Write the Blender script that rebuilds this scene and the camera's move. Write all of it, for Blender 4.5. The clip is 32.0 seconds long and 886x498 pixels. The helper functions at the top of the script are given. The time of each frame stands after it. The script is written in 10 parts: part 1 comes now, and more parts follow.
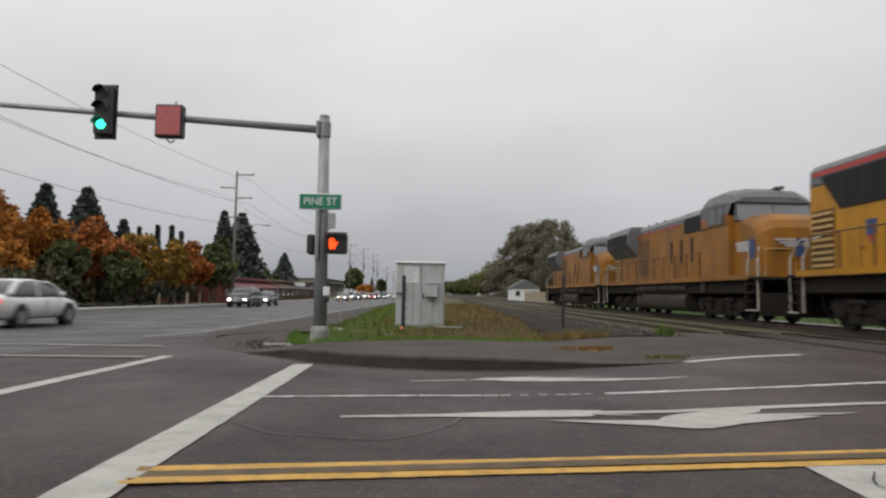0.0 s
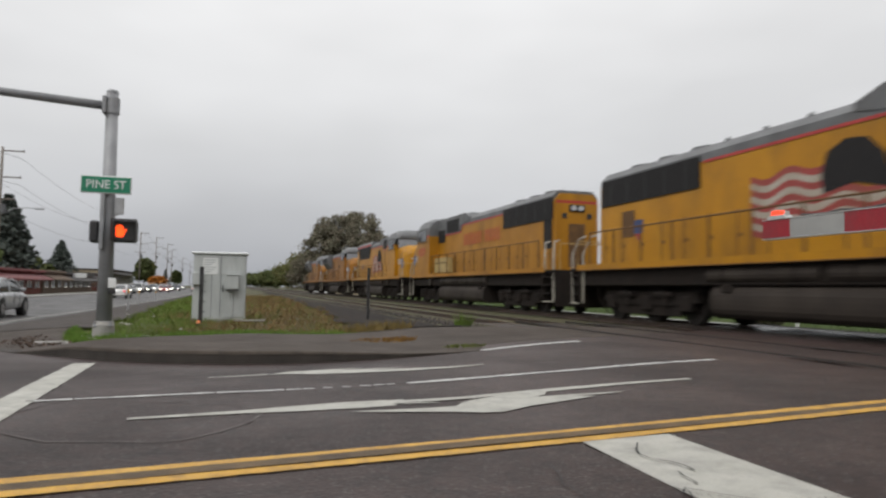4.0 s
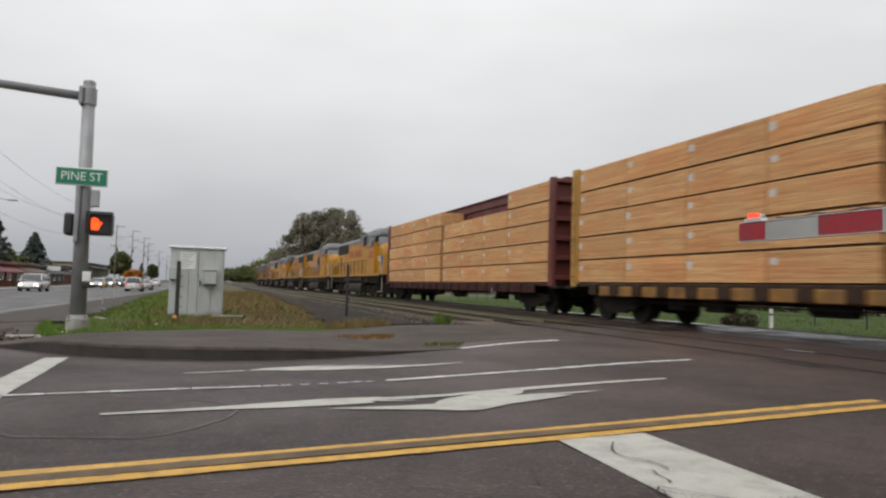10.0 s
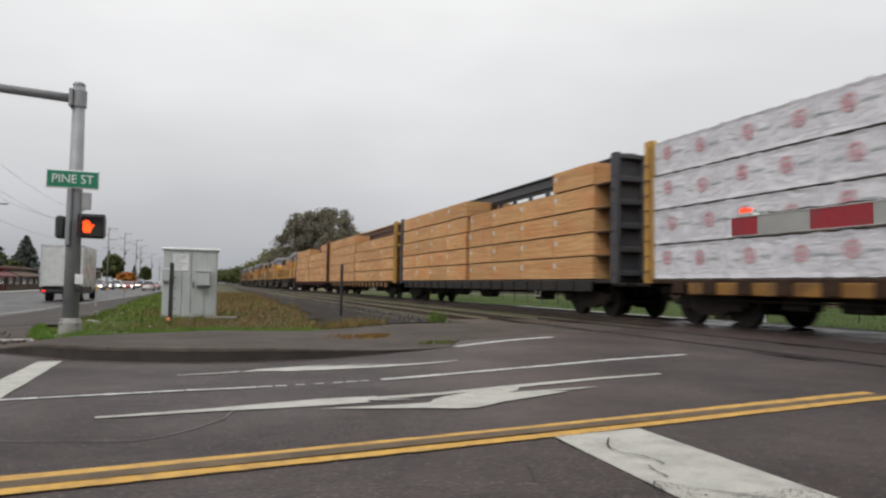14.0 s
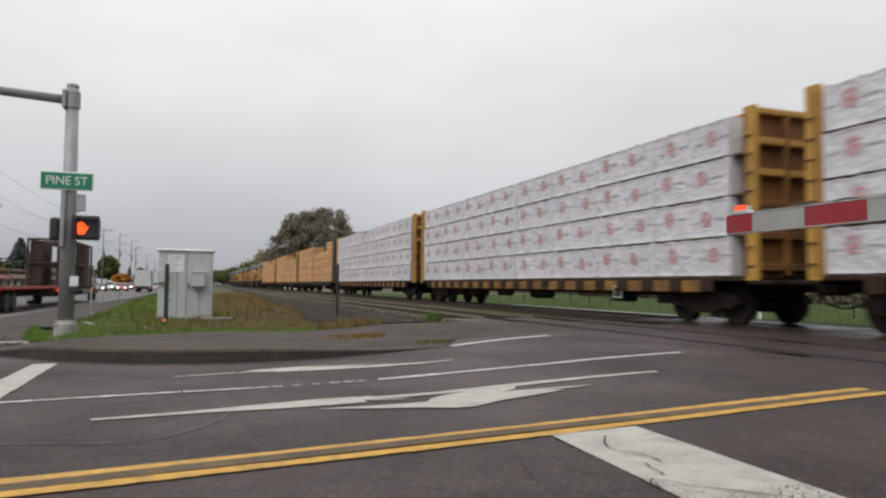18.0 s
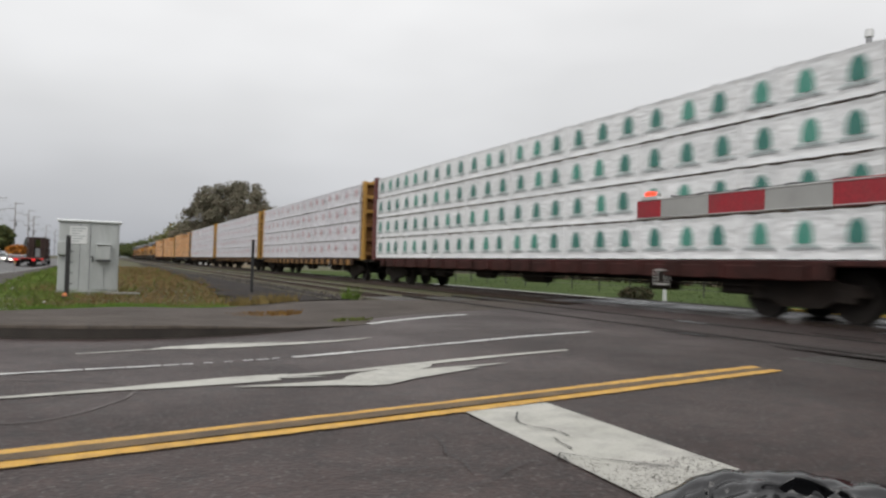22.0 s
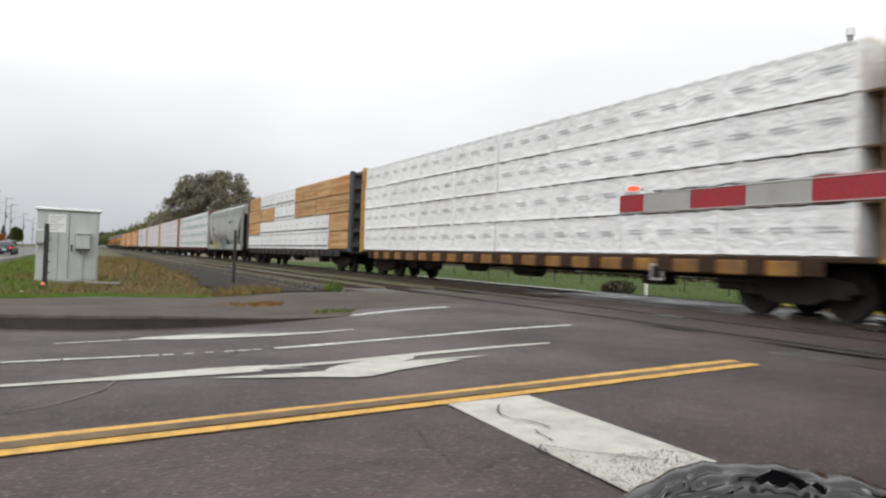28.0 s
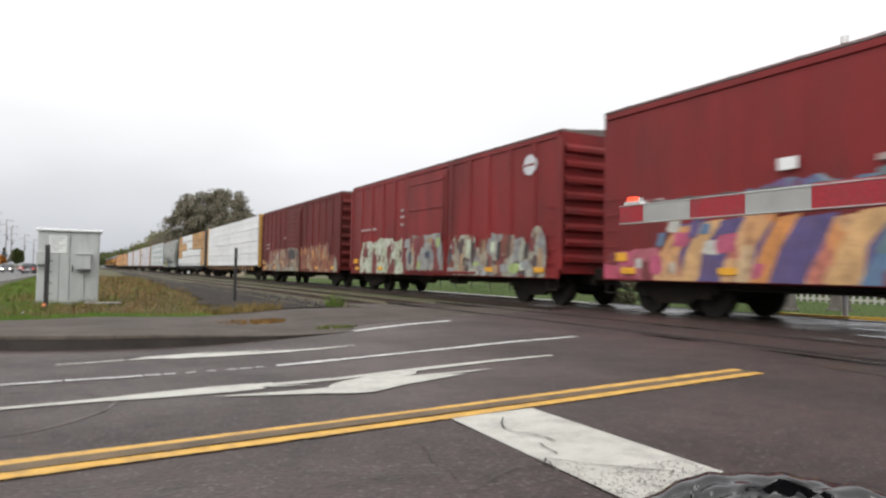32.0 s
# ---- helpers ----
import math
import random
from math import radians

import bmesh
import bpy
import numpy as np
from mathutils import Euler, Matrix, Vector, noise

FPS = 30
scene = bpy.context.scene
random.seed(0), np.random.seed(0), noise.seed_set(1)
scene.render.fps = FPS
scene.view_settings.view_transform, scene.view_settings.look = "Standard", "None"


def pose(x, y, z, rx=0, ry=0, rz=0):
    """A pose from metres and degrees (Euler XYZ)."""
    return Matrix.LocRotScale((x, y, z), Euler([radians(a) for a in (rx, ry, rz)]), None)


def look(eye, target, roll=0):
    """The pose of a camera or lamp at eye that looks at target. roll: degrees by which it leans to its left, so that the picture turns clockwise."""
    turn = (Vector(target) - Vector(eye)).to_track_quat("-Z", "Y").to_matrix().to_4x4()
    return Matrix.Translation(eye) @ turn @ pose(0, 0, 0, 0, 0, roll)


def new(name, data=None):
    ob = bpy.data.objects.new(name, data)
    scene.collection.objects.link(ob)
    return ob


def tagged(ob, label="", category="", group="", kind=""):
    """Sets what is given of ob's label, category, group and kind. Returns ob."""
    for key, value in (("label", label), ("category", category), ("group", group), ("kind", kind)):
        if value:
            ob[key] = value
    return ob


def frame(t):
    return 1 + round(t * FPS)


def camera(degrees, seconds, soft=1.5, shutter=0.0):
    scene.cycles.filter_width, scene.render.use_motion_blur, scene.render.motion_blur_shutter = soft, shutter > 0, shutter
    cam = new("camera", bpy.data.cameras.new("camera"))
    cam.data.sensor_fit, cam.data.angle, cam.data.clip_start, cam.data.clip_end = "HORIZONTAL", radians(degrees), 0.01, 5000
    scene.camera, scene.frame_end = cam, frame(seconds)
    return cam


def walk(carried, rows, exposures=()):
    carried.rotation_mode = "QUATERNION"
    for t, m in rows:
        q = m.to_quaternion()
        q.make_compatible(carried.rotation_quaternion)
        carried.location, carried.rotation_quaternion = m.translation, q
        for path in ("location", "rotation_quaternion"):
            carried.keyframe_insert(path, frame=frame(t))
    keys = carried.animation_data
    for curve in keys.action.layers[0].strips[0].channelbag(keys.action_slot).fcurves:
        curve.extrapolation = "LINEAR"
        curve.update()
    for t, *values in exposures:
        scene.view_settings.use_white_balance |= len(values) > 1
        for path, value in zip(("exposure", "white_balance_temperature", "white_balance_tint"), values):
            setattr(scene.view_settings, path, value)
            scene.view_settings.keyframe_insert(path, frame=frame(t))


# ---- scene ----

# ---------------------------------------------------------------- camera
cam = camera(65.36, 32.0, soft=2.4, shutter=0.5)
EYE = (0.0, 0.0, 1.28)
# seconds, yaw, pitch, roll
TURNS = """
0.0 -0.99 3.72 -1.01
0.5 -1.28 3.56 -1.26
1.0 -3.72 3.46 -1.49
1.5 -5.67 3.56 -0.91
2.0 -8.89 3.48 -0.27
2.5 -10.92 3.39 0.08
3.0 -12.89 3.13 -0.16
3.5 -14.74 3.12 -0.37
4.0 -17.00 3.35 -0.98
4.5 -18.68 3.48 -1.36
6.5 -18.46 3.30 -1.24
7.0 -18.32 3.30 -1.37
7.5 -18.38 3.27 -1.36
8.0 -18.29 3.29 -1.26
8.5 -18.21 3.29 -1.32
9.0 -18.42 3.28 -1.72
9.5 -18.52 3.32 -1.90
10.0 -18.71 3.21 -1.69
10.5 -18.92 3.14 -1.93
11.0 -19.06 3.17 -2.00
11.5 -18.23 3.68 0.79
12.0 -19.03 4.23 -1.00
12.5 -19.08 3.85 -1.60
13.0 -19.11 3.32 -1.26
13.5 -19.07 3.18 -1.05
14.0 -19.19 3.09 -0.95
14.5 -19.28 3.05 -0.76
15.0 -19.46 3.03 -0.81
15.5 -19.53 3.04 -0.70
17.5 -19.59 3.03 -0.62
18.0 -19.52 3.04 -0.55
18.5 -19.59 3.11 0.08
19.0 -19.20 2.99 0.03
19.5 -19.10 3.07 -0.76
20.0 -18.84 3.11 -0.84
20.5 -18.70 3.01 -0.97
21.0 -21.42 3.00 -2.91
21.5 -23.61 2.21 -2.11
22.0 -26.26 1.39 -1.58
22.5 -28.00 1.03 -1.83
23.0 -29.25 0.77 -2.13
23.5 -29.28 0.56 -2.06
24.0 -29.33 0.36 -2.00
24.5 -30.14 0.43 -2.25
25.0 -31.01 0.40 -2.32
25.5 -32.00 0.37 -2.45
27.5 -28.20 0.73 -2.08
28.0 -27.64 0.80 -2.11
28.5 -27.17 0.87 -2.12
29.0 -27.13 0.96 -2.25
29.5 -27.37 0.97 -2.28
30.0 -27.48 1.03 -2.22
30.5 -27.72 1.16 -2.07
31.0 -27.81 1.21 -2.00
31.5 -27.84 1.37 -3.12
32.0 -27.56 1.95 -1.07
"""
PATH = []
for row in TURNS.split("\n"):
    if row.strip():
        t, yaw, pitch, roll = (float(v) for v in row.split())
        PATH.append((t, pose(EYE[0], EYE[1], EYE[2], 90 + pitch, roll, yaw)))
walk(cam, PATH, exposures=[(0, -0.21), (2, -0.19), (4, -0.08), (20.5, -0.04), (22, 0.0), (23.5, 0.20), (24.2, 0.20), (25, 0.43), (26.5, 0.44), (28, 0.36), (28.6, 0.25), (29.2, 0.19), (30, 0.15), (31, 0.46), (32, 0.46)])

# ---------------------------------------------------------------- sky and sun
SUN_AZ, SUN_EL = 228.0, 46.0          # degrees: behind the view, over the main road
THIN_AZ = 48.0                        # the cloud is thinnest beyond the track


def build_sky():
    w = bpy.data.worlds.new("overcast_sky")
    scene.world = w
    w.use_nodes = True
    nt = w.node_tree
    nt.nodes.clear()
    N, L = nt.nodes.new, nt.links.new
    out, bg = N("ShaderNodeOutputWorld"), N("ShaderNodeBackground")
    sky = N("ShaderNodeTexSky")
    sky.sky_type, sky.sun_disc = "NISHITA", False
    sky.sun_elevation, sky.sun_rotation = radians(SUN_EL), radians(SUN_AZ)
    sky.dust_density, sky.air_density = 4.0, 1.0
    grey = N("ShaderNodeHueSaturation")
    grey.inputs["Saturation"].default_value, grey.inputs["Value"].default_value = 0.12, 0.03
    L(sky.outputs[0], grey.inputs["Color"])
    tc = N("ShaderNodeTexCoord")
    sep = N("ShaderNodeSeparateXYZ")
    L(tc.outputs["Generated"], sep.inputs[0])
    # cloud deck: darker and bluer towards the horizon
    ramp = N("ShaderNodeValToRGB")
    els = ramp.color_ramp.elements
    els[0].position, els[0].color = 0.0, (0.33, 0.345, 0.38, 1)
    els[1].position, els[1].color = 0.75, (1.05, 1.05, 1.06, 1)
    for p, c in ((0.09, (0.41, 0.42, 0.445, 1)), (0.20, (0.525, 0.53, 0.54, 1)), (0.36, (0.66, 0.66, 0.665, 1))):
        e = els.new(p)
        e.color = c
    L(sep.outputs["Z"], ramp.inputs["Fac"])
    # thinner cloud on one side
    sd = Vector((math.sin(radians(THIN_AZ)) * math.cos(radians(35)), math.cos(radians(THIN_AZ)) * math.cos(radians(35)), math.sin(radians(35))))
    dot = N("ShaderNodeVectorMath")
    dot.operation = "DOT_PRODUCT"
    L(tc.outputs["Generated"], dot.inputs[0])
    dot.inputs[1].default_value = sd
    mr = N("ShaderNodeMapRange")
    mr.interpolation_type = "SMOOTHSTEP"
    mr.inputs["From Min"].default_value, mr.inputs["From Max"].default_value = 0.25, 1.0
    mr.inputs["To Min"].default_value, mr.inputs["To Max"].default_value = 0.0, 0.15
    L(dot.outputs["Value"], mr.inputs["Value"])
    # and a little brighter again over the main road
    dot2, mr2 = N("ShaderNodeVectorMath"), N("ShaderNodeMapRange")
    dot2.operation, mr2.interpolation_type = "DOT_PRODUCT", "SMOOTHSTEP"
    L(tc.outputs["Generated"], dot2.inputs[0])
    dot2.inputs[1].default_value = (-0.70, 0.45, 0.55)
    mr2.inputs["From Min"].default_value, mr2.inputs["From Max"].default_value = 0.35, 1.0
    mr2.inputs["To Min"].default_value, mr2.inputs["To Max"].default_value = 0.0, 0.16
    L(dot2.outputs["Value"], mr2.inputs["Value"])
    both = N("ShaderNodeMath")
    L(mr.outputs[0], both.inputs[0])
    L(mr2.outputs[0], both.inputs[1])
    mp = N("ShaderNodeMapping")
    mp.inputs["Scale"].default_value = (1.6, 1.6, 4.2)
    L(tc.outputs["Generated"], mp.inputs["Vector"])
    cl = N("ShaderNodeTexNoise")
    cl.inputs["Scale"].default_value, cl.inputs["Detail"].default_value, cl.inputs["Roughness"].default_value = 1.5, 3.0, 0.45
    L(mp.outputs[0], cl.inputs["Vector"])
    cr = N("ShaderNodeMapRange")
    cr.inputs["From Min"].default_value, cr.inputs["From Max"].default_value = 0.3, 0.7
    cr.inputs["To Min"].default_value, cr.inputs["To Max"].default_value = 0.90, 1.10
    L(cl.outputs["Fac"], cr.inputs["Value"])
    a = N("ShaderNodeVectorMath")
    a.operation = "ADD"
    L(ramp.outputs["Color"], a.inputs[0])
    L(both.outputs[0], a.inputs[1])
    m = N("ShaderNodeVectorMath")
    m.operation = "MULTIPLY"
    L(a.outputs[0], m.inputs[0])
    L(cr.outputs[0], m.inputs[1])
    b = N("ShaderNodeVectorMath")
    b.operation = "ADD"
    L(m.outputs[0], b.inputs[0])
    L(grey.outputs["Color"], b.inputs[1])
    L(b.outputs[0], bg.inputs["Color"])
    bg.inputs["Strength"].default_value = 0.96
    L(bg.outputs[0], out.inputs["Surface"])


build_sky()
sun_data = bpy.data.lights.new("sun", "SUN")
sun_data.energy, sun_data.angle, sun_data.color = 1.1, radians(40), (1.0, 0.97, 0.93)
sun = new("sun", sun_data)
sun.matrix_world = look((0, 0, 60), (-60 * math.sin(radians(SUN_AZ)), -60 * math.cos(radians(SUN_AZ)), 60 - 60 * math.tan(radians(SUN_EL))))


# ---------------------------------------------------------------- materials
def pm(name, col, col2=None, scale=6.0, rough=0.6, metal=0.0, bump=0.15, fine=60.0, dirt=None, dirt_amt=0.35, dirt_scale=1.2,
       stretch=(1, 1, 1), rnd=0.0, spec=0.5, coat=0.0, emit=0.0, coords="Object"):
    """A procedural surface: two colours mixed by a coarse noise, a fine grain, stains and a fine relief."""
    m = bpy.data.materials.new(name)
    m.use_nodes = True
    nt = m.node_tree
    b = nt.nodes["Principled BSDF"]
    N, L = nt.nodes.new, nt.links.new
    tc = N("ShaderNodeTexCoord")
    mp = N("ShaderNodeMapping")
    mp.inputs["Scale"].default_value = stretch
    L(tc.outputs[coords], mp.inputs["Vector"])
    n1, n2 = N("ShaderNodeTexNoise"), N("ShaderNodeTexNoise")
    n1.inputs["Scale"].default_value, n1.inputs["Detail"].default_value = scale, 5
    n2.inputs["Scale"].default_value, n2.inputs["Detail"].default_value = fine, 4
    L(mp.outputs[0], n1.inputs["Vector"])
    L(mp.outputs[0], n2.inputs["Vector"])
    col2 = col2 or tuple(c * 0.75 for c in col)
    mix = N("ShaderNodeMix")
    mix.data_type = "RGBA"
    mr = N("ShaderNodeMapRange")
    mr.inputs["From Min"].default_value, mr.inputs["From Max"].default_value = 0.3, 0.7
    L(n1.outputs["Fac"], mr.inputs["Value"])
    L(mr.outputs[0], mix.inputs["Factor"])
    mix.inputs["A"].default_value, mix.inputs["B"].default_value = (*col, 1), (*col2, 1)
    colour = mix.outputs["Result"]
    g = N("ShaderNodeMix")
    g.data_type, g.blend_type = "RGBA", "OVERLAY"
    g.inputs["Factor"].default_value = 0.35
    L(colour, g.inputs["A"])
    L(n2.outputs["Fac"], g.inputs["B"])
    colour = g.outputs["Result"]
    if dirt:
        n3 = N("ShaderNodeTexNoise")
        n3.inputs["Scale"].default_value, n3.inputs["Detail"].default_value, n3.inputs["Roughness"].default_value = dirt_scale, 7, 0.65
        L(mp.outputs[0], n3.inputs["Vector"])
        r3 = N("ShaderNodeMapRange")
        r3.inputs["From Min"].default_value, r3.inputs["From Max"].default_value = 0.45, 0.75
        r3.inputs["To Max"].default_value = dirt_amt
        L(n3.outputs["Fac"], r3.inputs["Value"])
        d = N("ShaderNodeMix")
        d.data_type = "RGBA"
        L(r3.outputs[0], d.inputs["Factor"])
        L(colour, d.inputs["A"])
        d.inputs["B"].default_value = (*dirt, 1)
        colour = d.outputs["Result"]
    if rnd:
        oi = N("ShaderNodeObjectInfo")
        rr = N("ShaderNodeMapRange")
        rr.inputs["To Min"].default_value, rr.inputs["To Max"].default_value = 1 - rnd, 1 + rnd
        L(oi.outputs["Random"], rr.inputs["Value"])
        hs = N("ShaderNodeHueSaturation")
        L(rr.outputs[0], hs.inputs["Value"])
        L(colour, hs.inputs["Color"])
        colour = hs.outputs["Color"]
    L(colour, b.inputs["Base Color"])
    rr2 = N("ShaderNodeMapRange")
    rr2.inputs["To Min"].default_value, rr2.inputs["To Max"].default_value = max(0.02, rough - 0.12), min(1.0, rough + 0.12)
    L(n1.outputs["Fac"], rr2.inputs["Value"])
    L(rr2.outputs[0], b.inputs["Roughness"])
    b.inputs["Metallic"].default_value = metal
    b.inputs["Specular IOR Level"].default_value = spec
    b.inputs["Coat Weight"].default_value = coat
    if bump:
        bp = N("ShaderNodeBump")
        bp.inputs["Strength"].default_value, bp.inputs["Distance"].default_value = bump, 0.02
        L(n2.outputs["Fac"], bp.inputs["Height"])
        L(bp.outputs[0], b.inputs["Normal"])
    if emit:
        b.inputs["Emission Color"].default_value = (*col, 1)
        b.inputs["Emission Strength"].default_value = emit
    return m


def glow(name, col, strength):
    m = bpy.data.materials.new(name)
    m.use_nodes = True
    b = m.node_tree.nodes["Principled BSDF"]
    b.inputs["Base Color"].default_value = (*(0.15 * c for c in col), 1)
    b.inputs["Emission Color"].default_value = (*col, 1)
    b.inputs["Emission Strength"].default_value = strength
    b.inputs["Roughness"].default_value = 0.4
    return m


def island_mix(name, cols, rough=0.6, bump=0.1, translucent=0.0):
    """Colour chosen piece by piece from a few, with a little noise."""
    m = bpy.data.materials.new(name)
    m.use_nodes = True
    nt = m.node_tree
    b = nt.nodes["Principled BSDF"]
    N, L = nt.nodes.new, nt.links.new
    geo = N("ShaderNodeNewGeometry")
    ramp = N("ShaderNodeValToRGB")
    els = ramp.color_ramp.elements
    ramp.color_ramp.interpolation = "CONSTANT" if not translucent else "LINEAR"
    for i, c in enumerate(cols):
        p = i / len(cols) if not translucent else i / max(1, len(cols) - 1)
        e = els[i] if i < 2 else els.new(p)
        e.position, e.color = p, (*c, 1)
    L(geo.outputs["Random Per Island"], ramp.inputs["Fac"])
    tc, n = N("ShaderNodeTexCoord"), N("ShaderNodeTexNoise")
    n.inputs["Scale"].default_value, n.inputs["Detail"].default_value = 3.0, 4
    L(tc.outputs["Object"], n.inputs["Vector"])
    g = N("ShaderNodeMix")
    g.data_type, g.blend_type = "RGBA", "OVERLAY"
    g.inputs["Factor"].default_value = 0.4
    L(ramp.outputs["Color"], g.inputs["A"])
    L(n.outputs["Fac"], g.inputs["B"])
    L(g.outputs["Result"], b.inputs["Base Color"])
    b.inputs["Roughness"].default_value = rough
    if translucent:
        b.inputs["Specular IOR Level"].default_value = 0.2
    return m


def asphalt_mat(name, base, base2, rough, wet):
    """Wet asphalt: stone grain, long seal cracks, damp patches that shine."""
    m = bpy.data.materials.new(name)
    m.use_nodes = True
    nt = m.node_tree
    b = nt.nodes["Principled BSDF"]
    N, L = nt.nodes.new, nt.links.new
    tc = N("ShaderNodeTexCoord")
    big, grain, stone = N("ShaderNodeTexNoise"), N("ShaderNodeTexNoise"), N("ShaderNodeTexVoronoi")
    big.inputs["Scale"].default_value, big.inputs["Detail"].default_value = 0.55, 8
    grain.inputs["Scale"].default_value, grain.inputs["Detail"].default_value = 38, 5
    stone.inputs["Scale"].default_value = 70
    for n in (big, grain, stone):
        L(tc.outputs["Object"], n.inputs["Vector"])
    ramp = N("ShaderNodeValToRGB")
    ramp.color_ramp.elements[0].position, ramp.color_ramp.elements[0].color = 0.32, (*base2, 1)
    ramp.color_ramp.elements[1].position, ramp.color_ramp.elements[1].color = 0.68, (*base, 1)
    L(big.outputs["Fac"], ramp.inputs["Fac"])
    g = N("ShaderNodeMix")
    g.data_type, g.blend_type = "RGBA", "OVERLAY"
    g.inputs["Factor"].default_value = 0.75
    L(ramp.outputs["Color"], g.inputs["A"])
    mott, msum, gs = N("ShaderNodeTexNoise"), N("ShaderNodeMath"), N("ShaderNodeMapRange")
    mott.inputs["Scale"].default_value, mott.inputs["Detail"].default_value = 7.5, 6
    L(tc.outputs["Object"], mott.inputs["Vector"])
    L(grain.outputs["Fac"], msum.inputs[0])
    L(mott.outputs["Fac"], msum.inputs[1])
    gs.inputs["From Min"].default_value, gs.inputs["From Max"].default_value = 0.68, 1.32
    gs.inputs["To Min"].default_value, gs.inputs["To Max"].default_value = 0.08, 0.92
    L(msum.outputs[0], gs.inputs["Value"])
    L(gs.outputs[0], g.inputs["B"])
    # light stones
    st = N("ShaderNodeMapRange")
    st.inputs["From Min"].default_value, st.inputs["From Max"].default_value = 0.90, 1.0
    st.inputs["To Max"].default_value = 0.34
    sepc = N("ShaderNodeSeparateColor")
    L(stone.outputs["Color"], sepc.inputs[0])
    L(sepc.outputs[0], st.inputs["Value"])
    s = N("ShaderNodeMix")
    s.data_type = "RGBA"
    L(st.outputs[0], s.inputs["Factor"])
    L(g.outputs["Result"], s.inputs["A"])
    s.inputs["B"].default_value = (0.22, 0.21, 0.2, 1)
    # cracks
    cr = N("ShaderNodeTexVoronoi")
    cr.feature = "DISTANCE_TO_EDGE"
    cr.inputs["Scale"].default_value = 0.33
    wn, wv = N("ShaderNodeTexNoise"), N("ShaderNodeVectorMath")
    wn.inputs["Scale"].default_value, wn.inputs["Detail"].default_value = 1.6, 5
    L(tc.outputs["Object"], wn.inputs["Vector"])
    wv.operation = "MULTIPLY_ADD"
    L(wn.outputs["Color"], wv.inputs[0])
    wv.inputs[1].default_value = (1.6, 1.6, 1.6)
    L(tc.outputs["Object"], wv.inputs[2])
    L(wv.outputs[0], cr.inputs["Vector"])
    ck = N("ShaderNodeMapRange")
    ck.inputs["From Min"].default_value, ck.inputs["From Max"].default_value = 0.0, 0.012
    ck.inputs["To Min"].default_value, ck.inputs["To Max"].default_value = 0.55, 0.0
    L(cr.outputs["Distance"], ck.inputs["Value"])
    c = N("ShaderNodeMix")
    c.data_type = "RGBA"
    L(ck.outputs[0], c.inputs["Factor"])
    L(s.outputs["Result"], c.inputs["A"])
    c.inputs["B"].default_value = (0.012, 0.012, 0.012, 1)
    L(c.outputs["Result"], b.inputs["Base Color"])
    rr = N("ShaderNodeMapRange")
    rr.inputs["From Min"].default_value, rr.inputs["From Max"].default_value = 0.35, 0.65
    rr.inputs["To Min"].default_value, rr.inputs["To Max"].default_value = rough, max(0.05, rough - wet)
    L(big.outputs["Fac"], rr.inputs["Value"])
    L(rr.outputs[0], b.inputs["Roughness"])
    bp = N("ShaderNodeBump")
    b.inputs["Specular IOR Level"].default_value = 0.30
    bp.inputs["Strength"].default_value, bp.inputs["Distance"].default_value = 0.5, 0.014
    L(grain.outputs["Fac"], bp.inputs["Height"])
    L(bp.outputs[0], b.inputs["Normal"])
    return m


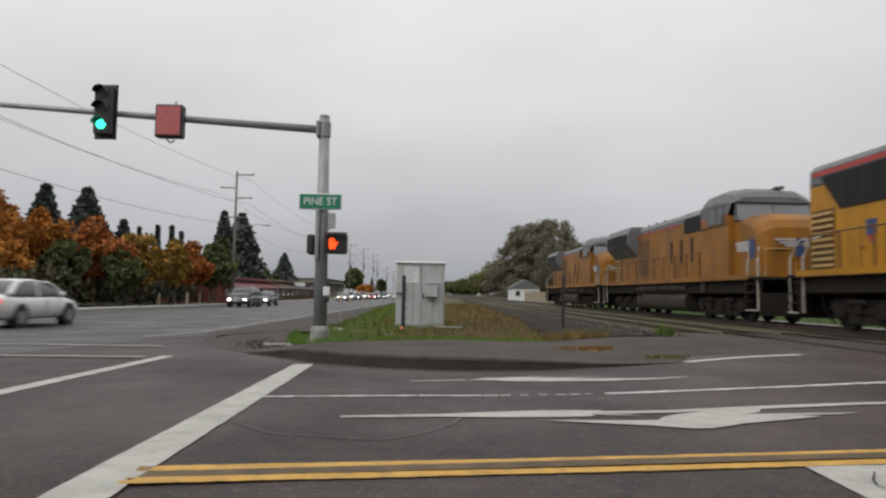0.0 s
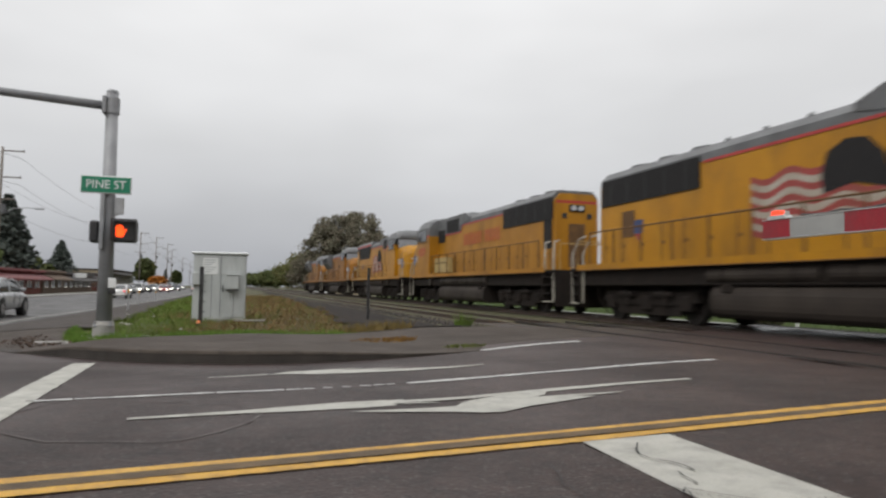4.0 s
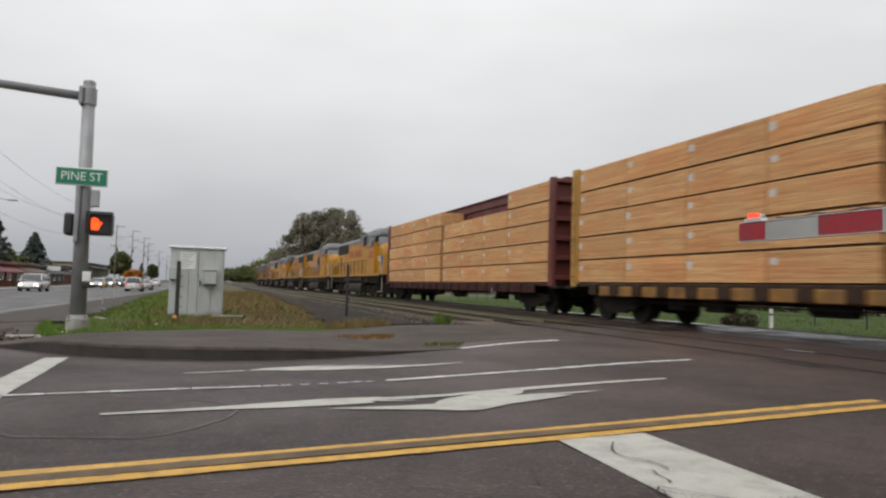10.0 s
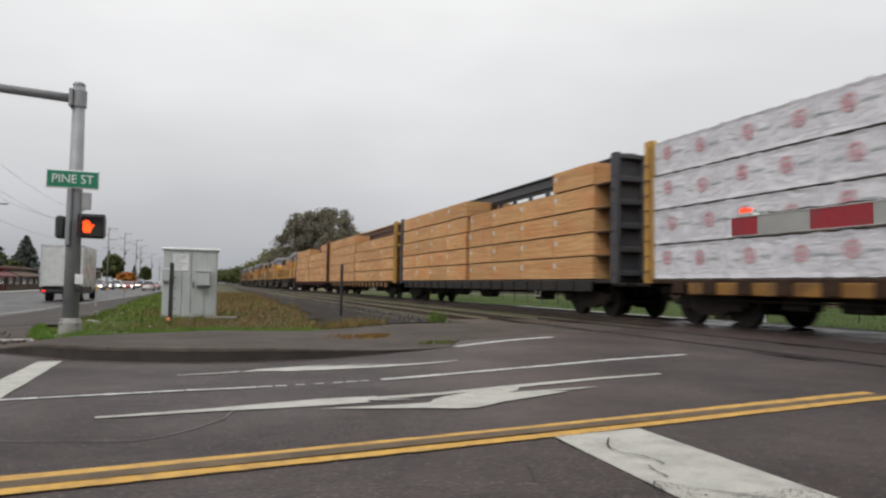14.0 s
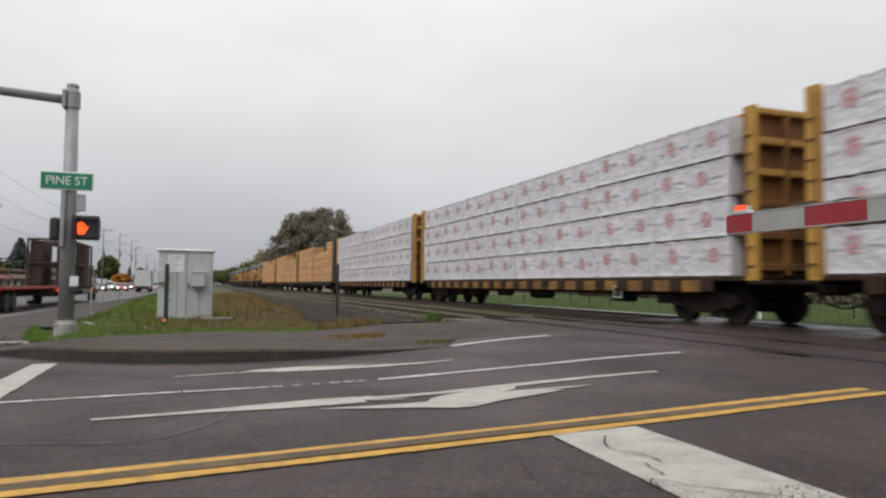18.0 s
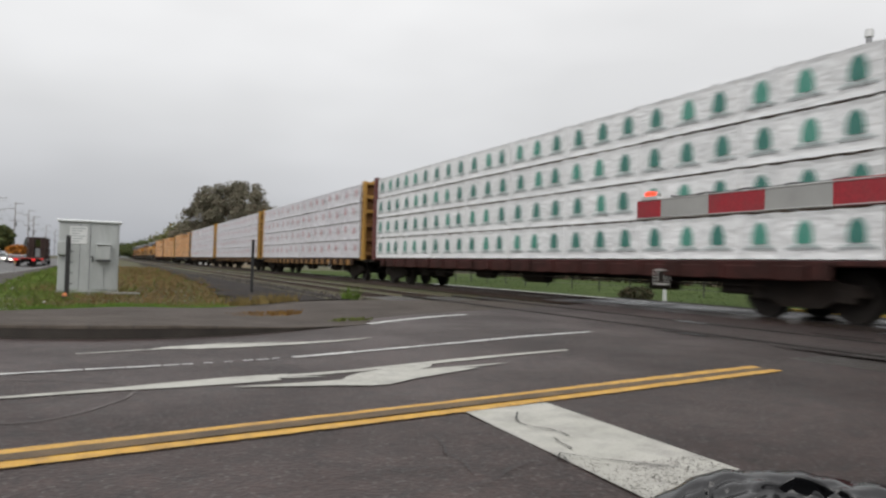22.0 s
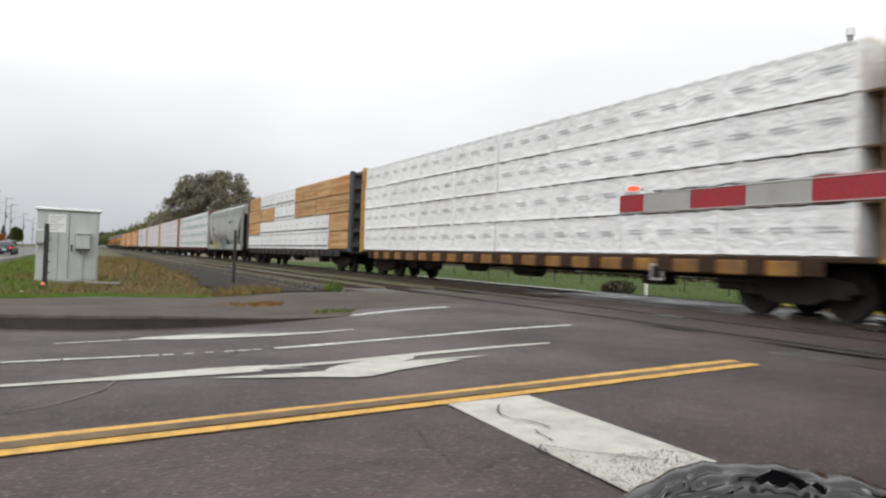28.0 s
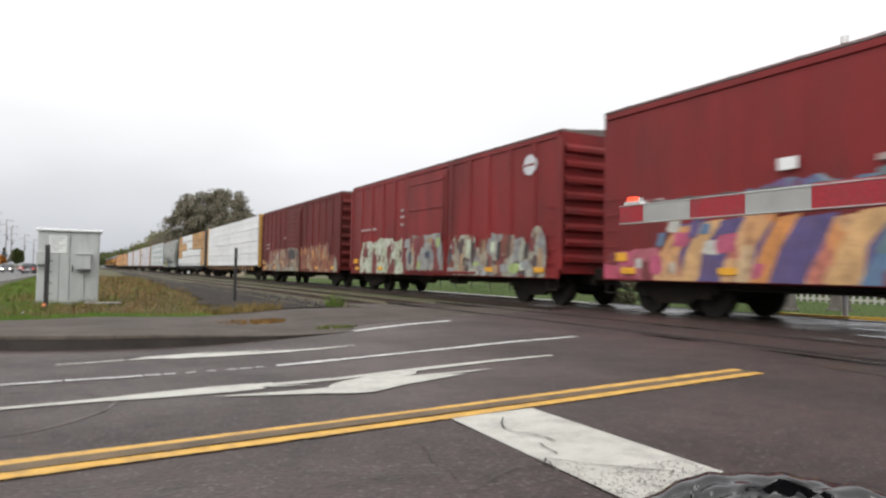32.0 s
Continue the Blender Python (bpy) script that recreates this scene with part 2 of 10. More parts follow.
def lumber_mat(name, c1, c2, c3, row=0.042, gap=0.0045):
    """The side of a pack of boards: thin courses, each board its own tint."""
    m = bpy.data.materials.new(name)
    m.use_nodes = True
    nt = m.node_tree
    b = nt.nodes["Principled BSDF"]
    N, L = nt.nodes.new, nt.links.new
    tc, oi = N("ShaderNodeTexCoord"), N("ShaderNodeObjectInfo")
    off = N("ShaderNodeVectorMath")
    off.operation = "MULTIPLY_ADD"
    L(oi.outputs["Random"], off.inputs[0])
    off.inputs[1].default_value = (7.0, 13.0, 0.0)
    L(tc.outputs["Object"], off.inputs[2])
    sep, comb = N("ShaderNodeSeparateXYZ"), N("ShaderNodeCombineXYZ")
    L(off.outputs[0], sep.inputs[0])
    add = N("ShaderNodeMath")
    L(sep.outputs["X"], add.inputs[0])
    L(sep.outputs["Y"], add.inputs[1])
    L(add.outputs[0], comb.inputs["X"])
    L(sep.outputs["Z"], comb.inputs["Y"])
    br = N("ShaderNodeTexBrick")
    br.inputs["Scale"].default_value = 1.0
    br.inputs["Brick Width"].default_value, br.inputs["Row Height"].default_value = 2.6, row
    br.inputs["Mortar Size"].default_value, br.inputs["Mortar Smooth"].default_value = gap, 0.3
    br.inputs["Color1"].default_value, br.inputs["Color2"].default_value, br.inputs["Mortar"].default_value = (*c1, 1), (*c2, 1), (*c3, 1)
    L(comb.outputs[0], br.inputs["Vector"])
    mp = N("ShaderNodeMapping")
    mp.inputs["Scale"].default_value = (1.5, 0.5, 14)
    L(off.outputs[0], mp.inputs["Vector"])
    gr = N("ShaderNodeTexNoise")
    gr.inputs["Scale"].default_value, gr.inputs["Detail"].default_value = 2.2, 6
    L(mp.outputs[0], gr.inputs["Vector"])
    g = N("ShaderNodeMix")
    g.data_type, g.blend_type = "RGBA", "OVERLAY"
    g.inputs["Factor"].default_value = 0.6
    L(br.outputs["Color"], g.inputs["A"])
    L(gr.outputs["Fac"], g.inputs["B"])
    hs, rr = N("ShaderNodeHueSaturation"), N("ShaderNodeMapRange")
    rr.inputs["To Min"].default_value, rr.inputs["To Max"].default_value = 0.86, 1.1
    L(oi.outputs["Random"], rr.inputs["Value"])
    L(rr.outputs[0], hs.inputs["Value"])
    # damp, redder stretches run through some packs
    st, sr, tint = N("ShaderNodeTexNoise"), N("ShaderNodeMapRange"), N("ShaderNodeMix")
    sm = N("ShaderNodeMapping")
    sm.inputs["Scale"].default_value = (1, 0.7, 2.2)
    L(off.outputs[0], sm.inputs["Vector"])
    st.inputs["Scale"].default_value, st.inputs["Detail"].default_value = 0.9, 5
    L(sm.outputs[0], st.inputs["Vector"])
    sr.inputs["From Min"].default_value, sr.inputs["From Max"].default_value, sr.inputs["To Max"].default_value = 0.42, 0.68, 0.85
    L(st.outputs["Fac"], sr.inputs["Value"])
    tint.data_type, tint.blend_type = "RGBA", "MULTIPLY"
    L(sr.outputs[0], tint.inputs["Factor"])
    L(g.outputs["Result"], tint.inputs["A"])
    tint.inputs["B"].default_value = (1.0, 0.80, 0.72, 1)
    L(tint.outputs["Result"], hs.inputs["Color"])
    L(hs.outputs["Color"], b.inputs["Base Color"])
    b.inputs["Roughness"].default_value = 0.75
    bp = N("ShaderNodeBump")
    bp.inputs["Strength"].default_value, bp.inputs["Distance"].default_value, bp.invert = 0.5, 0.01, True
    L(br.outputs["Fac"], bp.inputs["Height"])
    L(bp.outputs[0], b.inputs["Normal"])
    return m


def wrap_mat(name, col, shade):
    """Glossy plastic lumber wrap, creased and sagging."""
    m = pm(name, col, shade, scale=1.6, rough=0.32, bump=0.0, fine=9, rnd=0.05, dirt=(0.5, 0.48, 0.47), dirt_amt=0.2, dirt_scale=2.0)
    nt = m.node_tree
    b = nt.nodes["Principled BSDF"]
    N, L = nt.nodes.new, nt.links.new
    tc, oi, off = N("ShaderNodeTexCoord"), N("ShaderNodeObjectInfo"), N("ShaderNodeVectorMath")
    off.operation = "MULTIPLY_ADD"
    L(oi.outputs["Random"], off.inputs[0])
    off.inputs[1].default_value = (31.0, 57.0, 13.0)
    L(tc.outputs["Object"], off.inputs[2])
    mp = N("ShaderNodeMapping")
    mp.inputs["Scale"].default_value, mp.inputs["Rotation"].default_value = (1, 1.0, 2.2), (0.6, 0, 0)
    L(off.outputs[0], mp.inputs["Vector"])
    w = N("ShaderNodeTexNoise")
    w.inputs["Scale"].default_value, w.inputs["Detail"].default_value, w.inputs["Distortion"].default_value = 2.4, 4, 1.4
    L(mp.outputs[0], w.inputs["Vector"])
    bp = N("ShaderNodeBump")
    bp.inputs["Strength"].default_value, bp.inputs["Distance"].default_value = 0.42, 0.09
    L(w.outputs["Fac"], bp.inputs["Height"])
    L(bp.outputs[0], b.inputs["Normal"])
    return m


YEL = (0.46, 0.215, 0.007)
M = dict(
    asphalt=asphalt_mat("wet_asphalt", (0.0405, 0.0243, 0.0212), (0.0200, 0.0120, 0.0106), 0.64, 0.17),
    asphalt_far=asphalt_mat("main_asphalt", (0.052, 0.048, 0.047), (0.037, 0.034, 0.033), 0.55, 0.16),
    crossing=asphalt_mat("crossing_asphalt", (0.034, 0.0245, 0.0195), (0.018, 0.0130, 0.0106), 0.50, 0.32),
    walk_grey=pm("path_asphalt", (0.074, 0.058, 0.048), (0.046, 0.037, 0.031), 1.3, 0.75, bump=0.6, fine=34, spec=0.22, dirt=(0.034, 0.025, 0.018), dirt_amt=0.7, dirt_scale=0.8),
    shoulder=pm("shoulder_gravel", (0.078, 0.068, 0.063), (0.048, 0.042, 0.039), 1.1, 0.85, bump=0.7, fine=30, spec=0.2, dirt=(0.045, 0.034, 0.024), dirt_amt=0.6, dirt_scale=1.5),
    # kerb top: lighter than the face because light is put into its colour
    kerb_lit_top=pm("worn_lit_kerb_top", (0.088, 0.072, 0.058), (0.052, 0.042, 0.034), 2.4, 0.8, bump=0.4, fine=40, spec=0.25, dirt=(0.035, 0.028, 0.021), dirt_amt=0.6, dirt_scale=4),
    street_beyond=pm("asphalt_beyond", (0.034, 0.028, 0.025), (0.022, 0.018, 0.016), 0.9, 0.85, bump=0.5, fine=30, spec=0.06),
    lawn=pm("mown_lawn", (0.042, 0.070, 0.020), (0.058, 0.080, 0.025), 0.9, 0.95, bump=0.7, fine=24, spec=0.05, dirt=(0.10, 0.105, 0.035), dirt_amt=0.4, dirt_scale=0.5),
    # kerb face: its shade is put into this darker concrete colour
    kerb=pm("kerb_concrete", (0.044, 0.035, 0.028), (0.020, 0.016, 0.013), 2.0, 0.8, bump=0.4, dirt=(0.04, 0.036, 0.03), dirt_amt=0.6, dirt_scale=3),
    paint_w=pm("worn_white_paint", (0.435, 0.428, 0.385), (0.355, 0.35, 0.31), 4, 0.6, bump=0.25, fine=90, dirt=(0.16, 0.15, 0.145), dirt_amt=0.55, dirt_scale=6),
    paint_thin=pm("thin_white_paint", (0.56, 0.56, 0.54), (0.44, 0.44, 0.43), 5, 0.6, bump=0.25, fine=90, dirt=(0.12, 0.11, 0.11), dirt_amt=0.5, dirt_scale=9),
    paint_y=pm("worn_yellow_paint", (0.58, 0.33, 0.045), (0.46, 0.25, 0.035), 4, 0.6, bump=0.25, fine=90, dirt=(0.13, 0.085, 0.05), dirt_amt=0.65, dirt_scale=9),
    line_gap=pm("stained_gap", (0.115, 0.070, 0.026), (0.058, 0.038, 0.020), 5, 0.7, bump=0.3, fine=60),
    puddle=pm("standing_water", (0.012, 0.010, 0.009), None, 4, 0.04, bump=0.0, spec=0.5),
    seal=pm("seal_line", (0.16, 0.145, 0.138), (0.11, 0.097, 0.09), 8, 0.75, spec=0.25, dirt=(0.040, 0.029, 0.026), dirt_amt=0.9, dirt_scale=2.0),
    crack=pm("crack_fill", (0.02, 0.02, 0.02), None, 20, 0.6),
    soil=pm("grass_soil", (0.045, 0.06, 0.016), (0.065, 0.05, 0.022), 0.35, 0.95, bump=0.6, fine=22, dirt=(0.10, 0.065, 0.03), dirt_amt=0.55, dirt_scale=0.8),
    ballast=pm("ballast", (0.036, 0.030, 0.027), (0.020, 0.0165, 0.0145), 3, 0.9, bump=1.0, fine=26, spec=0.15, dirt=(0.014, 0.0115, 0.0098), dirt_amt=0.7, dirt_scale=1.0),
    stone=island_mix("ballast_stones", [(0.050, 0.044, 0.041), (0.030, 0.025, 0.022), (0.085, 0.076, 0.072), (0.036, 0.028, 0.023)], 0.9),
    tie=pm("old_tie", (0.034, 0.027, 0.022), (0.021, 0.017, 0.0145), 6, 0.9, bump=0.5, spec=0.15, stretch=(1, 6, 6), rnd=0.25),
    rail=pm("rail_steel", (0.10, 0.07, 0.055), (0.07, 0.05, 0.04), 8, 0.6, 0.4, dirt=(0.05, 0.03, 0.02)),
    railtop=pm("polished_rail", (0.55, 0.55, 0.56), (0.42, 0.42, 0.42), 9, 0.22, 1.0, bump=0.0),
    pole=pm("galvanised_steel", (0.315, 0.32, 0.33), (0.255, 0.26, 0.27), 3, 0.5, 0.2, bump=0.12, dirt=(0.2, 0.2, 0.19), dirt_amt=0.4),
    wet_concrete=pm("wet_concrete", (0.40, 0.39, 0.37), (0.30, 0.29, 0.27), 2, 0.35, bump=0.2, dirt=(0.12, 0.11, 0.10), dirt_amt=0.6, dirt_scale=0.8),
    dark_concrete=pm("dark_wet_concrete", (0.13, 0.115, 0.10), (0.085, 0.075, 0.066), 3, 0.8, bump=0.4, dirt=(0.05, 0.043, 0.036), dirt_amt=0.5),
    concrete=pm("concrete", (0.33, 0.32, 0.30), (0.25, 0.24, 0.22), 4, 0.85, bump=0.4, dirt=(0.15, 0.14, 0.12)),
    cabinet=pm("grey_aluminium", (0.50, 0.52, 0.51), (0.43, 0.45, 0.44), 1.6, 0.42, 0.25, bump=0.05, dirt=(0.30, 0.31, 0.29), dirt_amt=0.45, stretch=(3, 3, 0.8)),
    cabinet_top=pm("white_cabinet_roof", (0.78, 0.80, 0.80), (0.7, 0.72, 0.72), 3, 0.4, 0.1),
    black=pm("black_paint", (0.018, 0.018, 0.019), (0.028, 0.027, 0.027), 7, 0.5, bump=0.1, dirt=(0.05, 0.045, 0.04), dirt_amt=0.4),
    # near-black: grime, with the shade beneath vehicles put into the colour too
    under=pm("grimy_shaded_underframe", (0.016, 0.0135, 0.0122), (0.026, 0.0215, 0.0185), 3, 0.85, bump=0.3, spec=0.12, dirt=(0.027, 0.018, 0.0135), dirt_amt=0.5, dirt_scale=2.5),
    wheel=pm("wheel_steel", (0.022, 0.018, 0.0158), (0.015, 0.0126, 0.0112), 5, 0.75, 0.0, bump=0.1, spec=0.2),
    sign_g=pm("sign_green", (0.010, 0.20, 0.105), (0.008, 0.17, 0.09), 3, 0.4, bump=0.0),
    sign_w=pm("sign_white", (0.75, 0.76, 0.75), (0.66, 0.67, 0.66), 3, 0.45, bump=0.0, dirt=(0.5, 0.5, 0.48)),
    sign_back=pm("sign_back_aluminium", (0.42, 0.42, 0.42), (0.34, 0.34, 0.34), 3, 0.4, 0.5, bump=0.05),
    ink=pm("dark_ink", (0.06, 0.06, 0.065), None, 9, 0.6, bump=0.0),
    gate_r=pm("gate_red_sheeting", (0.30, 0.012, 0.021), (0.24, 0.010, 0.018), 5, 0.35, bump=0.03, dirt=(0.17, 0.05, 0.05), dirt_amt=0.5, dirt_scale=5),
    gate_w=pm("gate_white_sheeting", (0.31, 0.312, 0.30), (0.28, 0.282, 0.27), 3, 0.35, bump=0.0, fine=6, dirt=(0.25, 0.25, 0.235), dirt_amt=0.3, dirt_scale=3),
    gate_edge=pm("gate_aluminium", (0.6, 0.6, 0.58), None, 6, 0.4, 0.5),
    yellow=pm("loco_yellow", YEL, (0.40, 0.18, 0.007), 0.9, 0.42, bump=0.04, spec=0.3, dirt=(0.17, 0.08, 0.018), dirt_amt=0.7, dirt_scale=0.8, stretch=(1, 1, 0.55), rnd=0.06),
    yellow_mid=pm("loco_yellow_dulled", (0.41, 0.185, 0.010), (0.31, 0.135, 0.008), 0.9, 0.45, bump=0.04, spec=0.3, dirt=(0.14, 0.07, 0.02), dirt_amt=0.6, dirt_scale=0.8, stretch=(1, 1, 0.5), rnd=0.06),
    yellow_old=pm("loco_yellow_sooty", (0.32, 0.132, 0.011), (0.21, 0.086, 0.009), 0.8, 0.5, bump=0.05, spec=0.3, dirt=(0.10, 0.060, 0.034), dirt_amt=0.85, dirt_scale=0.9, stretch=(1, 1, 0.45), rnd=0.08),
    # dark brown for grime, and for the shade painted into door gaps
    seam=pm("door_seam_grime_shade", (0.14, 0.07, 0.02), (0.09, 0.045, 0.018), 5, 0.8, bump=0.1),
    grey=pm("loco_grey", (0.145, 0.15, 0.153), (0.10, 0.102, 0.106), 1.2, 0.5, bump=0.05, dirt=(0.06, 0.055, 0.05), dirt_amt=0.6, dirt_scale=1.4),
    red=pm("loco_red", (0.42, 0.035, 0.028), (0.33, 0.03, 0.025), 2, 0.45, bump=0.0),
    dark=pm("radiator_grille", (0.016, 0.0155, 0.016), (0.026, 0.0245, 0.0245), 12, 0.75, bump=0.6, fine=80, spec=0.2),
    tank=pm("fuel_tank_grime", (0.046, 0.037, 0.030), (0.028, 0.022, 0.018), 1.2, 0.7, bump=0.1, spec=0.2, dirt=(0.024, 0.020, 0.017), dirt_amt=0.55),
    rail_y=pm("handrail_paint", (0.5, 0.33, 0.10), (0.36, 0.24, 0.1), 7, 0.5, bump=0.0),
    rail_l=pm("light_step_paint", (0.42, 0.40, 0.34), (0.3, 0.27, 0.22), 7, 0.5, bump=0.0),
    letter_red=pm("faded_letter_red", (0.36, 0.062, 0.018), (0.42, 0.11, 0.018), 5, 0.5, bump=0.0, dirt=(0.44, 0.19, 0.012), dirt_amt=0.5, dirt_scale=4),
    cream=pm("cream_panel_paint", (0.47, 0.35, 0.145), (0.38, 0.27, 0.105), 3, 0.55, bump=0.03, dirt=(0.20, 0.13, 0.06), dirt_amt=0.5),
    blue=pm("wing_blue", (0.03, 0.055, 0.16), (0.025, 0.045, 0.12), 3, 0.45, bump=0.0),
    silver=pm("wing_silver", (0.55, 0.56, 0.58), (0.45, 0.46, 0.48), 3, 0.4, bump=0.0),
    carred=pm("freight_red_brown", (0.135, 0.030, 0.026), (0.10, 0.024, 0.021), 1.0, 0.6, bump=0.1, dirt=(0.07, 0.028, 0.022), dirt_amt=0.6, stretch=(1, 1, 0.5)),
    caryel=pm("freight_yellow", (0.48, 0.27, 0.05), (0.38, 0.20, 0.04), 1.0, 0.6, bump=0.1, dirt=(0.17, 0.095, 0.035), dirt_amt=0.65, stretch=(1, 1, 0.5)),
    carblk=pm("freight_black", (0.040, 0.042, 0.050), (0.056, 0.057, 0.064), 1.0, 0.6, bump=0.1, dirt=(0.09, 0.075, 0.06), dirt_amt=0.5),
    boxred=pm("boxcar_red", (0.205, 0.016, 0.016), (0.14, 0.013, 0.014), 0.8, 0.55, bump=0.06, spec=0.3, dirt=(0.075, 0.022, 0.02), dirt_amt=0.7, dirt_scale=0.9, stretch=(1, 1, 0.35)),
    boxdark=pm("boxcar_dark_red", (0.128, 0.018, 0.0155), (0.086, 0.0135, 0.0115), 0.8, 0.6, bump=0.06, spec=0.25, dirt=(0.075, 0.024, 0.02), dirt_amt=0.6, dirt_scale=0.9, stretch=(1, 1, 0.35)),
    boxroof=pm("boxcar_roof", (0.17, 0.155, 0.145), (0.10, 0.07, 0.065), 1.1, 0.6, 0.2, bump=0.1),
    hopper=pm("hopper_grey", (0.325, 0.342, 0.320), (0.252, 0.266, 0.247), 0.8, 0.5, bump=0.05, dirt=(0.15, 0.14, 0.125), dirt_amt=0.6, dirt_scale=1.2, stretch=(1, 1.6, 0.25)),
    lumber=lumber_mat("lumber_courses", (0.64, 0.375, 0.165), (0.50, 0.265, 0.105), (0.22, 0.105, 0.038)),
    lumber2=lumber_mat("pale_lumber_courses", (0.56, 0.37, 0.17), (0.36, 0.19, 0.065), (0.09, 0.04, 0.015), 0.088, 0.011),
    wrap=wrap_mat("white_wrap", (0.64, 0.63, 0.655), (0.50, 0.49, 0.52)),
    wrap_b=wrap_mat("bright_wrap", (0.745, 0.75, 0.75), (0.66, 0.67, 0.675)),
    mark_r=pm("red_print", (0.50, 0.20, 0.22), (0.56, 0.34, 0.36), 6, 0.45, bump=0.0),
    mark_g=pm("green_print", (0.045, 0.235, 0.175), (0.09, 0.28, 0.22), 5, 0.45, bump=0.0),
    mark_k=pm("grey_print", (0.27, 0.30, 0.30), (0.42, 0.45, 0.45), 6, 0.45, bump=0.0),
    mark_d=pm("dark_print", (0.07, 0.075, 0.085), (0.14, 0.14, 0.15), 6, 0.45, bump=0.0),
    mark_t=pm("teal_grey_print", (0.33, 0.44, 0.42), (0.45, 0.52, 0.51), 6, 0.45, bump=0.0),
    silldull=pm("dirty_yellow_sill", (0.30, 0.145, 0.024), (0.13, 0.062, 0.018), 2.2, 0.7, bump=0.15, dirt=(0.075, 0.045, 0.025), dirt_amt=0.8, dirt_scale=1.6),
    flag_red=pm("faded_banner_red", (0.32, 0.045, 0.04), (0.24, 0.04, 0.032), 2, 0.5, bump=0.0, dirt=(0.16, 0.08, 0.04), dirt_amt=0.5),
    flag_pale=pm("faded_banner_pale", (0.42, 0.38, 0.32), (0.33, 0.28, 0.22), 2, 0.5, bump=0.0, dirt=(0.2, 0.12, 0.06), dirt_amt=0.5),
    screen=pm("sloped_windscreen", (0.15, 0.155, 0.17), (0.12, 0.125, 0.135), 2, 0.08, bump=0.0, spec=0.9),
    end_rust_shade=pm("bulkhead_rust_and_shade", (0.23, 0.11, 0.03), (0.14, 0.065, 0.024), 1.2, 0.75, bump=0.15, spec=0.3, dirt=(0.045, 0.026, 0.018), dirt_amt=0.7, dirt_scale=1.0),
    walk_grating=pm("grating_grey", (0.15, 0.155, 0.15), (0.11, 0.112, 0.108), 3, 0.7, bump=0.2, fine=30),
    mark_dark=pm("faded_dark_stencil", (0.12, 0.125, 0.122), (0.20, 0.205, 0.195), 6, 0.6, bump=0.0, fine=20),
    # far darker than the body grey, with brown rust stains
    slope_dark=pm("dark_slope_sheet", (0.060, 0.062, 0.054), (0.042, 0.038, 0.031), 1.6, 0.8, bump=0.15, spec=0.2, dirt=(0.13, 0.085, 0.05), dirt_amt=0.5, dirt_scale=1.4),
    beamgrime=pm("beam_grime_brown", (0.115, 0.052, 0.032), (0.075, 0.036, 0.024), 2.5, 0.75, bump=0.15, dirt=(0.04, 0.025, 0.02), dirt_amt=0.6),
    sillgrime=pm("sill_grime_brown", (0.050, 0.027, 0.016), (0.026, 0.016, 0.0115), 4, 0.8, bump=0.15, spec=0.2),
    sillred=pm("sill_grime_red", (0.060, 0.019, 0.016), (0.030, 0.0125, 0.0105), 3, 0.8, bump=0.15, spec=0.2, dirt=(0.018, 0.011, 0.009), dirt_amt=0.6),
    sillblk=pm("sill_grime_black", (0.022, 0.021, 0.022), (0.033, 0.030, 0.029), 3, 0.8, bump=0.15, spec=0.2, dirt=(0.045, 0.033, 0.024), dirt_amt=0.5),
    tree_print=pm("dark_green_print", (0.030, 0.150, 0.120), (0.050, 0.185, 0.150), 5, 0.45, bump=0.0),
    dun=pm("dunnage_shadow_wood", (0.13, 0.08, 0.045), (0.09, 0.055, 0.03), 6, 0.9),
    tag=pm("pack_label", (0.56, 0.56, 0.54), (0.44, 0.44, 0.42), 8, 0.6, bump=0.0),
    stencil_dim=pm("faded_white_stencil", (0.40, 0.36, 0.34), (0.26, 0.17, 0.16), 6, 0.6, bump=0.0, fine=20),
    old_white=pm("old_white_paint", (0.42, 0.41, 0.38), (0.30, 0.29, 0.27), 4, 0.6, bump=0.05),
    reflector=pm("yellow_reflector", (0.70, 0.35, 0.03), None, 6, 0.35, bump=0.0),
    mirror_black=pm("glossy_black_plastic", (0.006, 0.006, 0.007), (0.010, 0.010, 0.011), 4, 0.12, bump=0.0, spec=0.65),
    glass=pm("dark_glass", (0.03, 0.034, 0.037), (0.045, 0.05, 0.053), 2, 0.08, bump=0.0, spec=0.8),
    tyre=pm("tyre_rubber", (0.02, 0.02, 0.02), None, 9, 0.8),
    rim=pm("wheel_rim", (0.45, 0.45, 0.46), None, 5, 0.3, 0.8, bump=0.0),
    bark=pm("bark", (0.07, 0.055, 0.045), (0.04, 0.032, 0.026), 5, 0.95, bump=0.8, stretch=(1, 1, 0.3)),
    wood=pm("pole_wood", (0.22, 0.195, 0.17), (0.15, 0.13, 0.115), 3, 0.9, bump=0.3, stretch=(2, 2, 0.2)),
    wire=pm("wire", (0.10, 0.10, 0.105), None, 3, 0.6),
    hand_glow=glow("signal_orange", (1.0, 0.075, 0.008), 2.3),
    green_glow=glow("signal_green", (0.05, 0.95, 0.55), 2.6),
    red_glow=glow("gate_lamp_red", (1.0, 0.060, 0.020), 1.7),
    tail=glow("tail_lamp", (1.0, 0.03, 0.035), 1.2),
    head=glow("head_lamp", (1.0, 0.93, 0.80), 9.0),
    amber=glow("amber_lamp", (1.0, 0.35, 0.05), 2.5),
